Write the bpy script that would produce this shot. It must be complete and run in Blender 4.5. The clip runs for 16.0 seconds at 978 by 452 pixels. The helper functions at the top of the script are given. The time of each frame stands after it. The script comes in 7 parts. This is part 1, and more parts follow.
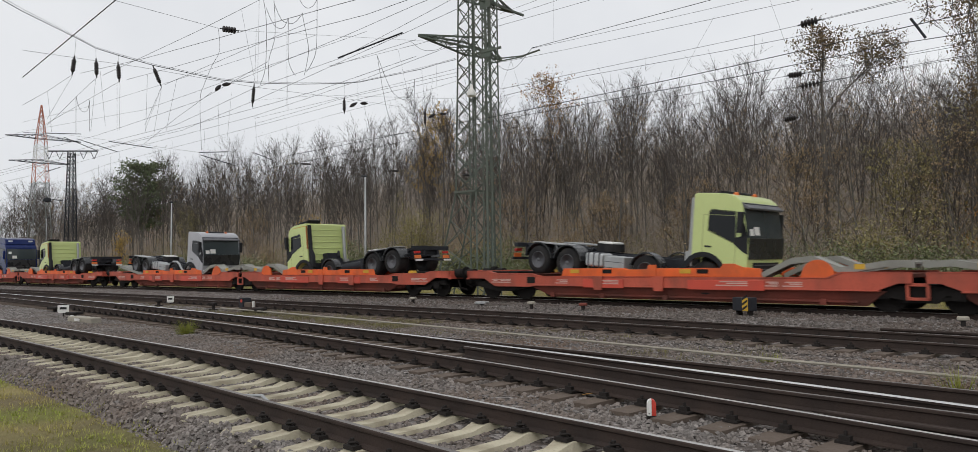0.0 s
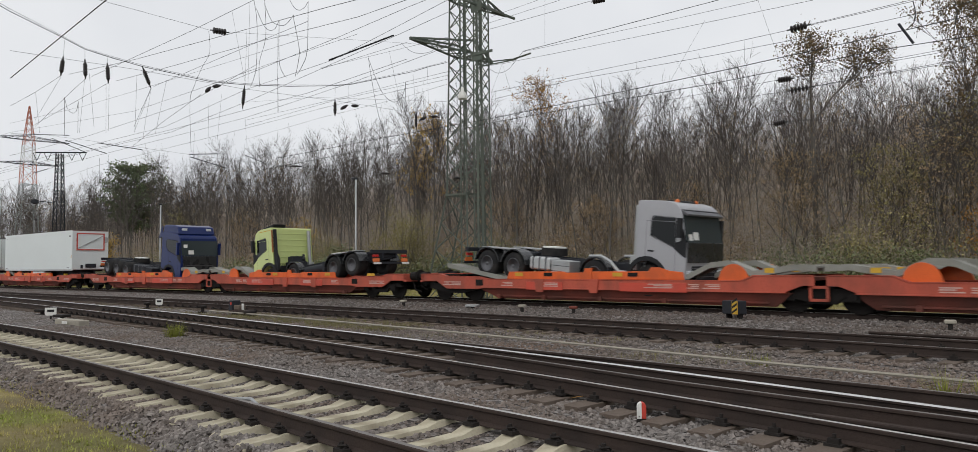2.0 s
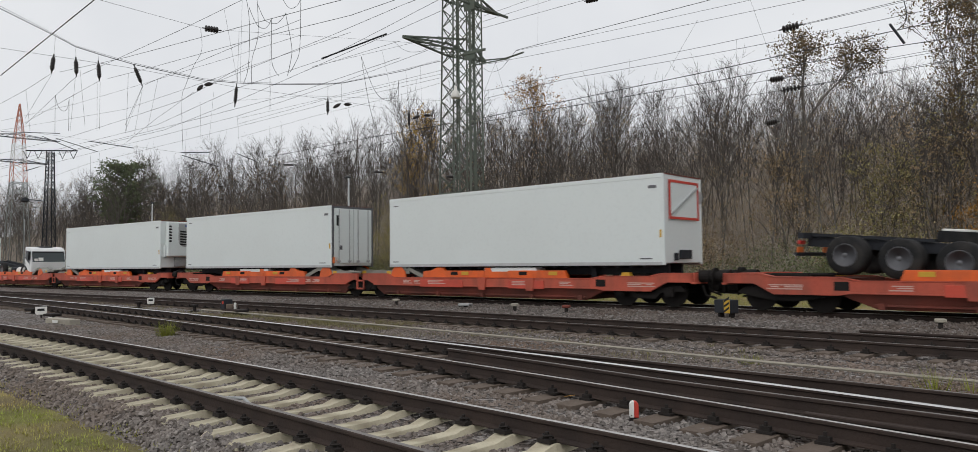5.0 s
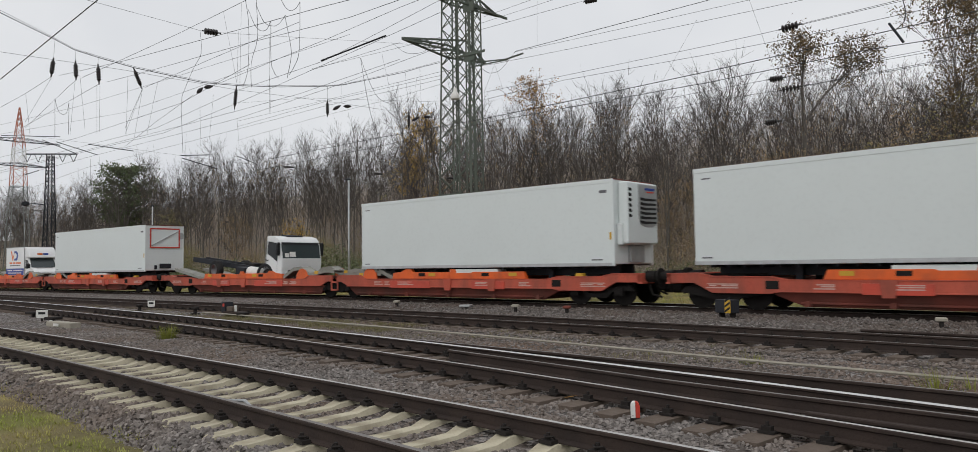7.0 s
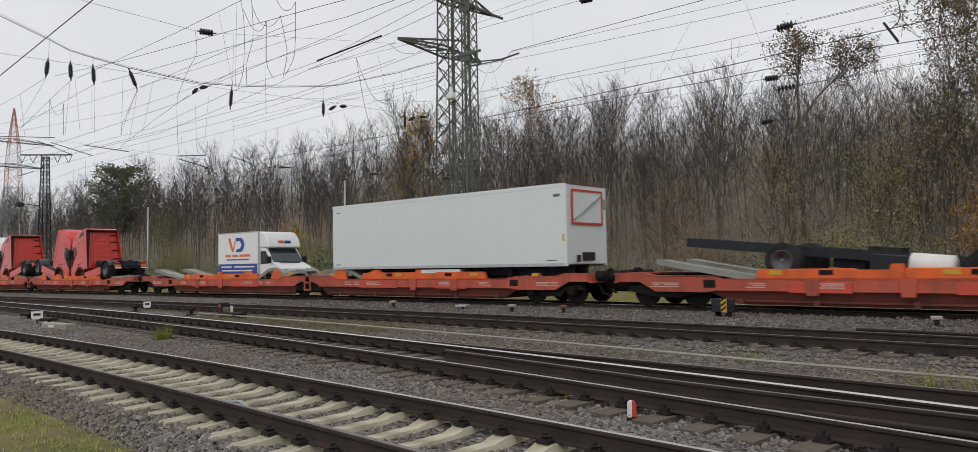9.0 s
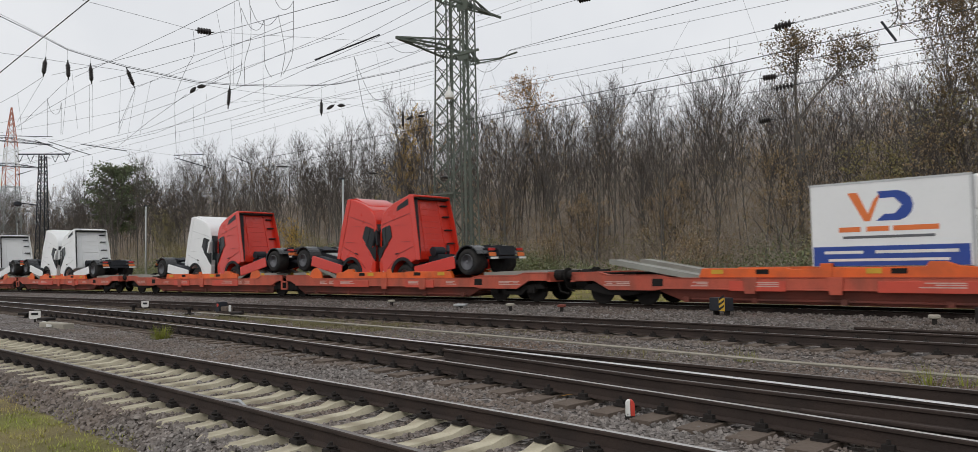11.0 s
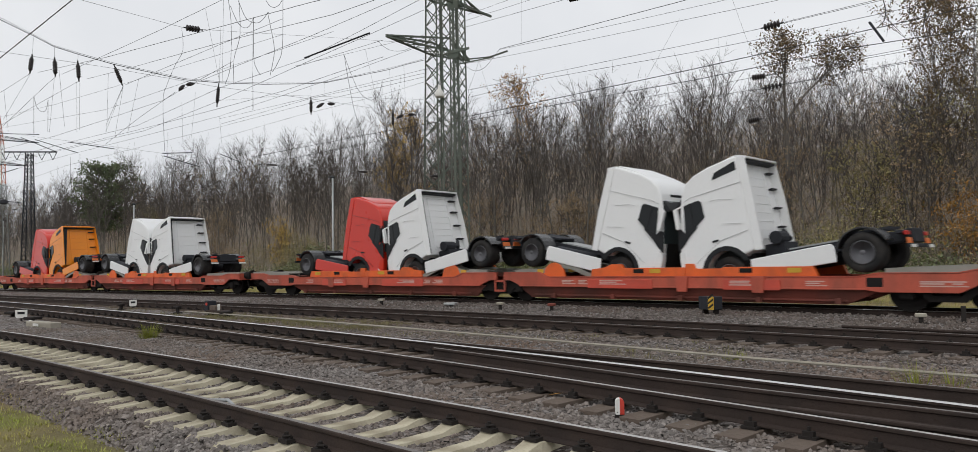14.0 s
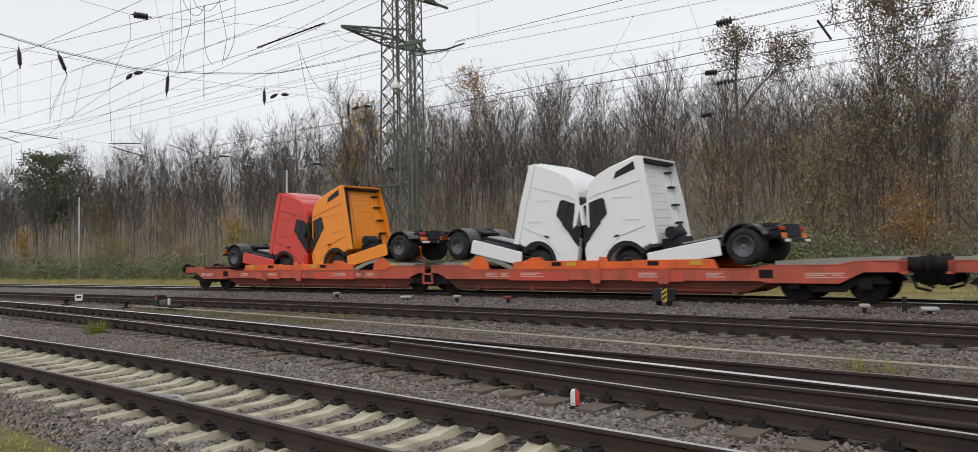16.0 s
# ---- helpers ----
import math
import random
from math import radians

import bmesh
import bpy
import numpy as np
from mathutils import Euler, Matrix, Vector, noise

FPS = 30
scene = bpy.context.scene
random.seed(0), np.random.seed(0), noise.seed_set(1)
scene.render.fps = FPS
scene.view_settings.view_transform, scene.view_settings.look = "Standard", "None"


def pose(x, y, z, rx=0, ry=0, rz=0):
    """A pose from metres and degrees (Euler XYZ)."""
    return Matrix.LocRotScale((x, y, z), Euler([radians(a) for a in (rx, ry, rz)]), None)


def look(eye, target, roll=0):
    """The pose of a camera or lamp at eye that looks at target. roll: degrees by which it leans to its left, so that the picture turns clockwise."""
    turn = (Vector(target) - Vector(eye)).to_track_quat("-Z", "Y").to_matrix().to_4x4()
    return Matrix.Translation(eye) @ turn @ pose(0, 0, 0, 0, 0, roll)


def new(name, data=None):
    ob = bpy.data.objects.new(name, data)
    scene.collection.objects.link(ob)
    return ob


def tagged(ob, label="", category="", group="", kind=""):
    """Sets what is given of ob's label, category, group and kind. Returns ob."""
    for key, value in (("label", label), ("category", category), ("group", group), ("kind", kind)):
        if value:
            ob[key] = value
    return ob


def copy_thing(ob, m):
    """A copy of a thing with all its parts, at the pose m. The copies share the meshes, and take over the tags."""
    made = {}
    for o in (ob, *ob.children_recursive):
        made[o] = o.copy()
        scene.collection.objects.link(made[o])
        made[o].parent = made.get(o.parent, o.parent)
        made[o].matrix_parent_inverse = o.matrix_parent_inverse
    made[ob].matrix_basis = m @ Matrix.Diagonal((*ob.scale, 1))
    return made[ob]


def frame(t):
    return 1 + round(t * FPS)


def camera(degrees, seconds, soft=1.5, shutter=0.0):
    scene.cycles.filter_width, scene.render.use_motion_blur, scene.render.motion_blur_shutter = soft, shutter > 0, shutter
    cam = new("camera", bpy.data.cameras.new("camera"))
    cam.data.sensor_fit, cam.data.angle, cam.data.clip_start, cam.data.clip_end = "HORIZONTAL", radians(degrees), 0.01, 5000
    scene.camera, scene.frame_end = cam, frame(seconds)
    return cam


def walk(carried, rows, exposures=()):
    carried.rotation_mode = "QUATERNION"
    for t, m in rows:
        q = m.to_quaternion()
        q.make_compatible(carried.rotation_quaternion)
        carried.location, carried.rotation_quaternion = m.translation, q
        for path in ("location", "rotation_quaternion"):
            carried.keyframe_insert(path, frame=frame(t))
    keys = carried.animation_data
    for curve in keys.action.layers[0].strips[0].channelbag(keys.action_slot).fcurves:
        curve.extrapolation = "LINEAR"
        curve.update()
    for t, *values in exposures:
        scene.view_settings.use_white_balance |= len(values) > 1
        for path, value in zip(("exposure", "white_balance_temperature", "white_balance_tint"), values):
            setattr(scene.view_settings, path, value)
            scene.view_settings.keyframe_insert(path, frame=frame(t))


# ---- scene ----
# x runs with the rails to the front of the train, y away from the camera, z = 0 is the top of the rails
EYE = (0.0, 0.0, 1.439)
cam = camera(66.0, 16.0, soft=0.5, shutter=0.14)
AIM = ((0.0, 53.34, 2.73, -0.704), (0.5, 53.125, 2.752, -0.642), (1.0, 52.959, 2.821, -0.644), (1.5, 52.8, 2.943, -0.592),
       (2.0, 52.634, 2.945, -0.599), (2.5, 52.488, 2.875, -0.598), (3.0, 52.34, 2.851, -0.567), (3.5, 52.175, 2.838, -0.497),
       (4.0, 52.107, 2.81, -0.499), (6.5, 52.128, 2.98, -0.774), (7.0, 52.115, 2.947, -0.871), (7.5, 52.048, 2.923, -0.943),
       (8.0, 51.931, 2.985, -0.959), (8.5, 51.836, 2.927, -1.0), (9.0, 51.835, 2.935, -1.028), (11.5, 51.636, 2.837, -1.05),
       (12.0, 51.515, 2.846, -0.967), (12.5, 51.394, 2.861, -0.894), (13.0, 51.301, 2.858, -0.902), (13.5, 51.199, 2.8, -0.952),
       (14.0, 50.951, 2.758, -1.055), (14.5, 50.629, 2.63, -1.076), (15.0, 50.2, 2.474, -1.155), (15.5, 49.646, 2.316, -1.106),
       (16.0, 47.66, 2.154, -1.152))


def aimed(yaw, pitch, roll):
    a, b = radians(yaw), radians(pitch)
    way = Vector((-math.sin(a) * math.cos(b), math.cos(a) * math.cos(b), math.sin(b)))
    return look(EYE, Vector(EYE) + way, roll)


walk(cam, [(t, aimed(a, b, c)) for t, a, b, c in AIM], [(0.0, 0.0), (4.2, 0.0), (6.3, -0.09), (9.2, -0.07), (11.3, 0.0), (14.8, 0.02), (16.0, 0.12)])

# ---- light: an overcast November noon ----
world = bpy.data.worlds.new("world")
scene.world = world
world.use_nodes = True
wn, wl = world.node_tree.nodes, world.node_tree.links
sky = wn.new("ShaderNodeTexSky")
sky.sky_type = "NISHITA"
sky.sun_disc = False
sky.sun_elevation, sky.sun_rotation = radians(32), radians(160)
sky.air_density, sky.dust_density, sky.ozone_density = 1.0, 4.0, 1.0
grey = wn.new("ShaderNodeHueSaturation")
grey.inputs["Saturation"].default_value = 0.12
wl.new(sky.outputs[0], grey.inputs["Color"])
coord = wn.new("ShaderNodeTexCoord")
cloud = wn.new("ShaderNodeTexNoise")
cloud.inputs["Scale"].default_value, cloud.inputs["Detail"].default_value = 3.0, 5.0
wl.new(coord.outputs["Generated"], cloud.inputs["Vector"])
ramp = wn.new("ShaderNodeValToRGB")
ramp.color_ramp.elements[0].position, ramp.color_ramp.elements[0].color = 0.3, (7.4, 7.65, 8.1, 1)
ramp.color_ramp.elements[1].position, ramp.color_ramp.elements[1].color = 0.72, (8.9, 9.05, 9.3, 1)
wl.new(cloud.outputs["Fac"], ramp.inputs["Fac"])
veil = wn.new("ShaderNodeMixRGB")
veil.inputs["Fac"].default_value = 0.9
wl.new(grey.outputs["Color"], veil.inputs[1])
wl.new(ramp.outputs["Color"], veil.inputs[2])
wl.new(veil.outputs[0], wn["Background"].inputs["Color"])
wn["Background"].inputs["Strength"].default_value = 0.1
sun = new("sun", bpy.data.lights.new("sun", "SUN"))
sun.data.energy, sun.data.angle, sun.data.color = 0.7, radians(40), (1.0, 0.97, 0.93)
sun.matrix_world = look((20, -40, 50), (0, 0, 0))

# ---- materials ----


def mat(name, base, rough=0.7, metal=0.0, second=None, scale=3.0, amount=0.5, fine=40.0, bump=0.15, dirt=None, dirt_amount=0.0,
        dirt_scale=0.6, spread=0.0, coords="Object", stretch=(1, 1, 1), bump_distance=0.02, coat=0.0, island=0.0, spec=None):
    """A surface with two scales of variation, fine relief and patchy dirt."""
    m = bpy.data.materials.new(name)
    m.use_nodes = True
    n, l = m.node_tree.nodes, m.node_tree.links
    p = n["Principled BSDF"]
    p.inputs["Metallic"].default_value = metal
    p.inputs["Coat Weight"].default_value = coat
    if spec is not None:
        p.inputs["Specular IOR Level"].default_value = spec
    elif rough > 0.78:
        p.inputs["Specular IOR Level"].default_value = 0.15
    elif max(base) < 0.045 and not metal:
        p.inputs["Specular IOR Level"].default_value = 0.22
    if coords == "World":
        src = n.new("ShaderNodeNewGeometry").outputs["Position"]
    else:
        src = n.new("ShaderNodeTexCoord").outputs[coords]
    mp = n.new("ShaderNodeMapping")
    mp.inputs["Scale"].default_value = stretch
    l.new(src, mp.inputs["Vector"])

    def tex(sc, detail=4.0):
        t = n.new("ShaderNodeTexNoise")
        t.inputs["Scale"].default_value, t.inputs["Detail"].default_value = sc, detail
        l.new(mp.outputs[0], t.inputs["Vector"])
        return t.outputs["Fac"]

    def ramped(fac, lo, hi):
        r = n.new("ShaderNodeMapRange")
        r.inputs["From Min"].default_value, r.inputs["From Max"].default_value = lo, hi
        l.new(fac, r.inputs["Value"])
        return r.outputs[0]

    def mix(a, b, fac, k=1.0):
        x = n.new("ShaderNodeMixRGB")
        for i, v in ((1, a), (2, b)):
            if isinstance(v, tuple):
                x.inputs[i].default_value = (*v, 1)
            else:
                l.new(v, x.inputs[i])
        if k != 1.0:
            mm = n.new("ShaderNodeMath")
            mm.operation = "MULTIPLY"
            mm.inputs[1].default_value = k
            l.new(fac, mm.inputs[0])
            fac = mm.outputs[0]
        l.new(fac, x.inputs["Fac"])
        return x.outputs[0]

    second = second or tuple(c * 0.62 for c in base)
    big, small = tex(scale), tex(fine, 6.0)
    col = mix(base, second, ramped(big, 0.35, 0.68), amount)
    col = mix(col, tuple(c * 0.55 for c in base), ramped(small, 0.5, 0.78), amount * 0.8)
    if spread:
        r = n.new("ShaderNodeObjectInfo").outputs["Random"]
        col = mix(col, tuple(c * 0.5 for c in base), r, spread)
    if island:
        each = n.new("ShaderNodeNewGeometry").outputs["Random Per Island"]
        col = mix(col, tuple(c * 0.35 for c in base), each, island)
    if dirt:
        col = mix(col, dirt, ramped(tex(dirt_scale, 8.0), 0.42, 0.66), dirt_amount)
    l.new(col, p.inputs["Base Color"])
    rr = n.new("ShaderNodeMapRange")
    rr.inputs["To Min"].default_value, rr.inputs["To Max"].default_value = max(0.02, rough - 0.12), min(1.0, rough + 0.12)
    l.new(big, rr.inputs["Value"])
    l.new(rr.outputs[0], p.inputs["Roughness"])
    if bump:
        b = n.new("ShaderNodeBump")
        b.inputs["Strength"].default_value, b.inputs["Distance"].default_value = bump, bump_distance
        l.new(small, b.inputs["Height"])
        l.new(b.outputs[0], p.inputs["Normal"])
    return m


GRIME = (0.06, 0.05, 0.042)
M = dict(
    stone=mat("stone", (0.38, 0.345, 0.32), 0.85, island=0.9, scale=5, fine=60, second=(0.14, 0.125, 0.116), amount=0.7, coords="World", bump=0.4, dirt=(0.19, 0.135, 0.1), dirt_amount=0.6, dirt_scale=0.35),
    stone_mid=mat("stone_brown", (0.33, 0.285, 0.255), 0.85, island=0.9, scale=5, fine=60, second=(0.13, 0.108, 0.093), amount=0.75, coords="World", bump=0.4, dirt=(0.2, 0.135, 0.098), dirt_amount=0.7, dirt_scale=0.35),
    stone_dark=mat("stone_dark", (0.26, 0.23, 0.21), 0.85, island=0.9, scale=5, fine=60, second=(0.06, 0.053, 0.048), amount=0.75, coords="World", bump=0.4, dirt=(0.11, 0.078, 0.06), dirt_amount=0.6, dirt_scale=0.35),
    grass=mat("grass_ground", (0.32, 0.25, 0.12), 0.95, scale=0.55, fine=22, second=(0.16, 0.18, 0.04), amount=0.8, coords="World", bump=1.0,
              dirt=(0.09, 0.075, 0.05), dirt_amount=0.6, dirt_scale=0.5, bump_distance=0.05),
    litter=mat("leaf_litter", (0.19, 0.16, 0.125), 0.95, scale=0.3, fine=6, second=(0.11, 0.09, 0.062), amount=0.9, coords="World", bump=1.0,
               dirt=(0.09, 0.09, 0.04), dirt_amount=0.5, dirt_scale=0.15, bump_distance=0.2),
    concrete=mat("concrete", (0.55, 0.5, 0.375), 0.9, scale=2.5, fine=45, second=(0.4, 0.36, 0.265), amount=0.5, spread=0.25, bump=0.3,
                 dirt=(0.2, 0.16, 0.11), dirt_amount=0.5, dirt_scale=4),
    duct=mat("duct_concrete", (0.38, 0.35, 0.29), 0.9, scale=2, fine=30, bump=0.2),
    old_wood=mat("old_sleeper", (0.15, 0.118, 0.096), 0.9, scale=3, fine=30, bump=0.6),
    rust=mat("rail_rust", (0.055, 0.04, 0.034), 0.85, scale=2, fine=40, second=(0.034, 0.028, 0.026), amount=0.7, bump=0.3, coords="World"),
    railtop=mat("rail_head", (0.75, 0.74, 0.73), 0.32, 0.8, scale=1.0, fine=30, amount=0.25, bump=0.03, coords="World"),
    railtop_dull=mat("rail_head_dull", (0.2, 0.18, 0.165), 0.5, 0.5, scale=1.0, fine=30, amount=0.4, bump=0.1, coords="World"),
    railtop_mid=mat("rail_head_worn", (0.55, 0.53, 0.51), 0.42, 0.6, scale=1.0, fine=30, amount=0.4, bump=0.08, coords="World"),
    iron=mat("dark_iron", (0.03, 0.026, 0.024), 0.8, 0.0, fine=30, bump=0.3),
    lattice=mat("green_grey_steel", (0.125, 0.148, 0.125), 0.75, scale=1.5, fine=20, second=(0.1, 0.12, 0.1), dirt=(0.09, 0.07, 0.052), dirt_amount=0.35, spec=0.25),
    pylon=mat("pylon_steel", (0.2, 0.21, 0.2), 0.7, 0.2, fine=20),
    pylon_red=mat("pylon_red", (0.5, 0.17, 0.1), 0.7, fine=20),
    pylon_white=mat("pylon_white", (0.6, 0.58, 0.55), 0.7, fine=20),
    galv=mat("galvanised", (0.42, 0.43, 0.43), 0.5, 0.5, fine=30, amount=0.3),
    wire=mat("wire", (0.06, 0.062, 0.062), 0.6, 0.4, fine=10, bump=0),
    porcelain=mat("insulator_brown", (0.035, 0.03, 0.03), 0.35, fine=20, bump=0.05),
    wagon=mat("wagon_red", (0.52, 0.108, 0.066), 0.6, scale=0.9, fine=25, second=(0.4, 0.082, 0.054), amount=0.6, dirt=(0.15, 0.065, 0.048), dirt_amount=0.5, dirt_scale=1.6, stretch=(1, 1, 0.45), spec=0.25),
    # darker wagon red for low parts: grime, plus the sill's shade mixed into the colour
    wagon_low=mat("wagon_grimy_shaded", (0.22, 0.062, 0.046), 0.8, scale=1.2, fine=20, second=(0.12, 0.04, 0.03), dirt=GRIME, dirt_amount=0.55, dirt_scale=0.7),
    beam=mat("beam_orange", (0.8, 0.13, 0.018), 0.5, scale=1.5, fine=30, amount=0.35, dirt=(0.3, 0.07, 0.03), dirt_amount=0.4, dirt_scale=2),
    plate_red=mat("plate_red", (0.6, 0.075, 0.042), 0.5, scale=1.5, fine=30, amount=0.35, dirt=(0.3, 0.06, 0.04), dirt_amount=0.4, dirt_scale=2),
    bogie=mat("bogie_black", (0.018, 0.016, 0.015), 0.85, fine=20, bump=0.3),
    plate=mat("ramp_grey", (0.31, 0.31, 0.275), 0.6, 0.2, scale=2, fine=30, second=(0.22, 0.22, 0.195), dirt=(0.15, 0.135, 0.11), dirt_amount=0.4),
    sign_yellow=mat("sign_yellow", (0.6, 0.36, 0.03), 0.6, fine=30, amount=0.3),
    sign_white=mat("sign_white", (0.75, 0.74, 0.7), 0.6, fine=30, amount=0.3),
    sign_red=mat("sign_red", (0.55, 0.05, 0.03), 0.6, fine=30, amount=0.3),
    stencil=mat("stencil_white", (0.6, 0.4, 0.35), 0.7, scale=8, fine=60, amount=0.6, bump=0),
    ink=mat("ink_black", (0.02, 0.02, 0.02), 0.6, fine=30, amount=0.3, bump=0),
    ink_blue=mat("ink_blue", (0.02, 0.06, 0.3), 0.5, fine=30, amount=0.2, bump=0),
    ink_orange=mat("ink_orange", (0.75, 0.18, 0.04), 0.5, fine=30, amount=0.2, bump=0),
    trailer=mat("trailer_white", (0.69, 0.735, 0.725), 0.45, scale=0.35, fine=8, second=(0.66, 0.7, 0.69), amount=0.12, bump=0.01, dirt=(0.55, 0.57, 0.55), dirt_amount=0.12, dirt_scale=0.4),
    alu=mat("aluminium", (0.55, 0.56, 0.56), 0.4, 0.6, fine=30, amount=0.3, bump=0.05),
    lime=mat("paint_lime", (0.56, 0.64, 0.25), 0.35, scale=0.8, fine=10, amount=0.12, bump=0.02, coat=0.3),
    silver=mat("paint_silver", (0.4, 0.4, 0.42), 0.35, 0.3, scale=0.8, fine=10, amount=0.12, bump=0.02, coat=0.3),
    navy=mat("paint_blue", (0.004, 0.016, 0.1), 0.35, scale=0.8, fine=10, amount=0.12, bump=0.015, coat=0.3, spec=0.2),
    white=mat("paint_white", (0.78, 0.785, 0.78), 0.35, scale=0.8, fine=10, amount=0.08, bump=0.02, coat=0.2),
    red=mat("paint_red", (0.6, 0.028, 0.012), 0.3, scale=0.8, fine=10, amount=0.12, bump=0.015, coat=0.55, spec=0.25),
    orange=mat("paint_orange", (0.86, 0.27, 0.012), 0.4, scale=0.8, fine=10, amount=0.12, bump=0.015, coat=0.4, spec=0.25),
    plastic=mat("black_plastic", (0.02, 0.021, 0.023), 0.6, fine=30, amount=0.3, bump=0.1),
    chassis=mat("chassis_dark", (0.026, 0.028, 0.034), 0.65, fine=20, amount=0.4, bump=0.15),
    tyre=mat("tyre_rubber", (0.02, 0.02, 0.021), 0.85, fine=30, amount=0.4, bump=0.3, dirt=(0.06, 0.055, 0.05), dirt_amount=0.5, dirt_scale=3),
    gloss=mat("glossy_black", (0.02, 0.021, 0.023), 0.28, fine=30, amount=0.3, bump=0.03, spec=0.6),
    rim=mat("rim_grey", (0.14, 0.14, 0.15), 0.5, 0.4, fine=30, amount=0.4),
    film=mat("brown_film", (0.36, 0.13, 0.035), 0.5, fine=30, amount=0.4, bump=0.05),
    tail=mat("tail_red", (0.5, 0.02, 0.015), 0.3, fine=30, amount=0.2),
    bark=mat("bark", (0.165, 0.147, 0.132), 0.95, scale=2, fine=14, second=(0.105, 0.1, 0.083), amount=0.7, spread=0.3),
    twig=mat("twig", (0.12, 0.104, 0.095), 0.95, island=0.5, scale=0.7, fine=8, second=(0.09, 0.08, 0.073), amount=0.8, spread=0.25, bump=0),
    leaf_tan=mat("leaf_tan", (0.46, 0.335, 0.21), 0.8, island=0.5, scale=0.8, fine=4, second=(0.25, 0.185, 0.085), amount=0.8, bump=0),
    leaf_oak=mat("leaf_oak", (0.22, 0.155, 0.085), 0.8, island=0.6, scale=0.8, fine=4, second=(0.13, 0.1, 0.035), amount=0.9, bump=0),
    leaf_gold=mat("leaf_gold", (0.72, 0.47, 0.12), 0.8, island=0.5, scale=0.7, fine=4, second=(0.5, 0.34, 0.09), amount=0.8, bump=0),
    leaf_orange=mat("leaf_orange", (0.5, 0.26, 0.075), 0.8, island=0.5, scale=0.8, fine=4, second=(0.28, 0.16, 0.04), amount=0.8, bump=0),
    leaf_olive=mat("leaf_olive", (0.42, 0.365, 0.17), 0.8, island=0.6, scale=0.5, fine=4, second=(0.24, 0.215, 0.085), amount=0.9, bump=0),
    leaf_green=mat("leaf_green", (0.19, 0.225, 0.1), 0.45, island=0.6, scale=0.5, fine=4, second=(0.15, 0.15, 0.055), amount=0.9, bump=0),
    needle=mat("needle", (0.13, 0.16, 0.085), 0.8, scale=0.8, fine=4, amount=0.7, bump=0),
    blade=mat("grass_blade", (0.52, 0.42, 0.17), 0.8, island=0.5, scale=0.55, fine=8, second=(0.3, 0.39, 0.065), amount=0.9, bump=0, coords="World"),
    weed=mat("weed_green", (0.28, 0.3, 0.06), 0.8, island=0.6, scale=3, fine=10, amount=0.6, bump=0),
    dry_weed=mat("dry_weed", (0.27, 0.25, 0.12), 0.85, island=0.6, scale=2, fine=10, second=(0.2, 0.16, 0.09), amount=0.7, bump=0),
    brush=mat("brushwood", (0.58, 0.515, 0.455), 0.95, island=0.6, scale=0.16, fine=6, second=(0.4, 0.315, 0.235), amount=0.8, coords="World", bump=0),
)


def crushed_stone():
    """Packed crushed stone: cells of stone size, each with a tone of its own, over broad stains."""
    m = bpy.data.materials.new("ballast")
    m.use_nodes = True
    n, l = m.node_tree.nodes, m.node_tree.links
    p = n["Principled BSDF"]
    place = n.new("ShaderNodeNewGeometry").outputs["Position"]
    cells = n.new("ShaderNodeTexVoronoi")
    cells.inputs["Scale"].default_value = 17.0
    l.new(place, cells.inputs["Vector"])
    tone = n.new("ShaderNodeSeparateColor")
    l.new(cells.outputs["Color"], tone.inputs[0])
    ramp = n.new("ShaderNodeValToRGB")
    ramp.color_ramp.elements[0].position, ramp.color_ramp.elements[0].color = 0.0, (0.055, 0.048, 0.044, 1)
    ramp.color_ramp.elements[1].position, ramp.color_ramp.elements[1].color = 1.0, (0.4, 0.37, 0.35, 1)
    mid = ramp.color_ramp.elements.new(0.6)
    mid.color = (0.17, 0.15, 0.138, 1)
    l.new(tone.outputs[0], ramp.inputs["Fac"])
    stain = n.new("ShaderNodeTexNoise")
    stain.inputs["Scale"].default_value, stain.inputs["Detail"].default_value = 0.5, 6.0
    l.new(place, stain.inputs["Vector"])
    reach = n.new("ShaderNodeMapRange")
    reach.inputs["From Min"].default_value, reach.inputs["From Max"].default_value, reach.inputs["To Max"].default_value = 0.42, 0.7, 0.55
    l.new(stain.outputs["Fac"], reach.inputs["Value"])
    mix = n.new("ShaderNodeMixRGB")
    mix.inputs[2].default_value = (0.1, 0.068, 0.05, 1)
    l.new(reach.outputs[0], mix.inputs["Fac"])
    l.new(ramp.outputs["Color"], mix.inputs[1])
    l.new(mix.outputs[0], p.inputs["Base Color"])
    p.inputs["Roughness"].default_value, p.inputs["Specular IOR Level"].default_value = 0.9, 0.15
    b = n.new("ShaderNodeBump")
    b.invert = True
    b.inputs["Strength"].default_value, b.inputs["Distance"].default_value = 1.0, 0.06
    l.new(cells.outputs["Distance"], b.inputs["Height"])
    l.new(b.outputs[0], p.inputs["Normal"])
    return m


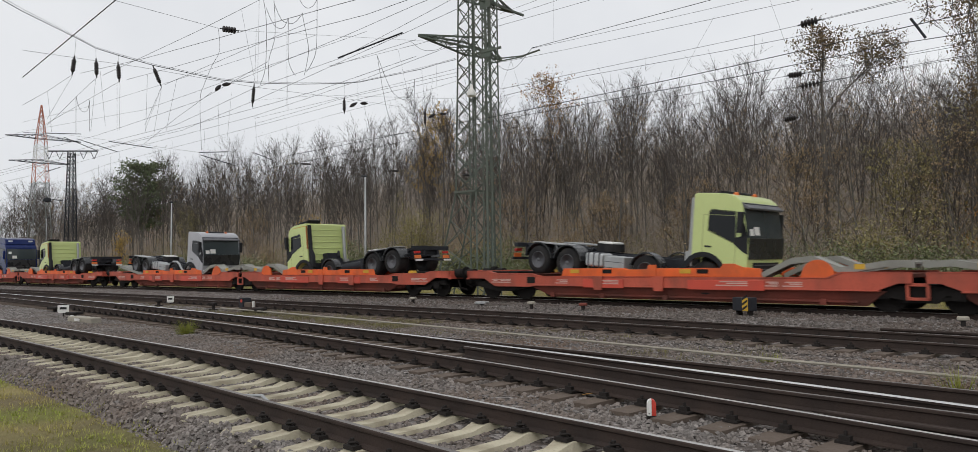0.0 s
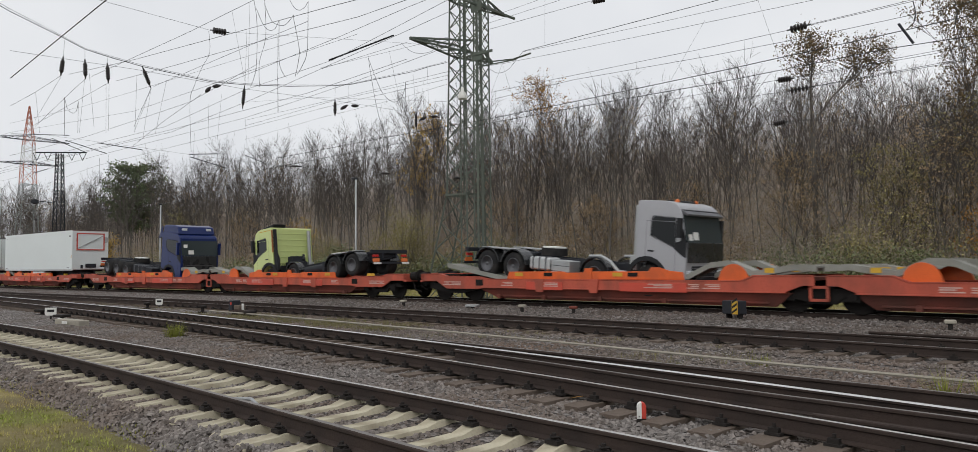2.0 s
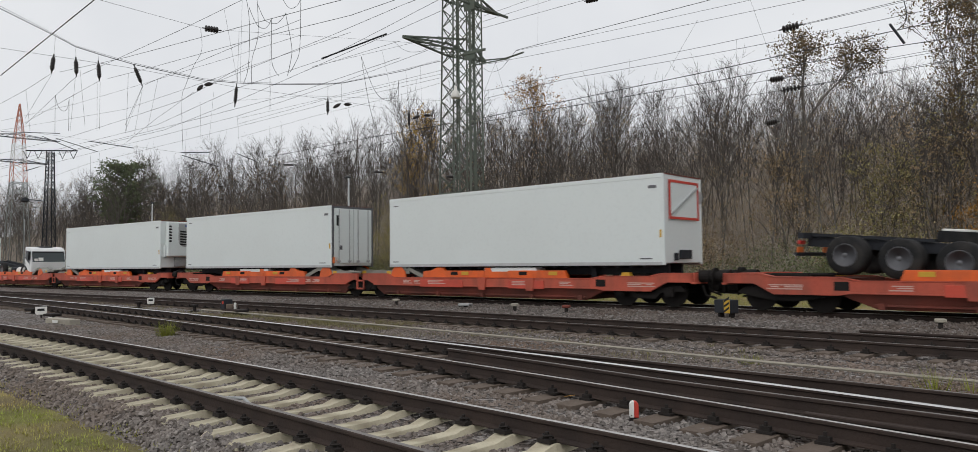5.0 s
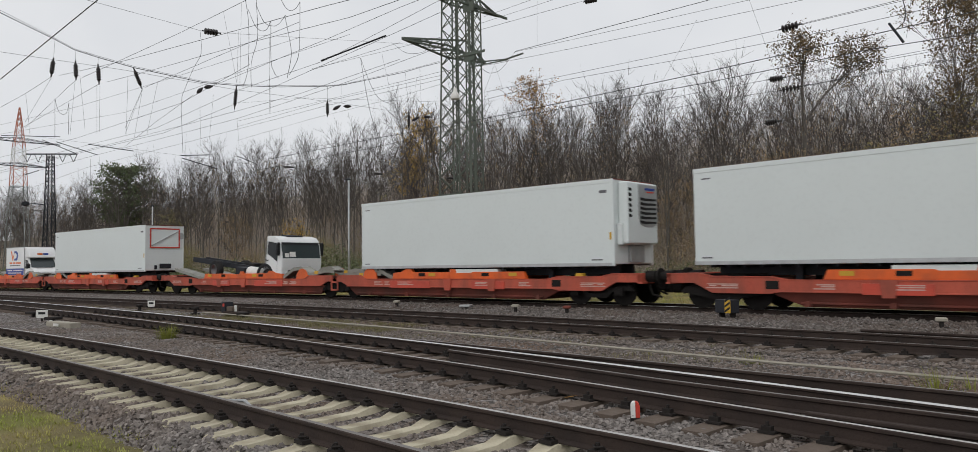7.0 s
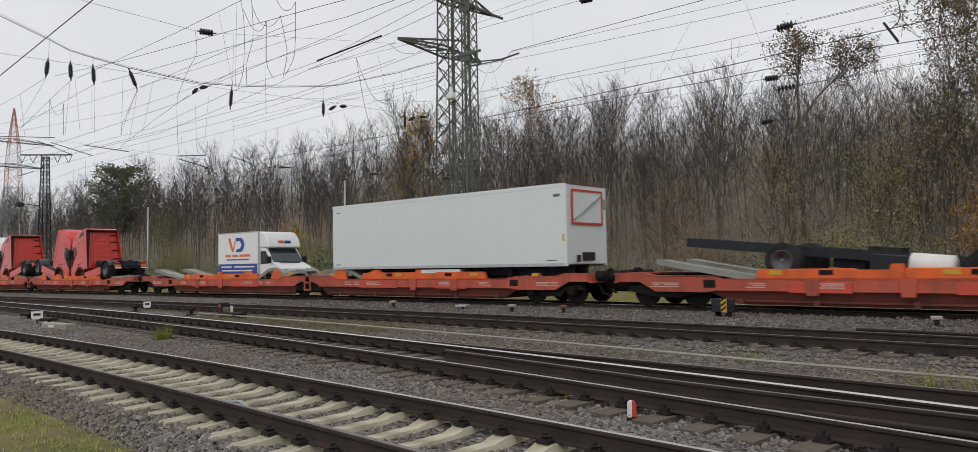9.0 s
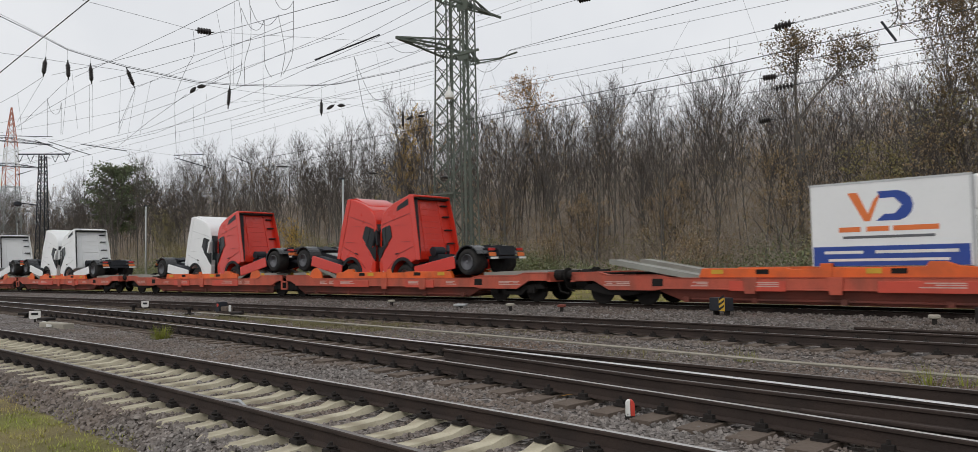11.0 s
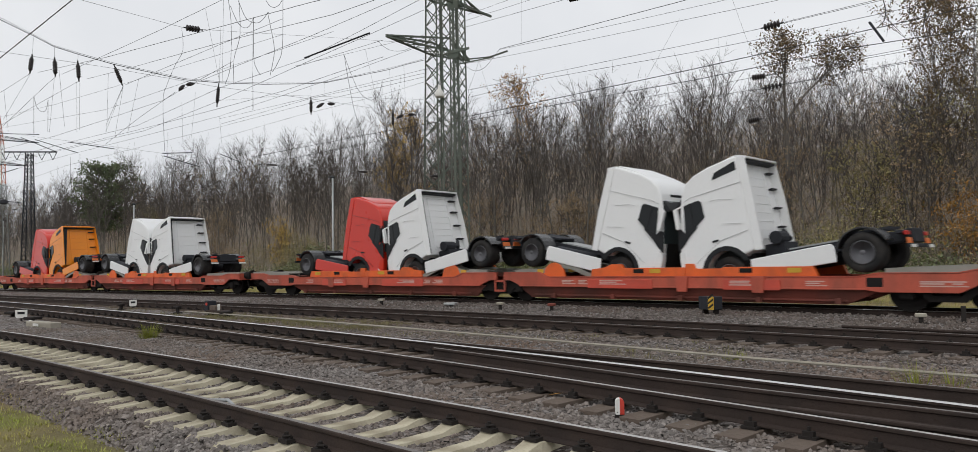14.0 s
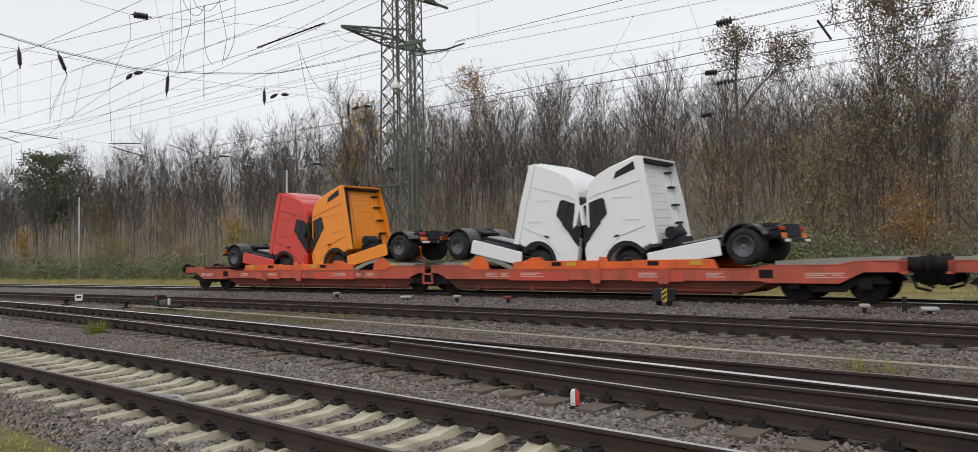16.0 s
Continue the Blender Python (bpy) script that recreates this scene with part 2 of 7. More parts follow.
M["ballast"] = crushed_stone()
for tone, base in (("white", (0.4, 0.4, 0.4)), ("red", (0.2, 0.006, 0.005)), ("orange", (0.33, 0.09, 0.006)), ("silver", (0.2, 0.2, 0.21)), ("lime", (0.3, 0.34, 0.13)), ("navy", (0.003, 0.006, 0.04))):
    M[tone + "_seam"] = mat("seam_" + tone, base, 0.5, fine=20, amount=0.2, bump=0)
glass = bpy.data.materials.new("dark_glass")
glass.use_nodes = True
gp = glass.node_tree.nodes["Principled BSDF"]
gp.inputs["Base Color"].default_value, gp.inputs["Roughness"].default_value = (0.006, 0.008, 0.009, 1), 0.08
gp.inputs["Specular IOR Level"].default_value = 0.3
M["glass"] = glass
screen = bpy.data.materials.new("windscreen_glass")
screen.use_nodes = True
gp = screen.node_tree.nodes["Principled BSDF"]
gp.inputs["Base Color"].default_value, gp.inputs["Roughness"].default_value = (0.04, 0.052, 0.054, 1), 0.06
M["screen"] = screen
lampglass = bpy.data.materials.new("lamp_glass")
lampglass.use_nodes = True
gp = lampglass.node_tree.nodes["Principled BSDF"]
gp.inputs["Base Color"].default_value, gp.inputs["Roughness"].default_value = (0.6, 0.62, 0.64, 1), 0.15
M["lampglass"] = lampglass

# ---- mesh building ----


class Mesh:
    """Collects corners and faces, with a material slot for each face."""

    def __init__(self):
        self.v, self.f, self.k = [], [], []

    def add(self, verts, faces, slot=0):
        b = len(self.v)
        self.v.extend(verts)
        self.f.extend(tuple(b + i for i in f) for f in faces)
        self.k.extend([slot] * len(faces))
        return self

    def box(self, x0, x1, y0, y1, z0, z1, slot=0):
        v = [(x, y, z) for x in (x0, x1) for y in (y0, y1) for z in (z0, z1)]
        return self.add(v, [(0, 1, 3, 2), (4, 6, 7, 5), (0, 4, 5, 1), (2, 3, 7, 6), (0, 2, 6, 4), (1, 5, 7, 3)], slot)

    def prism(self, outline, y0, y1, slot=0, axis="y"):
        """An outline in x, z (or x, y, or y, z), drawn out along the third axis."""
        n = len(outline)
        put = {"y": lambda a, b, c: (a, c, b), "z": lambda a, b, c: (a, b, c), "x": lambda a, b, c: (c, a, b)}[axis]
        v = [put(a, b, y0) for a, b in outline] + [put(a, b, y1) for a, b in outline]
        f = [tuple(range(n)), tuple(range(2 * n - 1, n - 1, -1))]
        f += [((i + 1) % n, i, n + i, n + (i + 1) % n) for i in range(n)]
        return self.add(v, f, slot)

    def tube(self, pts, radii, sides=6, slot=0, caps=True):
        """A round bar along points."""
        pts = [Vector(p) for p in pts]
        if not isinstance(radii, (list, tuple)):
            radii = [radii] * len(pts)
        v, f = [], []
        for i, p in enumerate(pts):
            way = (pts[min(i + 1, len(pts) - 1)] - pts[max(i - 1, 0)]).normalized()
            a = way.cross(Vector((0, 0, 1)))
            if a.length < 0.05:
                a = way.cross(Vector((1, 0, 0)))
            a.normalize()
            b = way.cross(a)
            for j in range(sides):
                w = math.tau * j / sides
                v.append(tuple(p + (a * math.cos(w) + b * math.sin(w)) * radii[i]))
        for i in range(len(pts) - 1):
            for j in range(sides):
                k = (j + 1) % sides
                f.append((i * sides + j, i * sides + k, (i + 1) * sides + k, (i + 1) * sides + j))
        if caps:
            f.append(tuple(range(sides - 1, -1, -1)))
            f.append(tuple(range((len(pts) - 1) * sides, len(pts) * sides)))
        return self.add(v, f, slot)

    def lathe(self, profile, centre, axis="y", sides=24, slot=0):
        """Rings of (along, radius) turned about an axis through centre."""
        v, f = [], []
        for a, r in profile:
            for j in range(sides):
                w = math.tau * j / sides
                c, s = r * math.cos(w), r * math.sin(w)
                o = {"x": (a, c, s), "y": (c, a, s), "z": (c, s, a)}[axis]
                v.append(tuple(centre[i] + o[i] for i in range(3)))
        m = len(profile)
        for i in range(m - 1):
            for j in range(sides):
                k = (j + 1) % sides
                f.append((i * sides + j, i * sides + k, (i + 1) * sides + k, (i + 1) * sides + j))
        f.append(tuple(range(sides - 1, -1, -1)))
        f.append(tuple(range((m - 1) * sides, m * sides)))
        return self.add(v, f, slot)

    def beam(self, a, b, w, h=None, slot=0):
        """A square bar between two points."""
        h = h or w
        a, b = Vector(a), Vector(b)
        way = (b - a).normalized()
        s = way.cross(Vector((0, 0, 1)))
        if s.length < 0.05:
            s = Vector((1, 0, 0))
        s.normalize()
        u = s.cross(way)
        v = [tuple(p + s * (i * w / 2) + u * (j * h / 2)) for p in (a, b) for i, j in ((-1, -1), (1, -1), (1, 1), (-1, 1))]
        return self.add(v, [(3, 2, 1, 0), (4, 5, 6, 7), (0, 1, 5, 4), (1, 2, 6, 5), (2, 3, 7, 6), (3, 0, 4, 7)], slot)

    def data(self, name, mats, smooth=False):
        me = bpy.data.meshes.new(name)
        me.from_pydata(self.v, [], self.f)
        for m in mats if isinstance(mats, (list, tuple)) else [mats]:
            me.materials.append(m)
        me.polygons.foreach_set("material_index", self.k)
        if smooth:
            me.polygons.foreach_set("use_smooth", [True] * len(self.f))
        me.update()
        bm = bmesh.new()
        bm.from_mesh(me)
        if len(bm.faces) < 4000:
            bmesh.ops.recalc_face_normals(bm, faces=bm.faces)
            bm.to_mesh(me)
        bm.free()
        return me


def part(name, mesh, mats, parent=None, label="", bevel=0.0, smooth=False):
    """One mesh object, under a thing or a part where a parent is given."""
    ob = new(name, mesh.data(name, mats, smooth or bevel > 0) if isinstance(mesh, Mesh) else mesh)
    if parent:
        ob.parent = parent
    if label:
        ob["label"] = label
    if bevel:
        b = ob.modifiers.new("bevel", "BEVEL")
        b.width, b.segments, b.limit_method, b.angle_limit = bevel, 2, "ANGLE", radians(35)
        b.harden_normals = True
    return ob


def thing(name, label, category, group="", kind=""):
    return tagged(new(name), label, category, group, kind)


# ---- the line of the tracks: s metres back along the train's track, d metres across it ----
LINE_A, LINE_B, LINE_C, LINE_D = 20.9275, 0.06656, -0.0029449, -0.000016491
_x = np.linspace(420.0, -760.0, 5901)
_xc = np.clip(_x, -80.0, 10.0)
_y = LINE_A + LINE_B * _xc + LINE_C * _xc ** 2 + LINE_D * _xc ** 3 + (LINE_B + 2 * LINE_C * _xc + 3 * LINE_D * _xc ** 2) * (_x - _xc)
_tx, _ty = np.gradient(_x), np.gradient(_y)
_l = np.hypot(_tx, _ty)
_tx, _ty = _tx / _l, _ty / _l
_nx, _ny = -_ty, _tx
_nx, _ny = np.where(_ny < 0, -_nx, _nx), np.abs(_ny)
_cx, _cy = _x + 1.3 * _nx, _y + 1.3 * _ny
_s = np.concatenate([[0.0], np.cumsum(np.hypot(np.diff(_cx), np.diff(_cy)))])
_s -= np.interp(-5.0, -_x, _s)


def at(s, d, z=0.0):
    """The place s metres back along the line and d metres beyond it."""
    nx, ny = np.interp(s, _s, _nx), np.interp(s, _s, _ny)
    return Vector((np.interp(s, _s, _cx) + d * nx, np.interp(s, _s, _cy) + d * ny, z))


def heading(s):
    """Degrees by which the line's forward direction is turned from +x at s."""
    return math.degrees(math.atan2(-np.interp(s, _s, _ty), -np.interp(s, _s, _tx)))

# ---- ground, ballast and tracks ----


def hill(s, d):
    """Height of the land: level by the tracks, a wooded bank behind."""
    z = -0.42
    if d > 4:
        z += min(d - 4, 14) * 0.012
    if d > 17:
        k = min(1.0, (d - 17) / 62.0)
        z += 15.5 * k * k * (3 - 2 * k) * (0.85 + 0.15 * min(1.0, max(0.0, (150 - s) / 110)))
    z += 0.12 * noise.noise((s * 0.11, d * 0.13, 0.3)) * (1 if d > 3 else 0.25)
    return z


def sheet(name, ss, ds, height, mats, slot=None):
    g = Mesh()
    n = len(ds)
    g.v = [tuple(at(s, d, height(s, d))) for s in ss for d in ds]
    for i in range(len(ss) - 1):
        for j in range(n - 1):
            g.f.append((i * n + j, i * n + j + 1, (i + 1) * n + j + 1, (i + 1) * n + j))
            g.k.append(slot(ss[i], ds[j]) if slot else 0)
    return part(name, g, mats, smooth=True)


ss = [-380, -200, -100, -60] + [-40 + 4 * i for i in range(80)] + [290, 320, 360, 420, 500, 600, 720]
ds = [-110, -80, -50, -36] + [-30 + 2 * i for i in range(16)] + [3, 4.5, 6, 8, 10, 12, 14, 16, 18, 20, 23, 26, 30, 34, 38, 44, 50, 56, 64, 74, 90, 130, 220, 500, 1200]
ground = sheet("ground", ss, ds, hill, [M["grass"], M["litter"]], lambda s, d: 1 if d >= 16 else 0)
tagged(ground, "grassy ground rising to a leaf-strewn wooded bank", "ground", kind="structure")

BED_NEAR, BED_FAR = -19.42, 4.9


def bed_height(s, d):
    z = -0.24 - max(0.0, 0.5 - (BED_FAR - d)) * 0.42 - max(0.0, 0.4 - (d - BED_NEAR)) * 0.5
    if -11.6 < d < -9.2:
        z -= 0.05
    if -5.9 < d < -1.0:
        z += 0.12 * min(1.0, (d + 5.9) / 0.6, (-1.0 - d) / 0.3)
    off = abs(d + 17.755)
    if off < 0.72:
        z -= 0.04
    elif 0.92 < off < 1.6:
        z += 0.012 * min(1.0, (off - 0.92) / 0.22)
    return z + 0.03 * noise.noise((s * 0.8, d * 0.8, 2.0)) + 0.02 * noise.noise((s * 2.3, d * 2.3, 5.0))


ss = [-60, -40, -20, -8] + [0.5 * i for i in range(110)] + [55 + 1.5 * i for i in range(40)] + [116 + 8 * i for i in range(30)]
ds = [BED_NEAR + i * (BED_FAR - BED_NEAR) / 70 for i in range(71)]
bed = sheet("ballast_bed", ss, ds, bed_height, [M["ballast"]])
tagged(bed, "grey-brown crushed stone ballast under all the tracks", "ballast", kind="structure")

# rail section: foot, web and head, with the running face as a slot of its own
RAIL = ((-0.075, -0.172), (0.075, -0.172), (0.075, -0.16), (0.012, -0.142), (0.009, -0.05), (0.035, -0.036), (0.036, -0.012), (0.028, -0.002), (0.012, 0.0),
        (-0.012, 0.0), (-0.028, -0.002), (-0.036, -0.012), (-0.035, -0.036), (-0.009, -0.05), (-0.012, -0.142), (-0.075, -0.16))


def rail(name, across, s0, s1, top, label, lift=0.0, parent=None):
    """A rail from s0 to s1; across(s) gives its place across the line."""
    step = 1.6
    n = max(2, int((s1 - s0) / step))
    g = Mesh()
    m = len(RAIL)
    shine = (6, 7, 8, 9, 10) if top is M["railtop"] else (7, 8, 9)
    for i in range(n + 1):
        s = s0 + (s1 - s0) * i / n
        d = across(s)
        g.v.extend(tuple(at(s, d + a, b + lift)) for a, b in RAIL)
    for i in range(n):
        for j in range(m):
            k = (j + 1) % m
            g.f.append((i * m + j, i * m + k, (i + 1) * m + k, (i + 1) * m + j))
            g.k.append(1 if j in shine else 0)
    g.f.append(tuple(range(m)))
    g.k.append(0)
    return part(name, g, [M["rust"], top], parent, label)


def track(label, centre, s0, s1, top, far_top=None):
    t = thing("track", label, "railway track", "railway tracks", "structure")
    for side in (-0.7535, 0.7535):
        rail("rail", lambda s, side=side: centre(s) + side, s0, s1, far_top if far_top and side > 0 else top, "worn steel rail with rusty web", parent=t)
    return t


NEAR = -17.755


def turnout(s):
    """Across-line place of the track that crosses over to the far side as it runs back."""
    return -14.62 + (s - 9.0) * 0.0822 if s > 0 else -15.36


near_track = track("near track of rusty rails on pale concrete sleepers", lambda s: NEAR, -30, 330, M["railtop_dull"], M["railtop_mid"])
cross_track = track("worn turnout track with one bright rail", turnout, -30, 75, M["railtop_mid"], M["railtop"])
branch_track = thing("track", "rusty rails branching beside the turnout track", "railway track", "railway tracks", "structure")
rail("rail", lambda s: -12.9 + max(0, s - 17) * 0.02, -30, 19.5, M["railtop_dull"], "rusty stock rail", parent=branch_track)
rail("rail", lambda s: -14.29 + max(0, s - 12) * 0.11, -30, 17.5, M["railtop_dull"], "dark closure rail", parent=branch_track)
rail("check_rail", lambda s: -15.28 + 0.2 + max(0.0, s - 9.8) * 0.08, -8, 10.3, M["rust"], "short check rail", parent=branch_track)
mid_track = track("dark track with worn rails beyond the cable run", lambda s: -7.435, -60, 330, M["railtop_dull"])
rail("guard_rail", lambda s: -6.15, -40, 13.2, M["rust"], "brown rusty guard rail", 0.02, mid_track)
train_track = track("main track under the moving freight train", lambda s: 0.0, -360, 600, M["railtop"])

# concrete sleepers with rail seats, a lowered middle and fastenings
g = Mesh()
prof = [(-1.3, -0.255), (-1.24, -0.205), (-0.95, -0.19), (-0.88, -0.168), (-0.62, -0.172), (-0.45, -0.225), (0, -0.235), (0.45, -0.225), (0.62, -0.172),
        (0.88, -0.168), (0.95, -0.19), (1.24, -0.205), (1.3, -0.255)]
for y, z in prof:
    wide = 0.1 if abs(y) > 0.5 else 0.085
    g.v.extend([(-wide - 0.05, y, -0.36), (-wide, y, z), (wide, y, z), (wide + 0.05, y, -0.36)])
for i in range(len(prof) - 1):
    for j in range(3):
        g.f.append((i * 4 + j, i * 4 + j + 1, i * 4 + j + 5, i * 4 + j + 4))
g.f += [(0, 1, 2, 3), tuple(48 + j for j in (3, 2, 1, 0))]
g.k = [0] * len(g.f)
sleeper_mesh = g.data("sleeper", M["concrete"])
g = Mesh()
for y in (-0.13, 0.13):
    g.box(-0.075, 0.075, y - 0.045, y + 0.045, -0.172, -0.135)
    g.tube([(0, y, -0.14), (0, y, -0.075)], 0.021, 6)
    g.tube([(-0.05, y * 0.75, -0.125), (-0.05, y * 0.95, -0.105), (0, y * 1.3, -0.11), (0.05, y * 0.95, -0.105), (0.05, y * 0.75, -0.125)], 0.012, 4)
clip_mesh = g.data("fastening", M["iron"])
rnd = random.Random(3)
for i in range(-40, 120):
    s = 3.9 + 0.612 * i
    turn = heading(s) + rnd.uniform(-0.6, 0.6)
    ob = new("sleeper", sleeper_mesh)
    ob.parent = near_track
    ob.matrix_basis = Matrix.Translation(at(s, NEAR, rnd.uniform(-0.012, 0.006))) @ pose(0, 0, 0, 0, 0, turn)
    if 0 <= i < 66:
        for y in (-0.7535, 0.7535):
            c = new("fastening", clip_mesh)
            c.parent = near_track
            c.matrix_basis = Matrix.Translation(at(s, NEAR + y, 0)) @ pose(0, 0, 0, 0, 0, turn)

# dark timber sleepers and chairs of the other tracks
g = Mesh()
g.box(-0.13, 0.13, -1.3, 1.3, -0.3, -0.19)
wood_mesh = g.data("timber_sleeper", M["old_wood"])
g = Mesh()
g.box(-0.08, 0.08, -0.16, 0.16, -0.19, -0.165)
for y in (-0.115, 0.115):
    g.box(-0.05, 0.05, y - 0.03, y + 0.03, -0.165, -0.12)
    g.tube([(0, y, -0.12), (0, y, -0.08)], 0.018, 5)
chair_mesh = g.data("chair", M["iron"])
for owner, centre, s0, count in ((cross_track, turnout, 3.0, 90), (mid_track, lambda s: -7.435, 6.0, 90), (train_track, lambda s: 0.0, 6.0, 110)):
    for i in range(count):
        s = s0 + 0.63 * i
        ob = new("timber_sleeper", wood_mesh)
        ob.parent = owner
        ob.matrix_basis = Matrix.Translation(at(s, centre(s), rnd.uniform(-0.02, 0.0))) @ pose(0, 0, 0, 0, 0, heading(s) + rnd.uniform(-0.8, 0.8))
        if owner is not train_track and i < 60:
            for y in (-0.7535, 0.7535):
                c = new("chair", chair_mesh)
                c.parent = owner
                c.matrix_basis = Matrix.Translation(at(s, centre(s) + y, 0)) @ pose(0, 0, 0, 0, 0, heading(s))

# loose stones of the ballast, as real lumps where the camera is near
LUMP = [(-1, -0.8, -0.6), (1, -0.9, -0.6), (0.9, 0.9, -0.6), (-0.8, 1, -0.6), (-0.5, -0.5, 0.7), (0.6, -0.4, 0.8), (0.4, 0.6, 0.6), (-0.6, 0.5, 0.75)]
LUMP_F = [(4, 5, 6, 7), (0, 1, 5, 4), (1, 2, 6, 5), (2, 3, 7, 6), (3, 0, 4, 7)]


def stones(name, count, s0, s1, d0, d1, lo, hi, keep, seed, power=1.6, material="stone"):
    r = random.Random(seed)
    g = Mesh()
    for _ in range(count):
        s, d = s0 + (s1 - s0) * r.random() ** power, r.uniform(d0, d1)
        if not keep(s, d):
            continue
        p = at(s, d, bed_height(s, d) + r.uniform(0.0, 0.02))
        size = r.uniform(lo, hi)
        turn = Euler((r.uniform(-0.5, 0.5), r.uniform(-0.5, 0.5), r.random() * 6)).to_matrix()
        sx, sy, sz = size * r.uniform(0.7, 1.3), size * r.uniform(0.6, 1.0), size * r.uniform(0.5, 0.9)
        b = len(g.v)
        for x, y, z in LUMP:
            q = turn @ Vector((x * sx * r.uniform(0.55, 1.2), y * sy * r.uniform(0.6, 1.2), z * sz * r.uniform(0.7, 1.3)))
            g.v.append((p.x + q.x, p.y + q.y, p.z + q.z))
        g.f.extend(tuple(b + i for i in face) for face in LUMP_F)
    g.k = [0] * len(g.f)
    ob = part(name, g, M[material])
    return tagged(ob, "loose grey crushed ballast stones between the rails", "ballast stones", kind="stuff")


def clear_of_sleepers(s, d):
    if abs(d - NEAR) < 1.31:
        k = ((s - 3.9) / 0.612 + 0.5) % 1.0 - 0.5
        if abs(d - NEAR) > 1.2:
            return True
        return abs(k) * 0.612 > 0.15 and min(abs(abs(d - NEAR) - 0.7535), 9) > 0.09
    return min(abs(d - turnout(s) - 0.75), abs(d - turnout(s) + 0.75)) > 0.1


stones("ballast_stones", 10000, 7.0, 34.0, BED_NEAR - 0.05, -18.8, 0.016, 0.036, clear_of_sleepers, 10)
stones("ballast_stones", 26000, 7.0, 34.0, -19.0, -14.2, 0.018, 0.037, clear_of_sleepers, 11)
stones("ballast_stones", 15000, 6.0, 36.0, -12.7, -8.4, 0.018, 0.042, lambda s, d: True, 12, material="stone_mid")
stones("ballast_stones", 6000, 7.0, 40.0, -6.0, -1.0, 0.03, 0.06, lambda s, d: True, 13, material="stone_dark")


def tuft(g, p, r, count, high, spread):
    for _ in range(count):
        a, h = r.random() * math.tau, high * r.uniform(0.4, 1.0)
        o = Vector((math.cos(a), math.sin(a), 0))
        b = p + o * r.random() * spread
        side = Vector((-o.y, o.x, 0)) * r.uniform(0.003, 0.007)
        tip = b + o * h * r.uniform(0.2, 0.8) + Vector((0, 0, h))
        n = len(g.v)
        g.v.extend([tuple(b - side), tuple(b + side), tuple(tip)])
        g.f.append((n, n + 1, n + 2))
        g.k.append(0)


def grass_field(name, count, s0, s1, d0, d1, high, label, seed, material, power=1.0, dens=None):
    r = random.Random(seed)
    g = Mesh()
    for _ in range(count):
        s, d = s0 + (s1 - s0) * r.random() ** power, r.uniform(d0, d1)
        if dens and noise.noise((s * 0.5, d * 0.5, seed)) < dens:
            continue
        z = hill(s, d) if d < BED_NEAR or d > BED_FAR else bed_height(s, d)
        tuft(g, at(s, d, z), r, 6, high, 0.12)
    return tagged(part(name, g, M[material]), label, "grass", kind="stuff")


grass_field("verge_grass", 17000, 2, 48, -25, -19.22, 0.055, "short mown yellow-green grass beside the track", 21, "blade", 1.2)
grass_field("strip_grass", 7000, 0, 110, 4.8, 19, 0.3, "green grass strip between the train and the wood", 22, "blade")
grass_field("track_weeds", 1300, 24, 34, -10.5, -8.9, 0.14, "patch of dull green grass between the tracks", 24, "dry_weed", 1.0, -0.15)
grass_field("track_weeds", 1800, 14, 48, -11.6, -8.8, 0.12, "dry weeds between the tracks", 23, "dry_weed", 1.0, 0.05)

# ---- the train ----
PLATFORM = 17.1476
FIRST_JOINT = 13.975
TRAVEL = (16.02, 0.0129)


def travelled(t):
    return TRAVEL[0] * t + TRAVEL[1] * t * t


def joint(k, t):
    return FIRST_JOINT + PLATFORM * k - travelled(t)


def platform_pose(k, t):
    """Platform k: its origin is the articulation at rail height, its x axis points to the coupling end."""
    a, b = (k - 1, k) if k % 2 else (k, k - 1)
    p, q = at(joint(a, t), 0), at(joint(b, t), 0)
    return Matrix.Translation(p) @ pose(0, 0, 0, 0, 0, math.degrees(math.atan2(q.y - p.y, q.x - p.x)))


MOVERS = []


def rides(ob, k, local=None):
    MOVERS.append((ob, k, local or Matrix.Identity(4)))
    ob.matrix_basis = platform_pose(k, 0.0) @ (local or Matrix.Identity(4))
    return ob


def wheel_parts(parent, x, y, z, r=0.53, width=0.32, out=1, dual=False):
    """A tyre with a rim, its axle along y; out is the side that shows the rim."""
    w = width / 2
    tyre = part("tyre", Mesh().lathe([(-w, r * 0.6), (-w, r * 0.93), (-w * 0.75, r), (w * 0.75, r), (w, r * 0.93), (w, r * 0.6), (w * 0.6, r * 0.56)], (x, y, z), sides=26), M["tyre"], parent, smooth=True)
    g = Mesh()
    o = out
    face = -0.04 if dual else 0.12
    g.lathe([(o * (w + 0.005), r * 0.6), (o * (w + 0.02), r * 0.56), (o * (w - 0.12 + face * 0.2), r * 0.5), (o * (w - 0.13), r * 0.3), (o * (w - 0.05), r * 0.27), (o * (w - 0.02), r * 0.16), (o * (w + 0.02), r * 0.1)], (x, y, z), sides=20)
    part("rim", g, M["rim"], tyre, smooth=True)
    return tyre


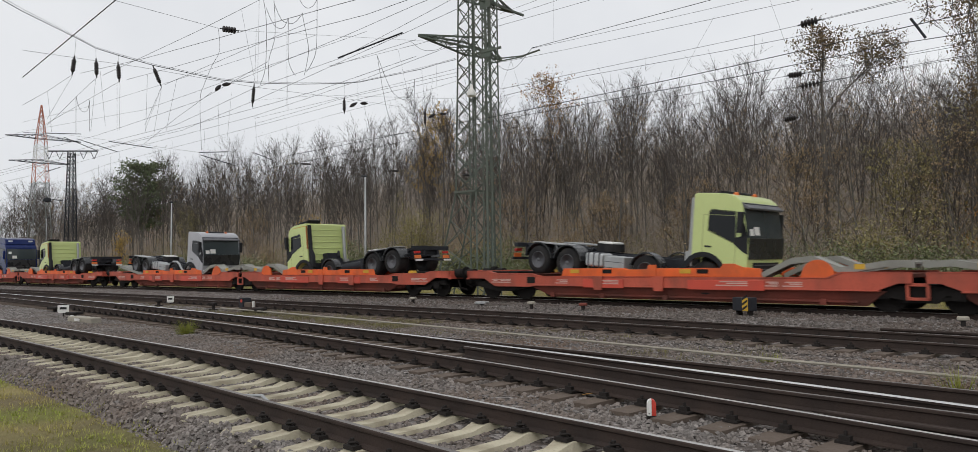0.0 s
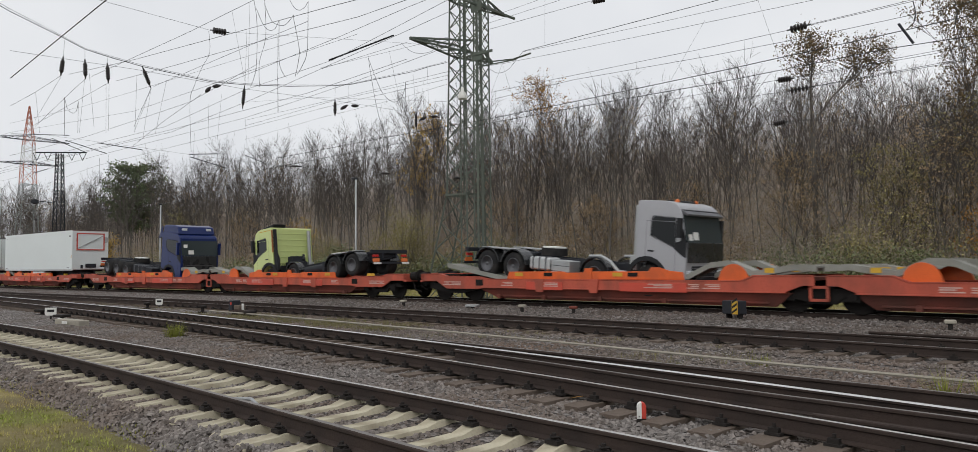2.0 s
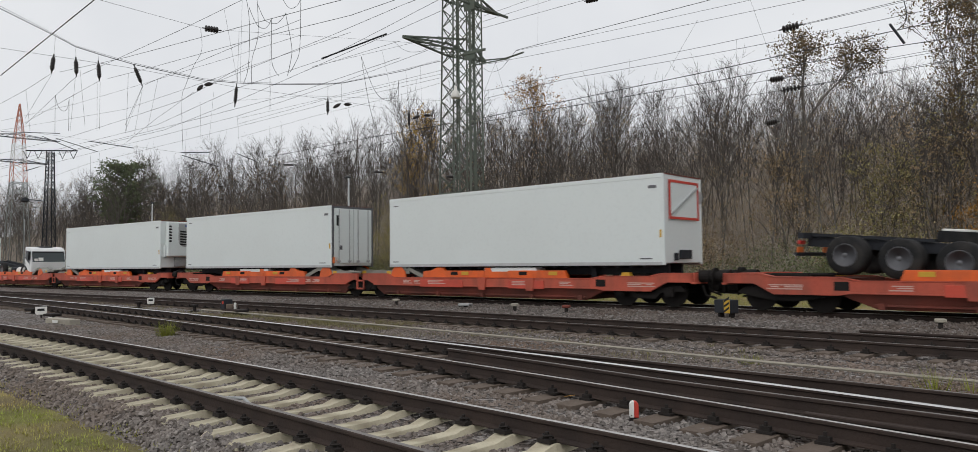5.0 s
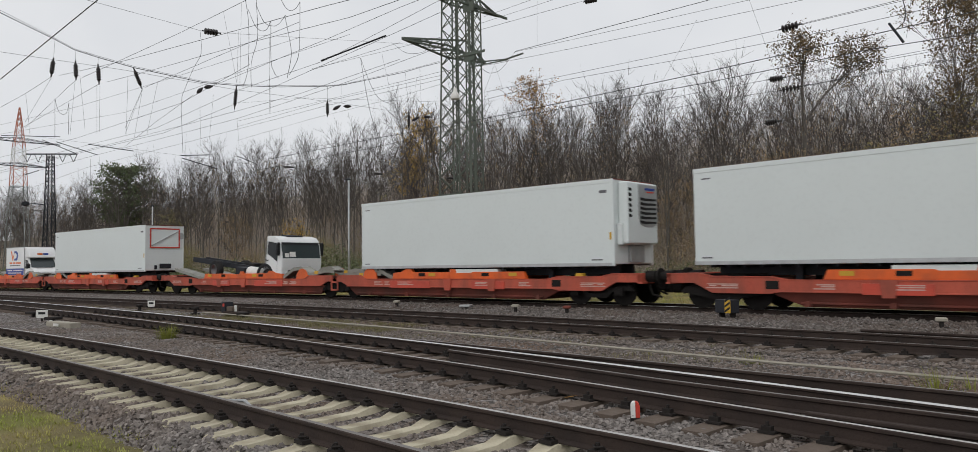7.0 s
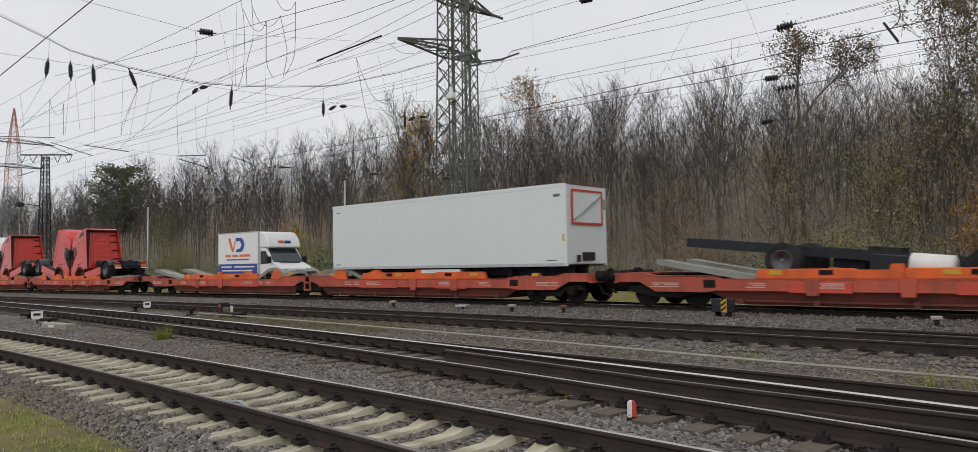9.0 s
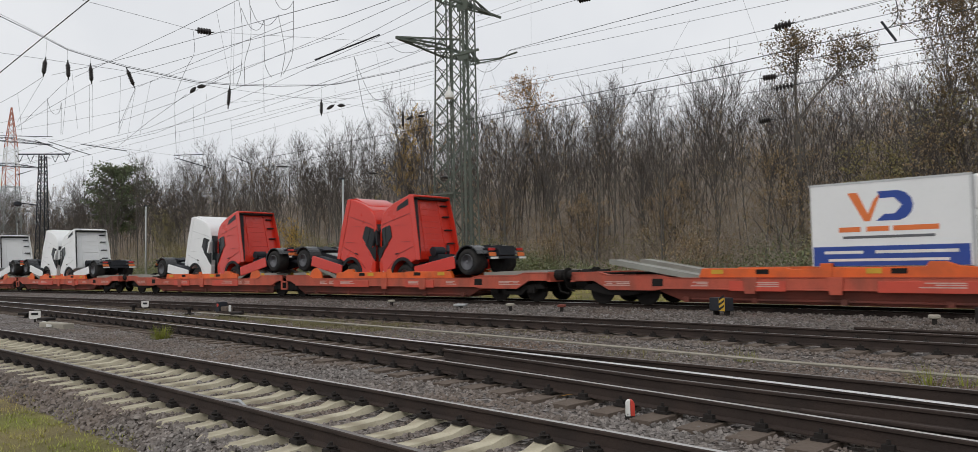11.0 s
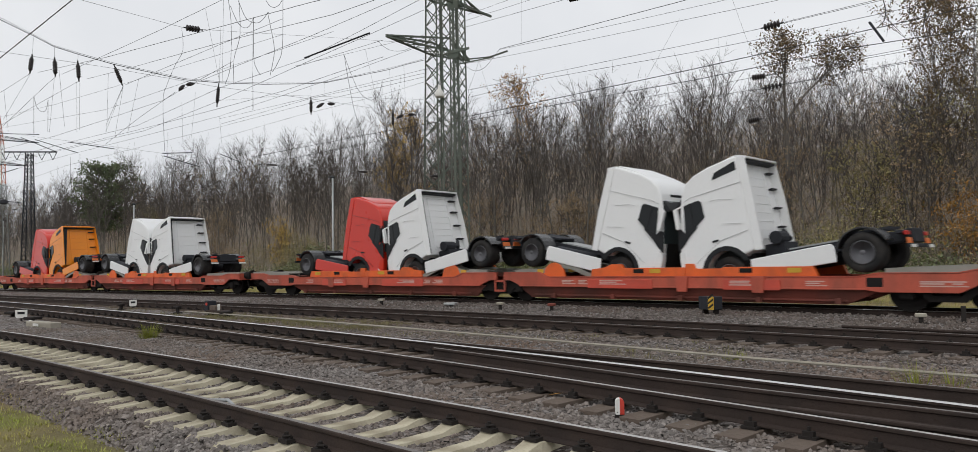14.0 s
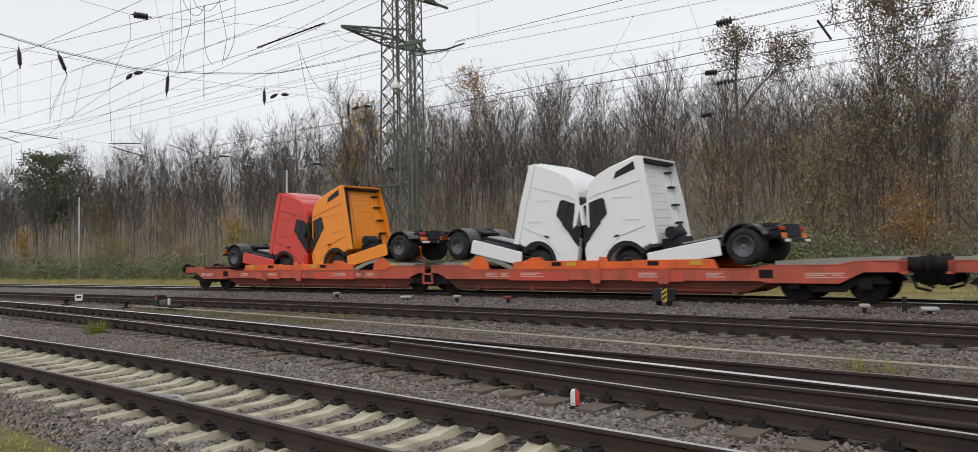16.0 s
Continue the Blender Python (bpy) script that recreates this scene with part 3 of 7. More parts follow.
def build_platform():
    """One half of an articulated pocket wagon: v runs along x from the articulation to the coupling."""
    w = thing("pocket_wagon", "weathered red articulated pocket wagon with orange guide beams and black bogies", "freight wagon", "wagons of the train")
    upper = [(0.22, 0.75), (0.55, 0.75), (1.05, 0.56), (12.75, 0.56), (13.25, 0.48), (15.05, 0.48), (15.65, 0.78), (16.62, 0.78), (16.62, 1.06), (15.5, 1.06), (15.05, 0.96),
             (13.25, 0.96), (12.75, 0.87), (2.3, 0.87), (1.9, 1.03), (0.22, 1.03)]
    lower = [(0.85, 0.55), (1.4, 0.13), (12.35, 0.13), (13.15, 0.46), (13.1, 0.55)]
    for y in (-1, 1):
        part("side_sill", Mesh().prism(upper, y * 1.3, y * 1.2), M["wagon"], w, bevel=0.012)
        part("side_flange", Mesh().box(1.0, 13.0, min(y * 1.32, y * 1.1), max(y * 1.32, y * 1.1), 0.535, 0.575), M["wagon"], w, bevel=0.008)
        part("top_flange", Mesh().prism([(0.25, 1.03), (1.92, 1.03), (2.32, 0.87), (12.74, 0.87), (13.24, 0.965), (15.04, 0.965), (15.5, 1.06), (16.6, 1.06), (16.6, 1.085), (15.48, 1.085),
                                  (15.02, 0.99), (13.2, 0.99), (12.7, 0.895), (2.36, 0.895), (1.96, 1.055), (0.25, 1.055)], y * 1.315, y * 1.12), M["wagon"], w)
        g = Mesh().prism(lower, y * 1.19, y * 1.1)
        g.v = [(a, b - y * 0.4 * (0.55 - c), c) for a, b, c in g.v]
        # the shade below the flange is partly carried by this darker red
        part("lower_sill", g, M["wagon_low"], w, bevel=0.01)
        # stakes and raised plates on the sill
        for v0, v1 in ((4.1, 6.6), (9.0, 10.7)):
            part("sill_plate", Mesh().box(v0, v1, min(y * 1.335, y * 1.3), max(y * 1.335, y * 1.3), 0.5, 0.8), M["plate_red"], w, "bright red lettered side plate", bevel=0.01)
        for v in (7.65, 10.05):
            part("stanchion", Mesh().prism([(v - 0.22, 0.9), (v + 0.22, 0.9), (v + 0.16, 0.42), (v - 0.16, 0.42)], y * 1.36, y * 1.29), M["wagon"], w, bevel=0.015)
        # hand-wheel recess, lashing rings and stencilled panels
        part("recess", Mesh().box(12.95, 13.35, min(y * 1.305, y * 1.2), max(y * 1.305, y * 1.2), 0.62, 0.86), M["bogie"], w)
        for v, lng in ((3.0, 0.5), (3.7, 0.35), (4.6, 0.9), (9.2, 0.8), (11.4, 0.5), (14.2, 0.7), (14.9, 0.3)):
            g = Mesh()
            for z in (0.74, 0.69, 0.63):
                yy = y * 1.3365 if 4.1 < v < 6.6 or 9 < v < 10.7 else y * 1.3025
                g.box(v, v + lng * {0.74: 1.0, 0.69: 0.75, 0.63: 1.15}[z], min(yy, yy + y * 0.001), max(yy, yy + y * 0.001), z, z + 0.032)
            part("stencil", g, M["stencil"], w, "faded white lettering bars")
        # guide beams of the pocket
        g = [(4.2, 0.895), (4.25, 1.14), (4.75, 1.19), (5.05, 1.3), (5.4, 1.3), (5.5, 1.17), (7.74, 1.17), (7.74, 0.895)]
        part("guide_beam", Mesh().prism(g, y * 1.27, y * 1.1), M["beam"], w, bevel=0.015)
        g = [(7.75, 0.895), (7.75, 1.28), (8.05, 1.28), (8.1, 1.13), (8.9, 1.13), (9.0, 1.17), (11.6, 1.17), (11.72, 0.895)]
        part("guide_beam", Mesh().prism(g, y * 1.27, y * 1.1), M["beam"], w, bevel=0.015)
        for v, m in ((6.5, "sign_yellow"), (9.5, "bogie"), (10.9, "sign_yellow"), (5.9, "bogie")):
            part("beam_pad", Mesh().box(v, v + 0.38, min(y * 1.285, y * 1.26), max(y * 1.285, y * 1.26), 1.0, 1.13), M[m], w)
        part("pocket_lug", Mesh().prism([(2.1, 0.88), (3.1, 0.88)] + arc(2.6, 0.93, 0.46, 10, 170, 8), y * 1.24, y * 1.16), M["beam"], w, "rounded orange pocket end plate", bevel=0.01)
        part("buffer", Mesh().tube([(16.6, y * 0.875, 0.98), (16.95, y * 0.875, 0.98), (16.96, y * 0.875, 0.98), (17.13, y * 0.875, 0.98)], [0.19, 0.19, 0.15, 0.15], 14).lathe([(17.09, 0.15), (17.09, 0.27), (17.14, 0.27), (17.145, 0.15)], (0, y * 0.875, 0.98), "x", 14), M["bogie"], w)
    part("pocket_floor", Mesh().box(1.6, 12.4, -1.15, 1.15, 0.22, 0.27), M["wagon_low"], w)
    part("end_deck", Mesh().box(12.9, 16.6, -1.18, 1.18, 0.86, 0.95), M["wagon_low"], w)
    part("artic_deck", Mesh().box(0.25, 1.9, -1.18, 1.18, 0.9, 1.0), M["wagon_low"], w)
    part("headstock", Mesh().box(16.45, 16.62, -1.3, 1.3, 0.78, 1.08).box(16.5, 16.66, -1.32, 1.32, 0.74, 0.8), M["wagon"], w, bevel=0.01)
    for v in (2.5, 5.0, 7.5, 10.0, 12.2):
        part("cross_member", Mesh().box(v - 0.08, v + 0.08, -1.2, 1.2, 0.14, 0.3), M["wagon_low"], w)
    part("artic_frame", Mesh().box(-0.28, 0.28, -1.28, -1.22, 0.68, 0.76).box(-0.28, 0.28, -1.28, -1.22, 0.32, 0.4).box(-0.28, -0.2, -1.28, -1.22, 0.32, 0.76).box(0.2, 0.28, -1.28, -1.22, 0.32, 0.76), M["wagon"], w, "square red frame at the articulation", bevel=0.01)
    part("drawbar", Mesh().box(16.6, 17.1, -0.12, 0.12, 0.85, 1.0), M["bogie"], w)
    part("coupler", Mesh().box(16.62, 17.0, -0.42, 0.42, 0.5, 0.98).box(16.8, 17.12, -0.2, 0.2, 0.42, 0.9), M["bogie"], w, "black screw coupling and hoses", bevel=0.05)
    part("brake_hose", Mesh().tube([(16.66, -0.85, 0.7), (16.78, -0.86, 0.38), (17.1, -0.8, 0.3)], 0.04, 6).tube([(16.66, -0.5, 0.8), (16.8, -0.5, 0.5), (17.1, -0.45, 0.38)], 0.035, 6), M["bogie"], w)
    for centre, own in ((14.75, True), (0.0, False)):
        b = part("bogie_frame", Mesh().prism([(centre - 1.5, 0.5), (centre - 1.3, 0.68), (centre - 0.5, 0.62), (centre - 0.3, 0.4), (centre + 0.3, 0.4), (centre + 0.5, 0.62), (centre + 1.3, 0.68), (centre + 1.5, 0.5), (centre + 0.6, 0.45), (centre + 0.4, 0.25), (centre - 0.4, 0.25), (centre - 0.6, 0.45)], -1.12, -0.98)
                 .prism([(centre - 1.5, 0.5), (centre - 1.3, 0.68), (centre + 1.3, 0.68), (centre + 1.5, 0.5), (centre + 0.4, 0.3), (centre - 0.4, 0.3)], 0.98, 1.12).box(centre - 0.25, centre + 0.25, -1.0, 1.0, 0.4, 0.72), M["bogie"], w)
        for dv in (-0.9, 0.9):
            g = Mesh()
            for y in (-0.76, 0.76):
                g.lathe([(-0.07, 0.2), (-0.07, 0.44), (-0.05, 0.46), (0.05, 0.46), (0.07, 0.49), (0.07, 0.2)] if y > 0 else [(-0.07, 0.2), (-0.07, 0.49), (-0.05, 0.46), (0.05, 0.46), (0.07, 0.44), (0.07, 0.2)], (centre + dv, y, 0.462), sides=24)
            g.tube([(centre + dv, -1.1, 0.462), (centre + dv, 1.1, 0.462)], 0.08, 10)
            part("wheelset", g, M["bogie"], b)
            part("axle_box", Mesh().box(centre + dv - 0.16, centre + dv + 0.16, -1.18, -1.0, 0.33, 0.6).tube([(centre + dv, -1.2, 0.46), (centre + dv, -1.1, 0.46)], 0.1, 10), M["bogie"], b)
        if not own:
            break
    # loading gear on the end deck
    part("winch", Mesh().box(14.2, 14.7, -0.9, 0.9, 0.95, 1.05).tube([(13.6, -0.6, 1.03), (16.0, -0.6, 1.03)], 0.04, 6).tube([(13.6, 0.6, 1.03), (16.0, 0.6, 1.03)], 0.04, 6), M["bogie"], w)
    part("hitch_lug", Mesh().prism([(13.9, 0.98), (14.25, 0.98), (14.2, 1.1), (13.95, 1.1)], -1.2, -1.0), M["sign_yellow"], w)
    return w


def build_ramp(name, points, label, width=0.55, thick=0.05):
    """A bent steel track plate pair that bridges the gap over a bogie."""
    r = thing(name, label, "loading ramp", "ramps on the train")
    for y in (-0.92, 0.92):
        g = Mesh()
        n = len(points)
        v = [(a, y - width / 2, b) for a, b in points] + [(a, y + width / 2, b) for a, b in points]
        v += [(a, y - width / 2, b - thick) for a, b in points] + [(a, y + width / 2, b - thick) for a, b in points]
        f = []
        for i in range(n - 1):
            f += [(i, i + 1, n + i + 1, n + i), (2 * n + i, 3 * n + i, 3 * n + i + 1, 2 * n + i + 1), (i, 2 * n + i, 2 * n + i + 1, i + 1), (n + i, n + i + 1, 3 * n + i + 1, 3 * n + i)]
        f += [(0, n, 3 * n, 2 * n), (n - 1, 3 * n - 1, 4 * n - 1, 2 * n - 1)]
        g.add(v, f)
        plate = part("track_plate", g, M["plate"], r)
        if name == "bridge_ramp":
            a, b = points[2]
            for yy in (y - width / 2 - 0.021, y + width / 2 + 0.021):
                part("hinge_tag", Mesh().box(a - 0.14, a + 0.14, yy - 0.004, yy + 0.004, b - 0.1, b + 0.04), M["sign_yellow"], plate, "yellow hinge marking")
        for yy in (y - width / 2, y + width / 2):
            o = [(a, b + 0.02) for a, b in points] + [(a, b - 0.15) for a, b in reversed(points)]
            part("edge_rib", Mesh().prism(o, yy - 0.015, yy + 0.015), M["plate"], plate)
    return r


def skirt_prism(parent, name, outline, y, thick, material, label="", bevel=0.02):
    return part(name, Mesh().prism(outline, y, y + thick), material, parent, label, bevel)


def arc(cx, cz, r, a0, a1, n=8):
    return [(cx + r * math.cos(radians(a0 + (a1 - a0) * i / n)), cz + r * math.sin(radians(a0 + (a1 - a0) * i / n))) for i in range(n + 1)]


def chassis_parts(t, back, front, top=0.98):
    for y in (-0.42, 0.42):
        part("frame_rail", Mesh().box(back, front, y - 0.04, y + 0.04, top - 0.28, top), M["chassis"], t, bevel=0.01)
    g = Mesh()
    x = back + 0.2
    while x < front:
        g.box(x - 0.05, x + 0.05, -0.42, 0.42, top - 0.22, top - 0.05)
        x += 0.9
    part("cross_member", g, M["chassis"], t)


def rear_lights(t, x, z):
    part("rear_bumper", Mesh().box(x - 0.08, x, -1.12, 1.12, z - 0.3, z - 0.2), M["chassis"], t, bevel=0.01)
    for y in (-0.88, 0.88):
        part("tail_light", Mesh().box(x - 0.03, x + 0.06, y - 0.17, y + 0.17, z + 0.03, z + 0.14), M["tail"], t, bevel=0.02)
        part("marker_plate", Mesh().box(x - 0.025, x, y - 0.2, y + 0.2, z - 0.2, z - 0.04), M["ink_orange"], t)
        part("white_plate", Mesh().box(x - 0.1, x - 0.075, y - 0.22, y + 0.22, z - 0.31, z - 0.23), M["sign_white"], t)


def fender(t, x, r=0.66, wide=0.62, a0=10, a1=170):
    for y in (-1, 1):
        o = arc(x, 0.53, r, a0, a1, 10)
        i = arc(x, 0.53, r - 0.04, a1, a0, 10)
        part("mudguard", Mesh().prism(o + i, y * 1.25, y * (1.25 - wide)), M["gloss"], t)


def build_rigid(paint, label, long_cab=False, roof=3.17, wheels=(-2.1, -5.4, -6.78), white_gear=False, beams=False, rear=None):
    """A new lorry chassis: x forward, origin under the front axle on the ground."""
    t = thing("truck", label, "truck", "trucks on the train")
    P = M[paint]
    back = rear if rear is not None else -1.05 if long_cab else -0.45
    cab = part("cab", Mesh().prism([(back, 1.1)] + ([(-0.68, 0.95)] if long_cab else []) + arc(0, 0.55, 0.66, 150 if long_cab else 95 if beams else 128, 20, 9) +
                                   [(0.72, 0.42), (1.32, 0.42), (1.4, 0.7), (1.4, 1.55), (1.36, 1.75), (1.17, roof - 0.42), (1.08, roof - 0.2), (0.9, roof - 0.07), (0.6, roof), (back + 0.06, roof + (0.0 if not long_cab else 0.05)), (back, roof - 0.06)], -1.25, 1.25), P, t, bevel=0.06)
    # windscreen, grille, bumper, lights
    xw0 = 1.365
    slope = (1.17 - xw0) / (roof - 0.42 - 1.75)
    up = 0.15 if roof > 2.9 and not long_cab else 0.0
    top = 2.88 if long_cab else min(roof - 0.4, 2.66 + up)

    def on_front(z):
        return xw0 + slope * (z - 1.75)
    part("windscreen", Mesh().add([(on_front(z) + dx, y, z) for dx in (0.0, 0.03) for z in (1.98 if long_cab else 1.72 + up, top) for y in (-1.18, 1.18)],
                                  [(4, 5, 7, 6), (0, 2, 3, 1), (0, 1, 5, 4), (2, 6, 7, 3), (0, 4, 6, 2), (1, 3, 7, 5)]), M["screen"], cab)
    part("visor_band", Mesh().add([(on_front(z) + dx, y, z) for dx in (0.0, 0.035) for z in (top, top + 0.13) for y in (-1.16, 1.16)],
                                  [(4, 5, 7, 6), (0, 2, 3, 1), (0, 1, 5, 4), (2, 6, 7, 3), (0, 4, 6, 2), (1, 3, 7, 5)]), M["plastic"] if not long_cab else P, cab)
    if long_cab:
        part("grille", Mesh().prism([(1.38, 0.6), (1.43, 0.6), (1.43, 1.55), (1.37, 1.95), (1.31, 1.95)], -1.12, 1.12), M["gloss"], cab, "black plastic grille", bevel=0.01)
    else:
        part("front_panel", Mesh().box(1.395, 1.425, -1.19, 1.19, 1.22, 1.72 + up), P if beams else M["gloss"], cab, "" if beams else "black panel below the windscreen", bevel=0.01)
        part("grille", Mesh().box(1.395, 1.44, -0.86, 0.86, 0.5, 1.12), M["plastic"], cab, "black plastic grille", bevel=0.01)
        if not beams:
            part("sun_visor", Mesh().prism([(on_front(top) - 0.02, top), (on_front(top) + 0.18, top - 0.06), (on_front(top) + 0.19, top), (on_front(top) - 0.08, top + 0.16)], -1.2, 1.2), M["rim"], cab, bevel=0.015)
    for z in (0.62, 0.76, 0.9, 1.03) if not long_cab else (0.85, 1.1, 1.35):
        part("grille_bar", Mesh().box(1.43, 1.445, -0.85, 0.85, z, z + 0.035), M["rim"], cab)
    part("bumper", Mesh().box(1.36, 1.46, -1.22, 1.22, 0.38, 0.74), P if not white_gear else M["plastic"], cab, bevel=0.03)
    for y in (-1.0, 1.0):
        part("headlight", Mesh().box(1.4, 1.47, y - 0.2, y + 0.2, 0.78 + 0.3 * long_cab, 0.98 + 0.2 * long_cab), M["lampglass"], cab, "clear headlight", bevel=0.02)
        s = 1 if y > 0 else -1
        if long_cab:
            win = [(0.98, 1.92), (0.9, 2.82), (-0.35, 2.88), (-0.45, 2.75), (-0.42, 2.4), (-0.2, 2.2)]
        else:
            win = [(x, z + up) for x, z in ((1.0, 1.52), (0.94, 2.46), (0.18, 2.5), (0.11, 2.4), (0.1, 1.9))]
        part("side_window", Mesh().prism(win, s * 1.252, s * 1.235), M["glass"], cab)
        part("window_rubber", Mesh().prism([(x + (0.03 if x > 0.5 else -0.035), z + (0.035 if z > 2.2 else -0.04)) for x, z in win], s * 1.25, s * 1.24), M["plastic"], cab)
        if not beams:
            part("black_corner", Mesh().prism([(x, z + (0.28 if long_cab else up)) for x, z in ((1.37 if long_cab else 1.4, 1.22), (1.31 if long_cab else 1.37, 1.75), (1.25, 2.15), (1.19, 2.15), (1.18, 1.75), (1.0, 1.7), (0.95, 1.5), (1.25, 1.28))], s * 1.258, s * 1.24), M["plastic"], cab)
        seam = Mesh()
        seam.prism([(-0.1, 0.98), (-0.085, 0.98), (-0.085, 2.5), (-0.1, 2.5)], s * 1.2525, s * 1.24).prism([(1.0, 0.9), (1.015, 0.9), (1.015, 1.6), (1.0, 1.6)], s * 1.2525, s * 1.24)
        seam.prism([(-0.1, 2.5), (0.95, 2.5), (0.95, 2.515), (-0.1, 2.515)], s * 1.2525, s * 1.24)
        part("door_seam", seam, M[paint + "_seam"], cab)
        part("door_handle", Mesh().box(0.0, 0.22, min(s * 1.25, s * 1.275), max(s * 1.25, s * 1.275), 1.5, 1.55), M["plastic"], cab)
        part("arch_trim", Mesh().prism(arc(0, 0.55, 0.8, 165, 8, 9) + arc(0, 0.55, 0.65, 8, 165, 9), s * 1.265, s * 1.2), M["plastic"], cab)
        part("mirror", Mesh().box(1.1, 1.26, min(s * 1.3, s * 1.46), max(s * 1.3, s * 1.46), 2.0 if long_cab else 1.85 + up, 2.75 if long_cab else 2.48 + up).tube([(1.1, s * 1.22, 2.5), (1.2, s * 1.42, 2.5)], 0.03, 6), P if long_cab else M["plastic"], cab, "body-coloured mirror housing" if long_cab else "black mirror housing", bevel=0.04)
        if paint == "silver":
            part("arch_pipe", Mesh().tube([(-0.75, s * 1.15, 0.72), (-1.15, s * 1.15, 0.74), (-1.5, s * 1.15, 1.05), (-1.9, s * 1.12, 1.2), (-2.4, s * 1.12, 1.16)], 0.06, 8), M["galv"], t)
        part("step", Mesh().box(0.78, 1.25, min(s * 1.2, s * 1.262), max(s * 1.2, s * 1.262), 0.55, 0.62), M["plastic"], cab)
    part("wheel_well", Mesh().box(max(back, -0.7), 0.72, -0.8, 0.8, 0.62, 1.26), M["plastic"], t, "black wheel well liner")
    # paper notice behind the windscreen and rear wall ribs
    part("notice", Mesh().add([(on_front(z) + 0.034, y, z) for z in ((2.05, 2.3) if long_cab else (1.8 + up, 2.05 + up)) for y in (-0.75, -0.4)], [(0, 1, 3, 2)]), M["sign_white"], cab)
    part("notice", Mesh().add([(on_front(z) + 0.034, y, z) for z in ((2.45, 2.65) if long_cab else (1.78 + up, 1.98 + up)) for y in (-1.05, -0.8)], [(0, 1, 3, 2)]), M["sign_white"], cab)
    g = Mesh()
    for i in range(6):
        z = 1.25 + i * (roof - 1.6) / 5
        g.box(back - 0.02, back + 0.01, -1.05, 1.05, z, z + 0.045)
    part("rear_rib", g, P, cab, bevel=0.008)
    part("exhaust", Mesh().tube([(back - 0.16, -0.95, 1.0), (back - 0.16, -0.95, roof - 0.15)], 0.09, 10).box(back - 0.3, back - 0.03, -1.1, -0.8, 0.85, 1.3), M["galv"] if not long_cab else M["chassis"], t)
    part("air_intake", Mesh().prism([(back - 0.3, 0.9), (back - 0.02, 0.9), (back - 0.02, roof - 0.1), (back - 0.09, roof - 0.1), (back - 0.12, 1.8), (back - 0.3, 1.5)], 1.0, 1.2), M["plastic"], t, bevel=0.02)
    part("engine", Mesh().box(back - 0.55, back - 0.02, -0.5, 0.5, 0.75, 1.3).box(back - 0.4, back - 0.02, -0.35, 0.35, 1.3, 1.6).tube([(back - 0.5, -0.3, 1.4), (back - 0.1, -0.6, 1.7), (back - 0.05, -0.7, 1.2)], 0.07, 8), M["chassis"], t, bevel=0.03)
    end = min(wheels) - (1.35 if not beams else 3.45)
    chassis_parts(t, end, -0.1)
    for s in (-1, 1):
        wheel_parts(t, 0, s * 0.97, 0.53, out=s)
        for i, x in enumerate(wheels):
            wheel_parts(t, x, s * (1.06 if i == 0 and len(wheels) == 3 and not long_cab else 0.93), 0.53, out=s, width=0.32 if i == 0 and not long_cab else 0.58, dual=True)
    for x in wheels:
        if beams:
            continue
        if x == wheels[0] and not long_cab and len(wheels) == 3:
            fender(t, x, 0.64, 0.36, 15, 165)
        elif not long_cab:
            fender(t, x)
    if not long_cab and not beams:
        for y in (-0.91, 0.91):
            part("fender_top", Mesh().box(wheels[-1] - 0.3, wheels[1] + 0.1, y - 0.31, y + 0.31, 1.15, 1.19), M["galv"], t)
    # tanks, battery boxes, air kettles
    x0, x1 = (wheels[0] - 0.75, wheels[1] + 0.72) if len(wheels) == 3 and not long_cab else (-1.2, wheels[0] + 0.8)
    x0, x1 = max(x0, x1), min(x0, x1)
    mid = (x0 + x1) / 2 - 0.1
    if beams:
        part("fuel_tank", Mesh().tube([(-0.95, -0.85, 0.72), (-1.0, -0.85, 0.72), (-1.95, -0.85, 0.72), (-2.0, -0.85, 0.72)], [0.2, 0.3, 0.3, 0.2], 14), M["sign_white"], t, "white cylindrical tank", smooth=True)
    tank = None if beams else part("fuel_tank", Mesh().prism([(mid, 0.5), (x1 + 0.05, 0.5), (x1 + 0.05, 0.98), (mid, 0.98)], -1.2, -0.55), M["alu"] if not long_cab else M["chassis"], t, "ribbed aluminium tank" if not long_cab else "", bevel=0.08)
    for i in range(0 if beams else 3):
        x = x1 + 0.05 + (mid - x1 - 0.05) * (0.2 + 0.3 * i)
        part("strap", Mesh().box(x - 0.025, x + 0.025, -1.215, -0.55, 0.49, 0.99), M["rim"], tank)
    box = part("battery_box", Mesh().box(mid + 0.06, min(x0 - 0.05, mid + 0.9), -1.2, -0.55, 0.36, 0.92), M["galv"] if not long_cab and not beams else M["chassis"], t, bevel=0.03)
    for i in range(2):
        part("lid_line", Mesh().box(mid + 0.06, min(x0 - 0.05, mid + 0.9), -1.205, -1.2, 0.52 + 0.2 * i, 0.535 + 0.2 * i), M["chassis"], box)
    part("air_tank", Mesh().tube([(mid - 0.6, 0.95, 0.62), (x0 - 0.1, 0.95, 0.62)], 0.2, 12).box(x1, mid - 0.65, 0.55, 1.2, 0.4, 0.9), M["chassis"], t, bevel=0.01)
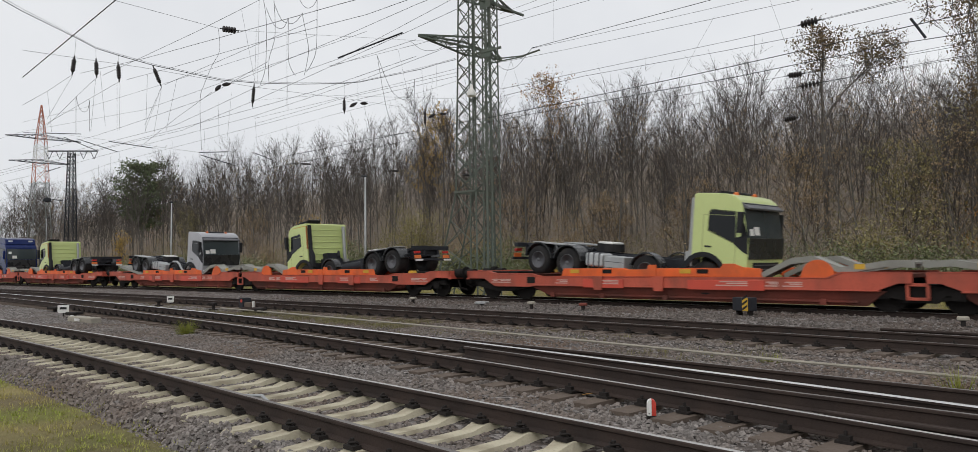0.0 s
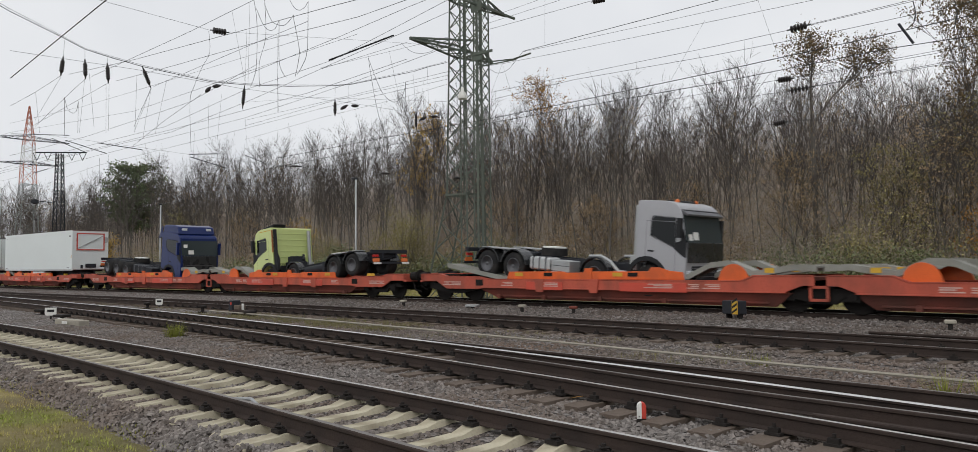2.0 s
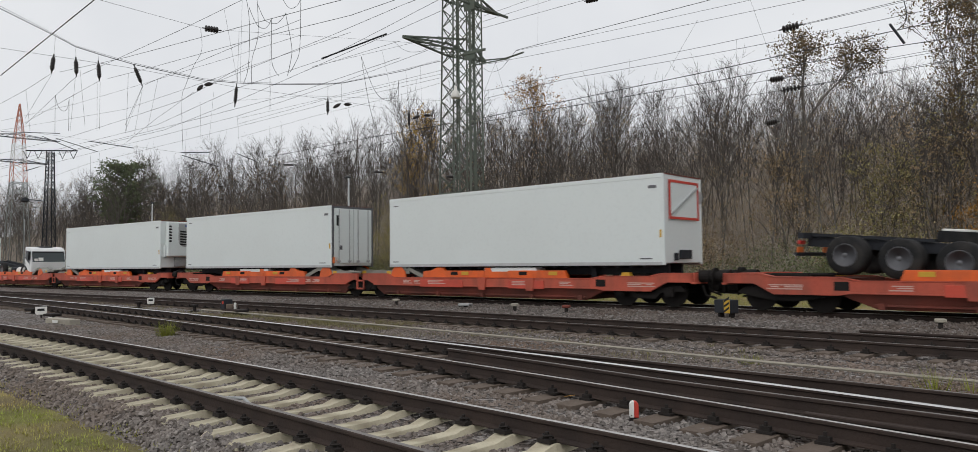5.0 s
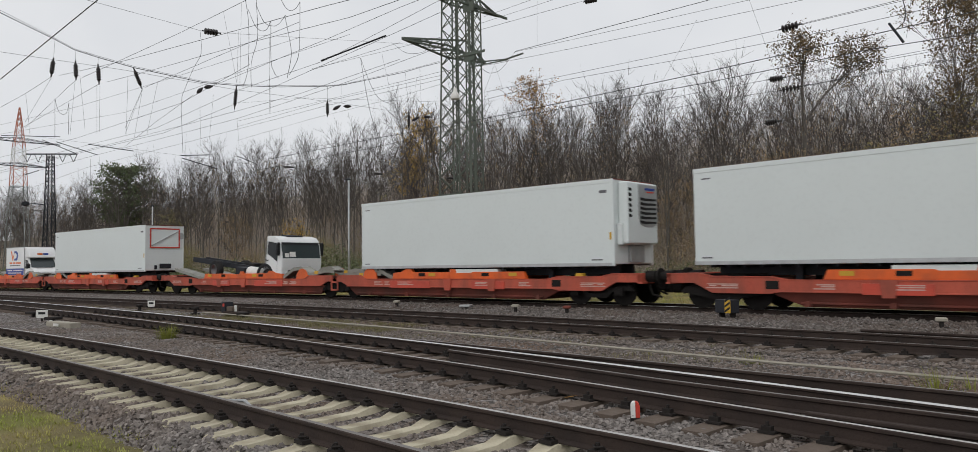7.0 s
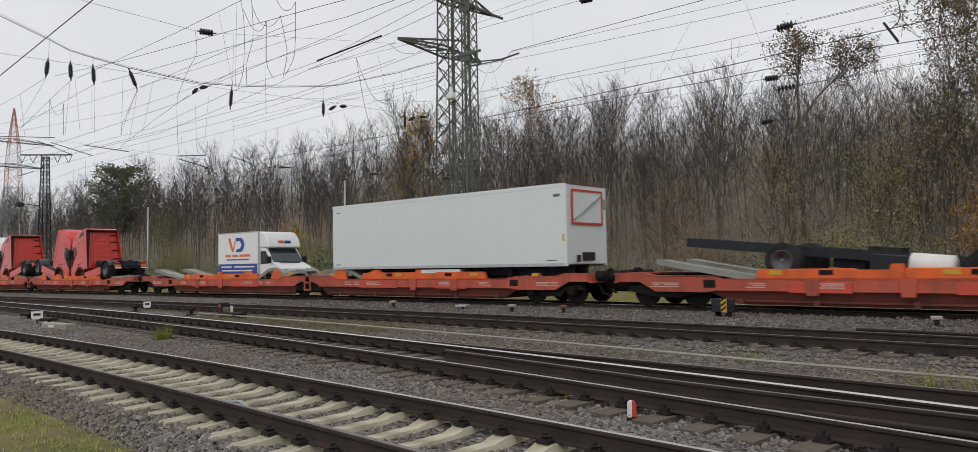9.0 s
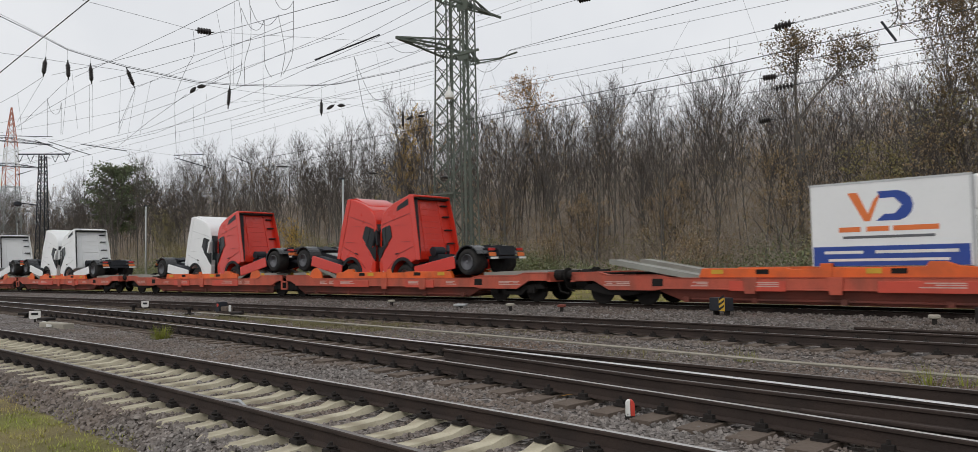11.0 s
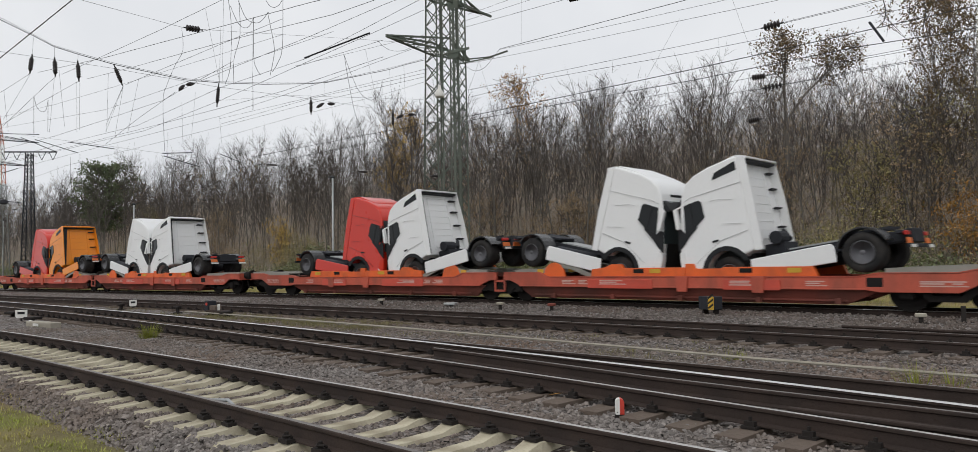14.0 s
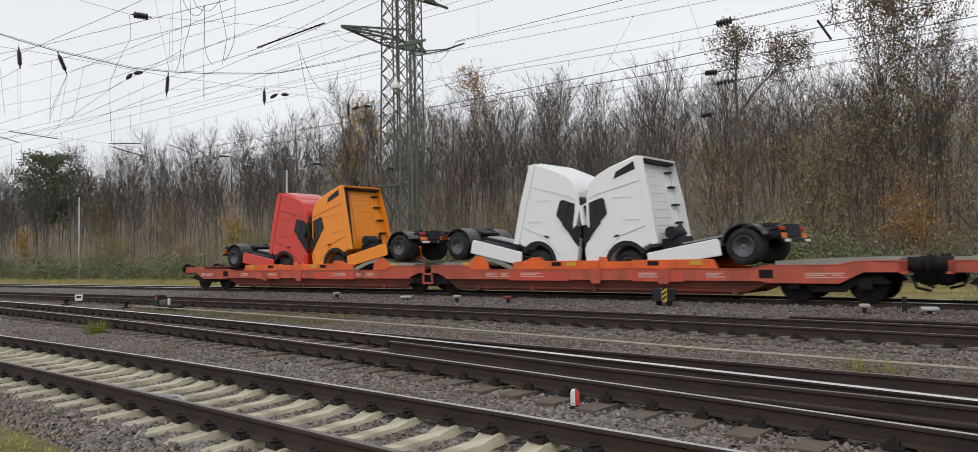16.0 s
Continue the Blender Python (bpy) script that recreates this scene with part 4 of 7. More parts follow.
    part("spare_gear", Mesh().lathe([(1.0, 0.15), (1.0, 0.5), (1.28, 0.5), (1.28, 0.15)], (wheels[1] + 1.0, 0.0, 0.02), "z", 22) if not beams else Mesh().box(-3.2, -2.4, -0.4, 0.4, 0.98, 1.1), M["tyre"], t)
    if not beams:
        part("cover_sheet", Mesh().box(wheels[1] + 0.7, wheels[1] + 1.35, -0.38, 0.3, 1.28, 1.36), M["sign_white"], t, bevel=0.03)
        rear_lights(t, end, 0.72)
        part("deck_frame", Mesh().box(end, wheels[1] + 0.6, -0.55, -0.35, 1.0, 1.08).box(end, wheels[1] + 0.6, 0.35, 0.55, 1.0, 1.08).box(end, end + 0.15, -1.1, 1.1, 0.92, 1.08), M["chassis"], t)
    if long_cab:
        # raised sleeper roof with side deflectors
        part("roof_pod", Mesh().prism([(back + 0.02, roof - 0.02), (0.95, roof - 0.06), (0.72, roof + 0.42), (0.3, roof + 0.5), (back + 0.1, roof + 0.46)], -1.2, 1.2), P, cab, bevel=0.08)
        for s in (-1, 1):
            part("side_deflector", Mesh().prism([(back + 0.02, roof - 0.3), (back - 0.38, roof - 0.42), (back - 0.1, roof + 0.32), (back + 0.02, roof + 0.4)], s * 1.24, s * 1.2), P, cab)
            part("roof_lamp", Mesh().box(0.7, 0.83, s * 0.8 - 0.17, s * 0.8 + 0.17, roof + 0.16, roof + 0.32), M["lampglass"], cab, bevel=0.02)
    else:
        if paint == "lime":
            part("roof_deflector", Mesh().prism([(0.5, roof + 0.02), (back + 0.05, roof + 0.02), (back - 0.02, roof + 0.17), (0.45, roof + 0.09)], 0.35, 1.12), M["plastic"], cab, "black roof air deflector", bevel=0.03)
            part("roof_strip", Mesh().box(back + 0.1, 0.75, 1.235, 1.258, roof - 0.16, roof - 0.13), M["sign_yellow"], cab, "yellow edging under the roof")
            part("corner_film", Mesh().box(back - 0.01, back + 0.05, 1.2, 1.258, 1.85, roof - 0.15), M["film"], cab, "orange-brown protective film strip")
        else:
            part("roof_hatch", Mesh().prism([(0.1, roof), (0.7, roof - 0.01), (0.65, roof + 0.05), (0.15, roof + 0.06)], -0.5, 0.5), M["plastic"], cab, bevel=0.02)
        for y in (-0.62, 0.62) if paint in ("silver", "lime") else ():
            part("beacon", Mesh().lathe([(roof - 0.03, 0.08), (roof + 0.05, 0.07), (roof + 0.08, 0.03)], (0.62, y, 0), "z", 10), M["ink_orange"], cab, "orange rotating beacon")
    return t


def lean_cab(cab):
    """Draw the cab in towards its roof and nose, and tip it forward a little on its mounts."""
    c, s = math.cos(radians(2.5)), math.sin(radians(2.5))
    for ob in [cab] + list(cab.children):
        for v in ob.data.vertices:
            x, y, z = v.co
            y *= (1 - 0.1 * min(1.0, max(0.0, (z - 1.9) / 1.9))) * (1 - 0.05 * min(1.0, max(0.0, (x - 0.8) / 0.6)))
            x, z = x - 1.1, z - 0.7
            v.co = (1.1 + x * c + z * s, y, 0.7 - x * s + z * c)


def build_tractor(paint, label, dark_side=True):
    """A high-roofed road tractor unit: x forward, origin under the front axle on the ground."""
    t = thing("tractor_unit", label, "truck tractor", "tractor units on the train")
    P = M[paint]
    side = [(-0.98, 1.02), (-0.66, 0.95)] + arc(0, 0.55, 0.66, 150, 22, 9) + [(0.7, 0.34), (1.3, 0.34), (1.42, 0.6), (1.43, 1.2), (1.37, 1.75), (1.12, 2.85), (1.0, 3.22), (0.82, 3.5), (0.5, 3.68), (0.0, 3.8), (-0.72, 3.87), (-0.98, 3.86)]
    cab = part("cab", Mesh().prism(side, -1.25, 1.25), P, t, bevel=0.07)

    def fx(z):
        return 1.37 + (z - 1.75) * (1.12 - 1.37) / (2.85 - 1.75)
    part("windscreen", Mesh().add([(fx(z) + dx, y, z) for dx in (0.0, 0.025) for z in (1.75, 2.92) for y in (-1.14, 1.14)],
                                  [(4, 5, 7, 6), (0, 2, 3, 1), (0, 1, 5, 4), (2, 6, 7, 3), (0, 4, 6, 2), (1, 3, 7, 5)]), M["screen"], cab)
    part("front_panel", Mesh().prism([(1.4, 0.62), (1.46, 0.62), (1.46, 1.2), (1.4, 1.76), (1.36, 1.76)], -0.96, 0.96), M["plastic"], cab, "black grille panel", bevel=0.01)
    part("sun_visor", Mesh().prism([(1.06, 2.84), (1.34, 2.76), (1.35, 2.82), (1.1, 3.06), (0.98, 3.12)], -1.17, 1.17), M["plastic"], cab, bevel=0.01)
    part("bumper", Mesh().box(1.3, 1.5, -1.22, 1.22, 0.3, 0.62), P, cab, bevel=0.05)
    part("roof_lip", Mesh().prism([(0.25, 3.7), (-0.9, 3.84), (-0.94, 3.93), (-0.75, 3.93), (0.15, 3.79)], -1.05, 1.05), P, cab, bevel=0.03)
    for s in (-1, 1):
        part("corner_fairing", Mesh().prism([(1.2, 0.5), (1.49, 0.5), (1.485, 1.2), (1.44, 1.46), (1.2, 1.46)], s * 1.245, s * 0.97), P, cab, bevel=0.04)
        part("headlight", Mesh().prism([(1.28, 0.66), (1.5, 0.66), (1.495, 0.86), (1.2, 1.0)], s * 1.255, s * 0.99), M["lampglass"], cab, "clear headlight", bevel=0.02)
        win = [(1.1, 1.98), (0.98, 2.84), (0.46, 2.88), (0.38, 2.8), (0.36, 2.32), (0.66, 2.12)]
        part("side_window", Mesh().prism(win, s * 1.253, s * 1.235), M["glass"], cab)
        part("window_post", Mesh().box(0.74, 0.78, min(s * 1.256, s * 1.24), max(s * 1.256, s * 1.24), 2.09, 2.86), M["plastic"], cab)
        part("black_corner", Mesh().prism([(1.445, 1.48), (1.41, 1.7), (1.33, 2.12), (1.22, 2.15), (1.11, 1.99), (0.67, 2.115), (0.66, 2.07), (1.0, 1.84), (1.28, 1.58)], s * 1.257, s * 1.22), M["plastic"], cab)
        if s > 0:
            part("roof_window", Mesh().prism([(-0.08, 3.36), (-0.2, 3.56), (-0.9, 3.73), (-0.9, 3.46)], s * 1.254, s * 1.235), M["glass"], cab)
        seam = Mesh()
        seam.prism([(-0.96, 3.06), (0.7, 3.02), (0.95, 2.95), (0.95, 2.962), (0.7, 3.032), (-0.96, 3.072)], s * 1.2535, s * 1.24)
        seam.prism([(-0.9, 1.62), (0.0, 1.5), (0.9, 1.0), (0.9, 1.01), (0.0, 1.512), (-0.9, 1.632)], s * 1.2535, s * 1.24)
        seam.prism([(-0.75, 1.86), (-0.15, 1.98), (-0.15, 1.99), (-0.75, 1.872)], s * 1.2535, s * 1.24)
        seam.prism([(-0.6, 2.62), (-0.1, 2.75), (0.1, 2.75), (0.1, 2.757), (-0.1, 2.757), (-0.6, 2.628)], s * 1.2535, s * 1.24)
        part("door_handle", Mesh().box(0.05, 0.26, min(s * 1.25, s * 1.27), max(s * 1.25, s * 1.27), 1.5, 1.56), M["plastic"], cab, bevel=0.01)
        part("door_seam", seam, M[paint + "_seam"], cab)
        part("arch_trim", Mesh().prism(arc(0, 0.55, 0.78, 160, 5, 10) + arc(0, 0.55, 0.64, 5, 160, 10), s * 1.262, s * 1.2), M["plastic"], cab)
        part("mirror", Mesh().box(1.18, 1.3, min(s * 1.28, s * 1.44), max(s * 1.28, s * 1.44), 2.14, 2.78).tube([(1.08, s * 1.2, 2.84), (1.24, s * 1.36, 2.78)], 0.035, 6), P if paint == "white" else M["plastic"], cab, "tall mirror housing", bevel=0.04)
        # extending side deflector and low skirt
        part("side_deflector", Mesh().prism([(-0.97, 1.0), (-1.2, 0.98), (-1.24, 2.4), (-1.22, 3.8), (-0.97, 3.84)], s * 1.245, s * 1.205), P, cab, bevel=0.01)
        part("side_skirt", Mesh().prism([(-0.72, 0.38), (-0.76, 0.86), (-3.05, 0.9), (-3.12, 0.8), (-3.12, 0.38)], s * 1.25, s * 1.19), P, t, bevel=0.03)
        wheel_parts(t, 0, s * 0.97, 0.53, out=s)
        wheel_parts(t, -3.8, s * 0.95, 0.53, out=s, width=0.6, dual=True)
    fender(t, -3.8, 0.68, 0.66, 18, 160)
    g = Mesh()
    for i in range(9):
        z = 1.35 + i * 0.27
        g.box(-0.992, -0.97, -0.55, 0.8, z, z + 0.02)
    part("rear_rib", g, P, cab, bevel=0.006)
    for z in (1.7, 2.3, 2.9, 3.4):
        part("rear_step", Mesh().box(-1.12, -0.97, -1.12, -0.72, z, z + 0.05), M["plastic"], cab, "black climbing step", bevel=0.01)
    part("rear_lip", Mesh().prism([(-0.9, 3.78), (-1.26, 3.72), (-1.28, 3.78), (-0.95, 3.9)], -1.22, 1.22), P, cab, bevel=0.015)
    # dark box added to give the lip a shaded underside
    part("rear_lip_shade", Mesh().box(-1.22, -0.98, -1.14, 1.14, 3.66, 3.72), M["plastic"], cab, "black strip in place of the shade under the roof lip")
    for y in (-0.62, 0.62):
        part("rear_post", Mesh().box(-1.01, -0.97, y - 0.05, y + 0.05, 1.25, 3.66), P, cab, bevel=0.015)
    wide = 0.3 if dark_side else 0.1
    part("rear_cowl", Mesh().prism([(1.17, 1.05), (1.1, 1.05), (1.17 - wide, 3.7), (1.17, 3.7)], -1.13, -0.96, axis="x"), M["plastic"], cab, "black cowl along the rear edge")
    part("roof_gear", Mesh().box(0.75, 1.0, -0.6, 0.6, 3.2, 3.3).tube([(0.9, -0.8, 3.3), (0.7, -0.2, 3.52), (0.9, 0.5, 3.35)], 0.03, 6), M["plastic"], cab, "black horn and aerial base")
    for y in (-0.75, 0.75):
        part("roof_light", Mesh().box(0.98, 1.1, y - 0.16, y + 0.16, 2.95, 3.08), M["lampglass"], cab, bevel=0.02)
    part("wheel_well", Mesh().box(-0.72, 0.72, -0.8, 0.8, 0.62, 1.24), M["plastic"], t, "black wheel well liner")
    lean_cab(cab)
    chassis_parts(t, -4.75, -0.9)
    part("engine", Mesh().box(-1.55, -0.95, -0.5, 0.5, 0.75, 1.25).tube([(-1.45, -0.2, 1.35), (-1.2, -0.5, 1.65), (-1.05, -0.6, 1.2)], 0.08, 8).lathe([(-0.3, 0.2), (0.3, 0.2)], (-1.35, 0.3, 1.4), "y", 12), M["chassis"], t)
    part("fifth_wheel", Mesh().prism([(-4.1, -0.5), (-3.2, -0.42), (-3.2, 0.42), (-4.1, 0.5), (-4.4, 0.35), (-3.9, 0.0), (-4.4, -0.35)], 1.08, 1.15, axis="z").box(-3.9, -3.4, -0.5, 0.5, 0.96, 1.08), M["chassis"], t)
    part("deck_plate", Mesh().box(-3.1, -1.6, -0.42, 0.42, 0.99, 1.03), M["galv"], t)
    part("air_tank", Mesh().tube([(-2.9, 0.8, 0.65), (-1.2, 0.8, 0.65)], 0.2, 10), M["chassis"], t, smooth=True)
    part("fuel_tank", Mesh().tube([(-2.9, -0.8, 0.65), (-1.2, -0.8, 0.65)], 0.28, 12), M["chassis"], t, smooth=True)
    part("tail_frame", Mesh().box(-4.9, -4.72, -0.5, 0.5, 0.62, 1.0).box(-4.8, -4.6, -1.15, 1.15, 0.86, 0.95), M["chassis"], t, bevel=0.02)
    rear_lights(t, -4.85, 0.78)
    return t


def build_trailer(label, end="plain"):
    """A refrigerated semi-trailer box: x from 0 to 13.5, the dressed end at x = 13.5, floor at z = 0."""
    t = thing("semi_trailer", label, "semi-trailer", "trailers on the train")
    L, H = 13.5, 2.96
    part("body", Mesh().box(0, L, -1.29, 1.29, 0.06, H), M["trailer"], t, bevel=0.04)
    for s in (-1, 1):
        part("top_rail", Mesh().box(0.0, L, min(s * 1.3, s * 1.24), max(s * 1.3, s * 1.24), H - 0.13, H + 0.012), M["trailer"], t, bevel=0.01)
        part("bottom_rail", Mesh().box(0.0, L, min(s * 1.3, s * 1.24), max(s * 1.3, s * 1.24), 0.0, 0.12), M["alu"], t, bevel=0.01)
        part("label_plate", Mesh().box(0.25, 0.6, min(s * 1.296, s * 1.292), max(s * 1.296, s * 1.292), 0.2, 0.24).box(L - 0.9, L - 0.45, min(s * 1.296, s * 1.292), max(s * 1.296, s * 1.292), 0.2, 0.24)
             .box(0.3, 0.6, min(s * 1.296, s * 1.292), max(s * 1.296, s * 1.292), 2.62, 2.66).box(L - 0.55, L - 0.25, min(s * 1.296, s * 1.292), max(s * 1.296, s * 1.292), 2.5, 2.6), M["rim"], t)
        part("corner_post", Mesh().box(L - 0.1, L + 0.02, min(s * 1.305, s * 1.2), max(s * 1.305, s * 1.2), 0.0, H), M["trailer"], t, bevel=0.03)
        part("yellow_tag", Mesh().box(L - 0.16, L - 0.1 + 0.02, min(s * 1.31, s * 1.3), max(s * 1.31, s * 1.3), 0.9, 1.15), M["sign_yellow"], t)
    part("roof_edge", Mesh().box(-0.01, L + 0.015, -1.28, 1.28, H - 0.02, H + 0.015), M["wagon_low"], t)
    part("underframe", Mesh().box(0.4, L - 0.3, -0.5, -0.38, -0.32, 0.05).box(0.4, L - 0.3, 0.38, 0.5, -0.32, 0.05), M["chassis"], t)
    for i in range(24):
        part("floor_bearer", Mesh().box(0.5 + i * 0.53, 0.56 + i * 0.53, -1.22, 1.22, -0.08, 0.05), M["chassis"], t)
    # axles sit at the plain end for a nose end that carries a unit, at the dressed end for doors
    ax = (9.2, 10.5, 11.8) if end == "doors" else (1.8, 3.1, 4.4)
    for x in ax:
        for s in (-1, 1):
            wheel_parts(t, x, s * 0.88, -0.55, 0.5, 0.38, s)
    for y in (-0.75, 0.6):
        part("landing_leg", Mesh().box(13.5 - ax[1] - 0.1, 13.5 - ax[1] + 0.1, y, y + 0.15, -0.95, 0), M["chassis"], t)
    part("pallet_box", Mesh().box(5.6, 8.2, -1.24, -0.7, -0.55, -0.05), M["trailer"], t, "white pallet box under the floor", bevel=0.03)
    x = L + 0.01
    if end == "unit":
        u = part("cooling_unit", Mesh().box(x, x + 0.38, -1.0, 1.0, 0.75, 2.88), M["trailer"], t, "white cooling unit with dark louvres", bevel=0.06)
        part("grille_panel", Mesh().prism([(-0.32, 2.82), (-0.32, 1.75), (-0.26, 1.55), (-0.1, 1.4), (0.15, 1.34), (0.6, 1.34), (0.85, 1.42), (0.94, 1.55), (0.94, 2.82)], x + 0.36, x + 0.41, axis="x"), M["galv"], u, bevel=0.02)
        for i in range(6):
            part("louvre", Mesh().prism([(-0.22, 1.46 + i * 0.16), (0.1, 1.44 + i * 0.16), (0.84, 1.47 + i * 0.16), (0.84, 1.54 + i * 0.16), (0.1, 1.53 + i * 0.16), (-0.22, 1.56 + i * 0.16)], x + 0.4, x + 0.425, axis="x"), M["ink"], u)
            part("vent_slot", Mesh().prism([(-0.93, 1.66 + i * 0.18), (-0.78, 1.64 + i * 0.18), (-0.74, 1.69 + i * 0.18), (-0.78, 1.75 + i * 0.18), (-0.93, 1.77 + i * 0.18)], x + 0.375, x + 0.395, axis="x"), M["ink"], u)
        part("badge", Mesh().box(x + 0.4, x + 0.42, 0.1, 0.75, 2.62, 2.7), M["ink_blue"], u)
        part("badge", Mesh().box(x + 0.4, x + 0.42, 0.2, 0.7, 2.54, 2.58), M["sign_red"], u)
        part("connector_panel", Mesh().box(x, x + 0.12, -0.4, 0.5, 0.12, 0.7), M["galv"], t, bevel=0.02)
        part("lower_nose", Mesh().box(x, x + 0.2, -1.1, 1.1, 0.72, 1.45), M["trailer"], t, bevel=0.03)
    elif end == "frame":
        part("panel", Mesh().box(x, x + 0.03, -0.95, 0.95, 1.55, 2.75), M["trailer"], t)
        part("red_border", Mesh().box(x + 0.02, x + 0.05, -1.0, 1.0, 2.7, 2.78).box(x + 0.02, x + 0.05, -1.0, 1.0, 1.5, 1.58).box(x + 0.02, x + 0.05, -1.0, -0.92, 1.58, 2.7).box(x + 0.02, x + 0.05, 0.92, 1.0, 1.58, 2.7), M["sign_red"], t, "red tape border")
        part("stay_bar", Mesh().beam((x + 0.05, -0.9, 1.65), (x + 0.05, 0.9, 2.6), 0.07, 0.05), M["galv"], t)
        part("connector_panel", Mesh().box(x, x + 0.08, -0.35, 0.4, 0.2, 0.5).box(x, x + 0.1, -0.7, -0.55, 0.15, 0.4), M["chassis"], t, bevel=0.02)
        part("filler_cap", Mesh().lathe([(0.0, 0.22), (0.04, 0.2)], (x, 1.12, 2.3), "x", 16), M["galv"], t)
    else:
        for y0, y1 in ((-1.16, -0.02), (0.02, 1.16)):
            d = part("door", Mesh().box(x, x + 0.06, y0, y1, 0.18, H - 0.12), M["trailer"], t, bevel=0.015)
            for y in (y0 + 0.25, y1 - 0.25):
                part("lock_rod", Mesh().tube([(x + 0.09, y, 0.2), (x + 0.09, y, H - 0.15)], 0.022, 6).box(x + 0.06, x + 0.12, y - 0.08, y + 0.08, 0.25, 0.33), M["galv"], d)
        part("door_frame", Mesh().box(x, x + 0.03, -1.29, 1.29, H - 0.12, H).box(x, x + 0.03, -1.29, -1.18, 0, H).box(x, x + 0.03, 1.18, 1.29, 0, H), M["rim"], t)
        part("tail_light", Mesh().box(x + 0.03, x + 0.06, -1.25, -0.95, 0.2, 0.5), M["ink_orange"], t)
        part("plate_bar", Mesh().box(x + 0.06, x + 0.065, -0.85, -0.7, 0.85, 1.05), M["rim"], t)
        part("door_mark", Mesh().box(x + 0.06, x + 0.066, -1.05, -0.92, 2.0, 2.5), M["ink"], t)
    return t


def build_van():
    """A box van: x forward, origin under the front axle on the ground."""
    t = thing("box_van", "white removal box van with blue and orange lettering panels", "van", "vans on the train")
    W = M["white"]
    body = part("box_body", Mesh().box(-4.75, -0.85, -1.05, 1.05, 0.75, 3.0), W, t, bevel=0.04)
    part("spoiler", Mesh().prism([(-0.86, 2.1), (0.05, 2.12), (-0.1, 2.6), (-0.45, 2.95), (-0.86, 3.0)], -1.02, 1.02), W, t, bevel=0.08)
    cab = part("cab", Mesh().prism([(-0.9, 0.5), (-0.42, 0.5)] + arc(0, 0.36, 0.42, 165, 15, 7) + [(0.42, 0.35), (0.95, 0.35), (1.05, 0.6), (1.0, 1.0), (0.85, 1.15), (0.28, 1.35), (-0.3, 2.1), (-0.9, 2.18)], -0.98, 0.98), W, t, bevel=0.07)
    part("windscreen", Mesh().add([(0.3 + dx, y, 1.37 + dz) if a == 0 else (-0.27 + dx, y * 0.92, 2.06 + dz) for dx, dz in ((0, 0), (0.03, 0.02)) for a in (0, 1) for y in (-0.92, 0.92)],
                                  [(4, 5, 7, 6), (0, 2, 3, 1), (0, 1, 5, 4), (2, 6, 7, 3), (0, 4, 6, 2), (1, 3, 7, 5)]), M["screen"], cab)
    for s in (-1, 1):
        part("side_window", Mesh().prism([(0.2, 1.3), (-0.3, 1.95), (-0.75, 1.95), (-0.75, 1.25)], s * 0.985, s * 0.97), M["glass"], cab)
        part("headlight", Mesh().prism([(0.75, 0.85), (1.02, 0.82), (0.98, 1.0), (0.7, 1.1)], s * 0.985, s * 0.7), M["lampglass"], cab, bevel=0.02)
        part("mirror", Mesh().box(0.1, 0.25, min(s * 1.0, s * 1.25), max(s * 1.0, s * 1.25), 1.3, 1.65), M["plastic"], cab, bevel=0.03)
        part("door_seam", Mesh().prism([(-0.8, 0.6), (-0.788, 0.6), (-0.788, 2.0), (-0.8, 2.0)], s * 0.983, s * 0.97), M["rim"], cab)
        wheel_parts(t, 0, s * 0.87, 0.36, 0.36, 0.24, s)
        wheel_parts(t, -3.6, s * 0.87, 0.36, 0.36, 0.24, s)
        # lettering panel: a two-tone emblem, a bar of words and a blue band
        f = s * 1.055
        g0, g1 = min(f, f - s * 0.01), max(f, f - s * 0.01)
        part("blue_band", Mesh().box(-4.7, -0.95, g0, g1, 0.78, 1.3), M["ink_blue"], body)
        part("emblem_orange", Mesh().prism([(-3.75, 2.72), (-3.5, 2.72), (-3.25, 2.15), (-3.1, 2.5), (-2.9, 2.72), (-3.2, 1.95), (-3.35, 1.95)], g0, g1), M["ink_orange"], body)
        part("emblem_blue", Mesh().prism([(-3.0, 2.72), (-2.5, 2.72)] + arc(-2.55, 2.33, 0.39, 80, -80, 6) + [(-3.05, 1.95), (-2.85, 2.12), (-2.6, 2.12), (-2.42, 2.33), (-2.6, 2.54), (-2.95, 2.54)], g0, g1), M["ink_blue"], body)
        part("word_bar", Mesh().box(-4.0, -3.45, g0, g1, 1.68, 1.81).box(-3.3, -2.75, g0, g1, 1.68, 1.81).box(-2.65, -1.6, g0, g1, 1.68, 1.81), M["ink_orange"], body)
        part("word_bar", Mesh().box(-3.9, -1.7, g0, g1, 1.5, 1.57), M["rim"], body)
        h0, h1 = min(f, f + s * 0.004), max(f, f + s * 0.004)
        part("word_bar", Mesh().box(-4.4, -3.4, h0, h1, 1.1, 1.18).box(-3.1, -1.2, h0, h1, 1.1, 1.18).box(-4.3, -1.4, h0, h1, 0.9, 0.97), M["sign_white"], body)
    part("roof_emblem", Mesh().box(-0.07, -0.02, -0.4, -0.02, 2.33, 2.5), M["ink_orange"], t)
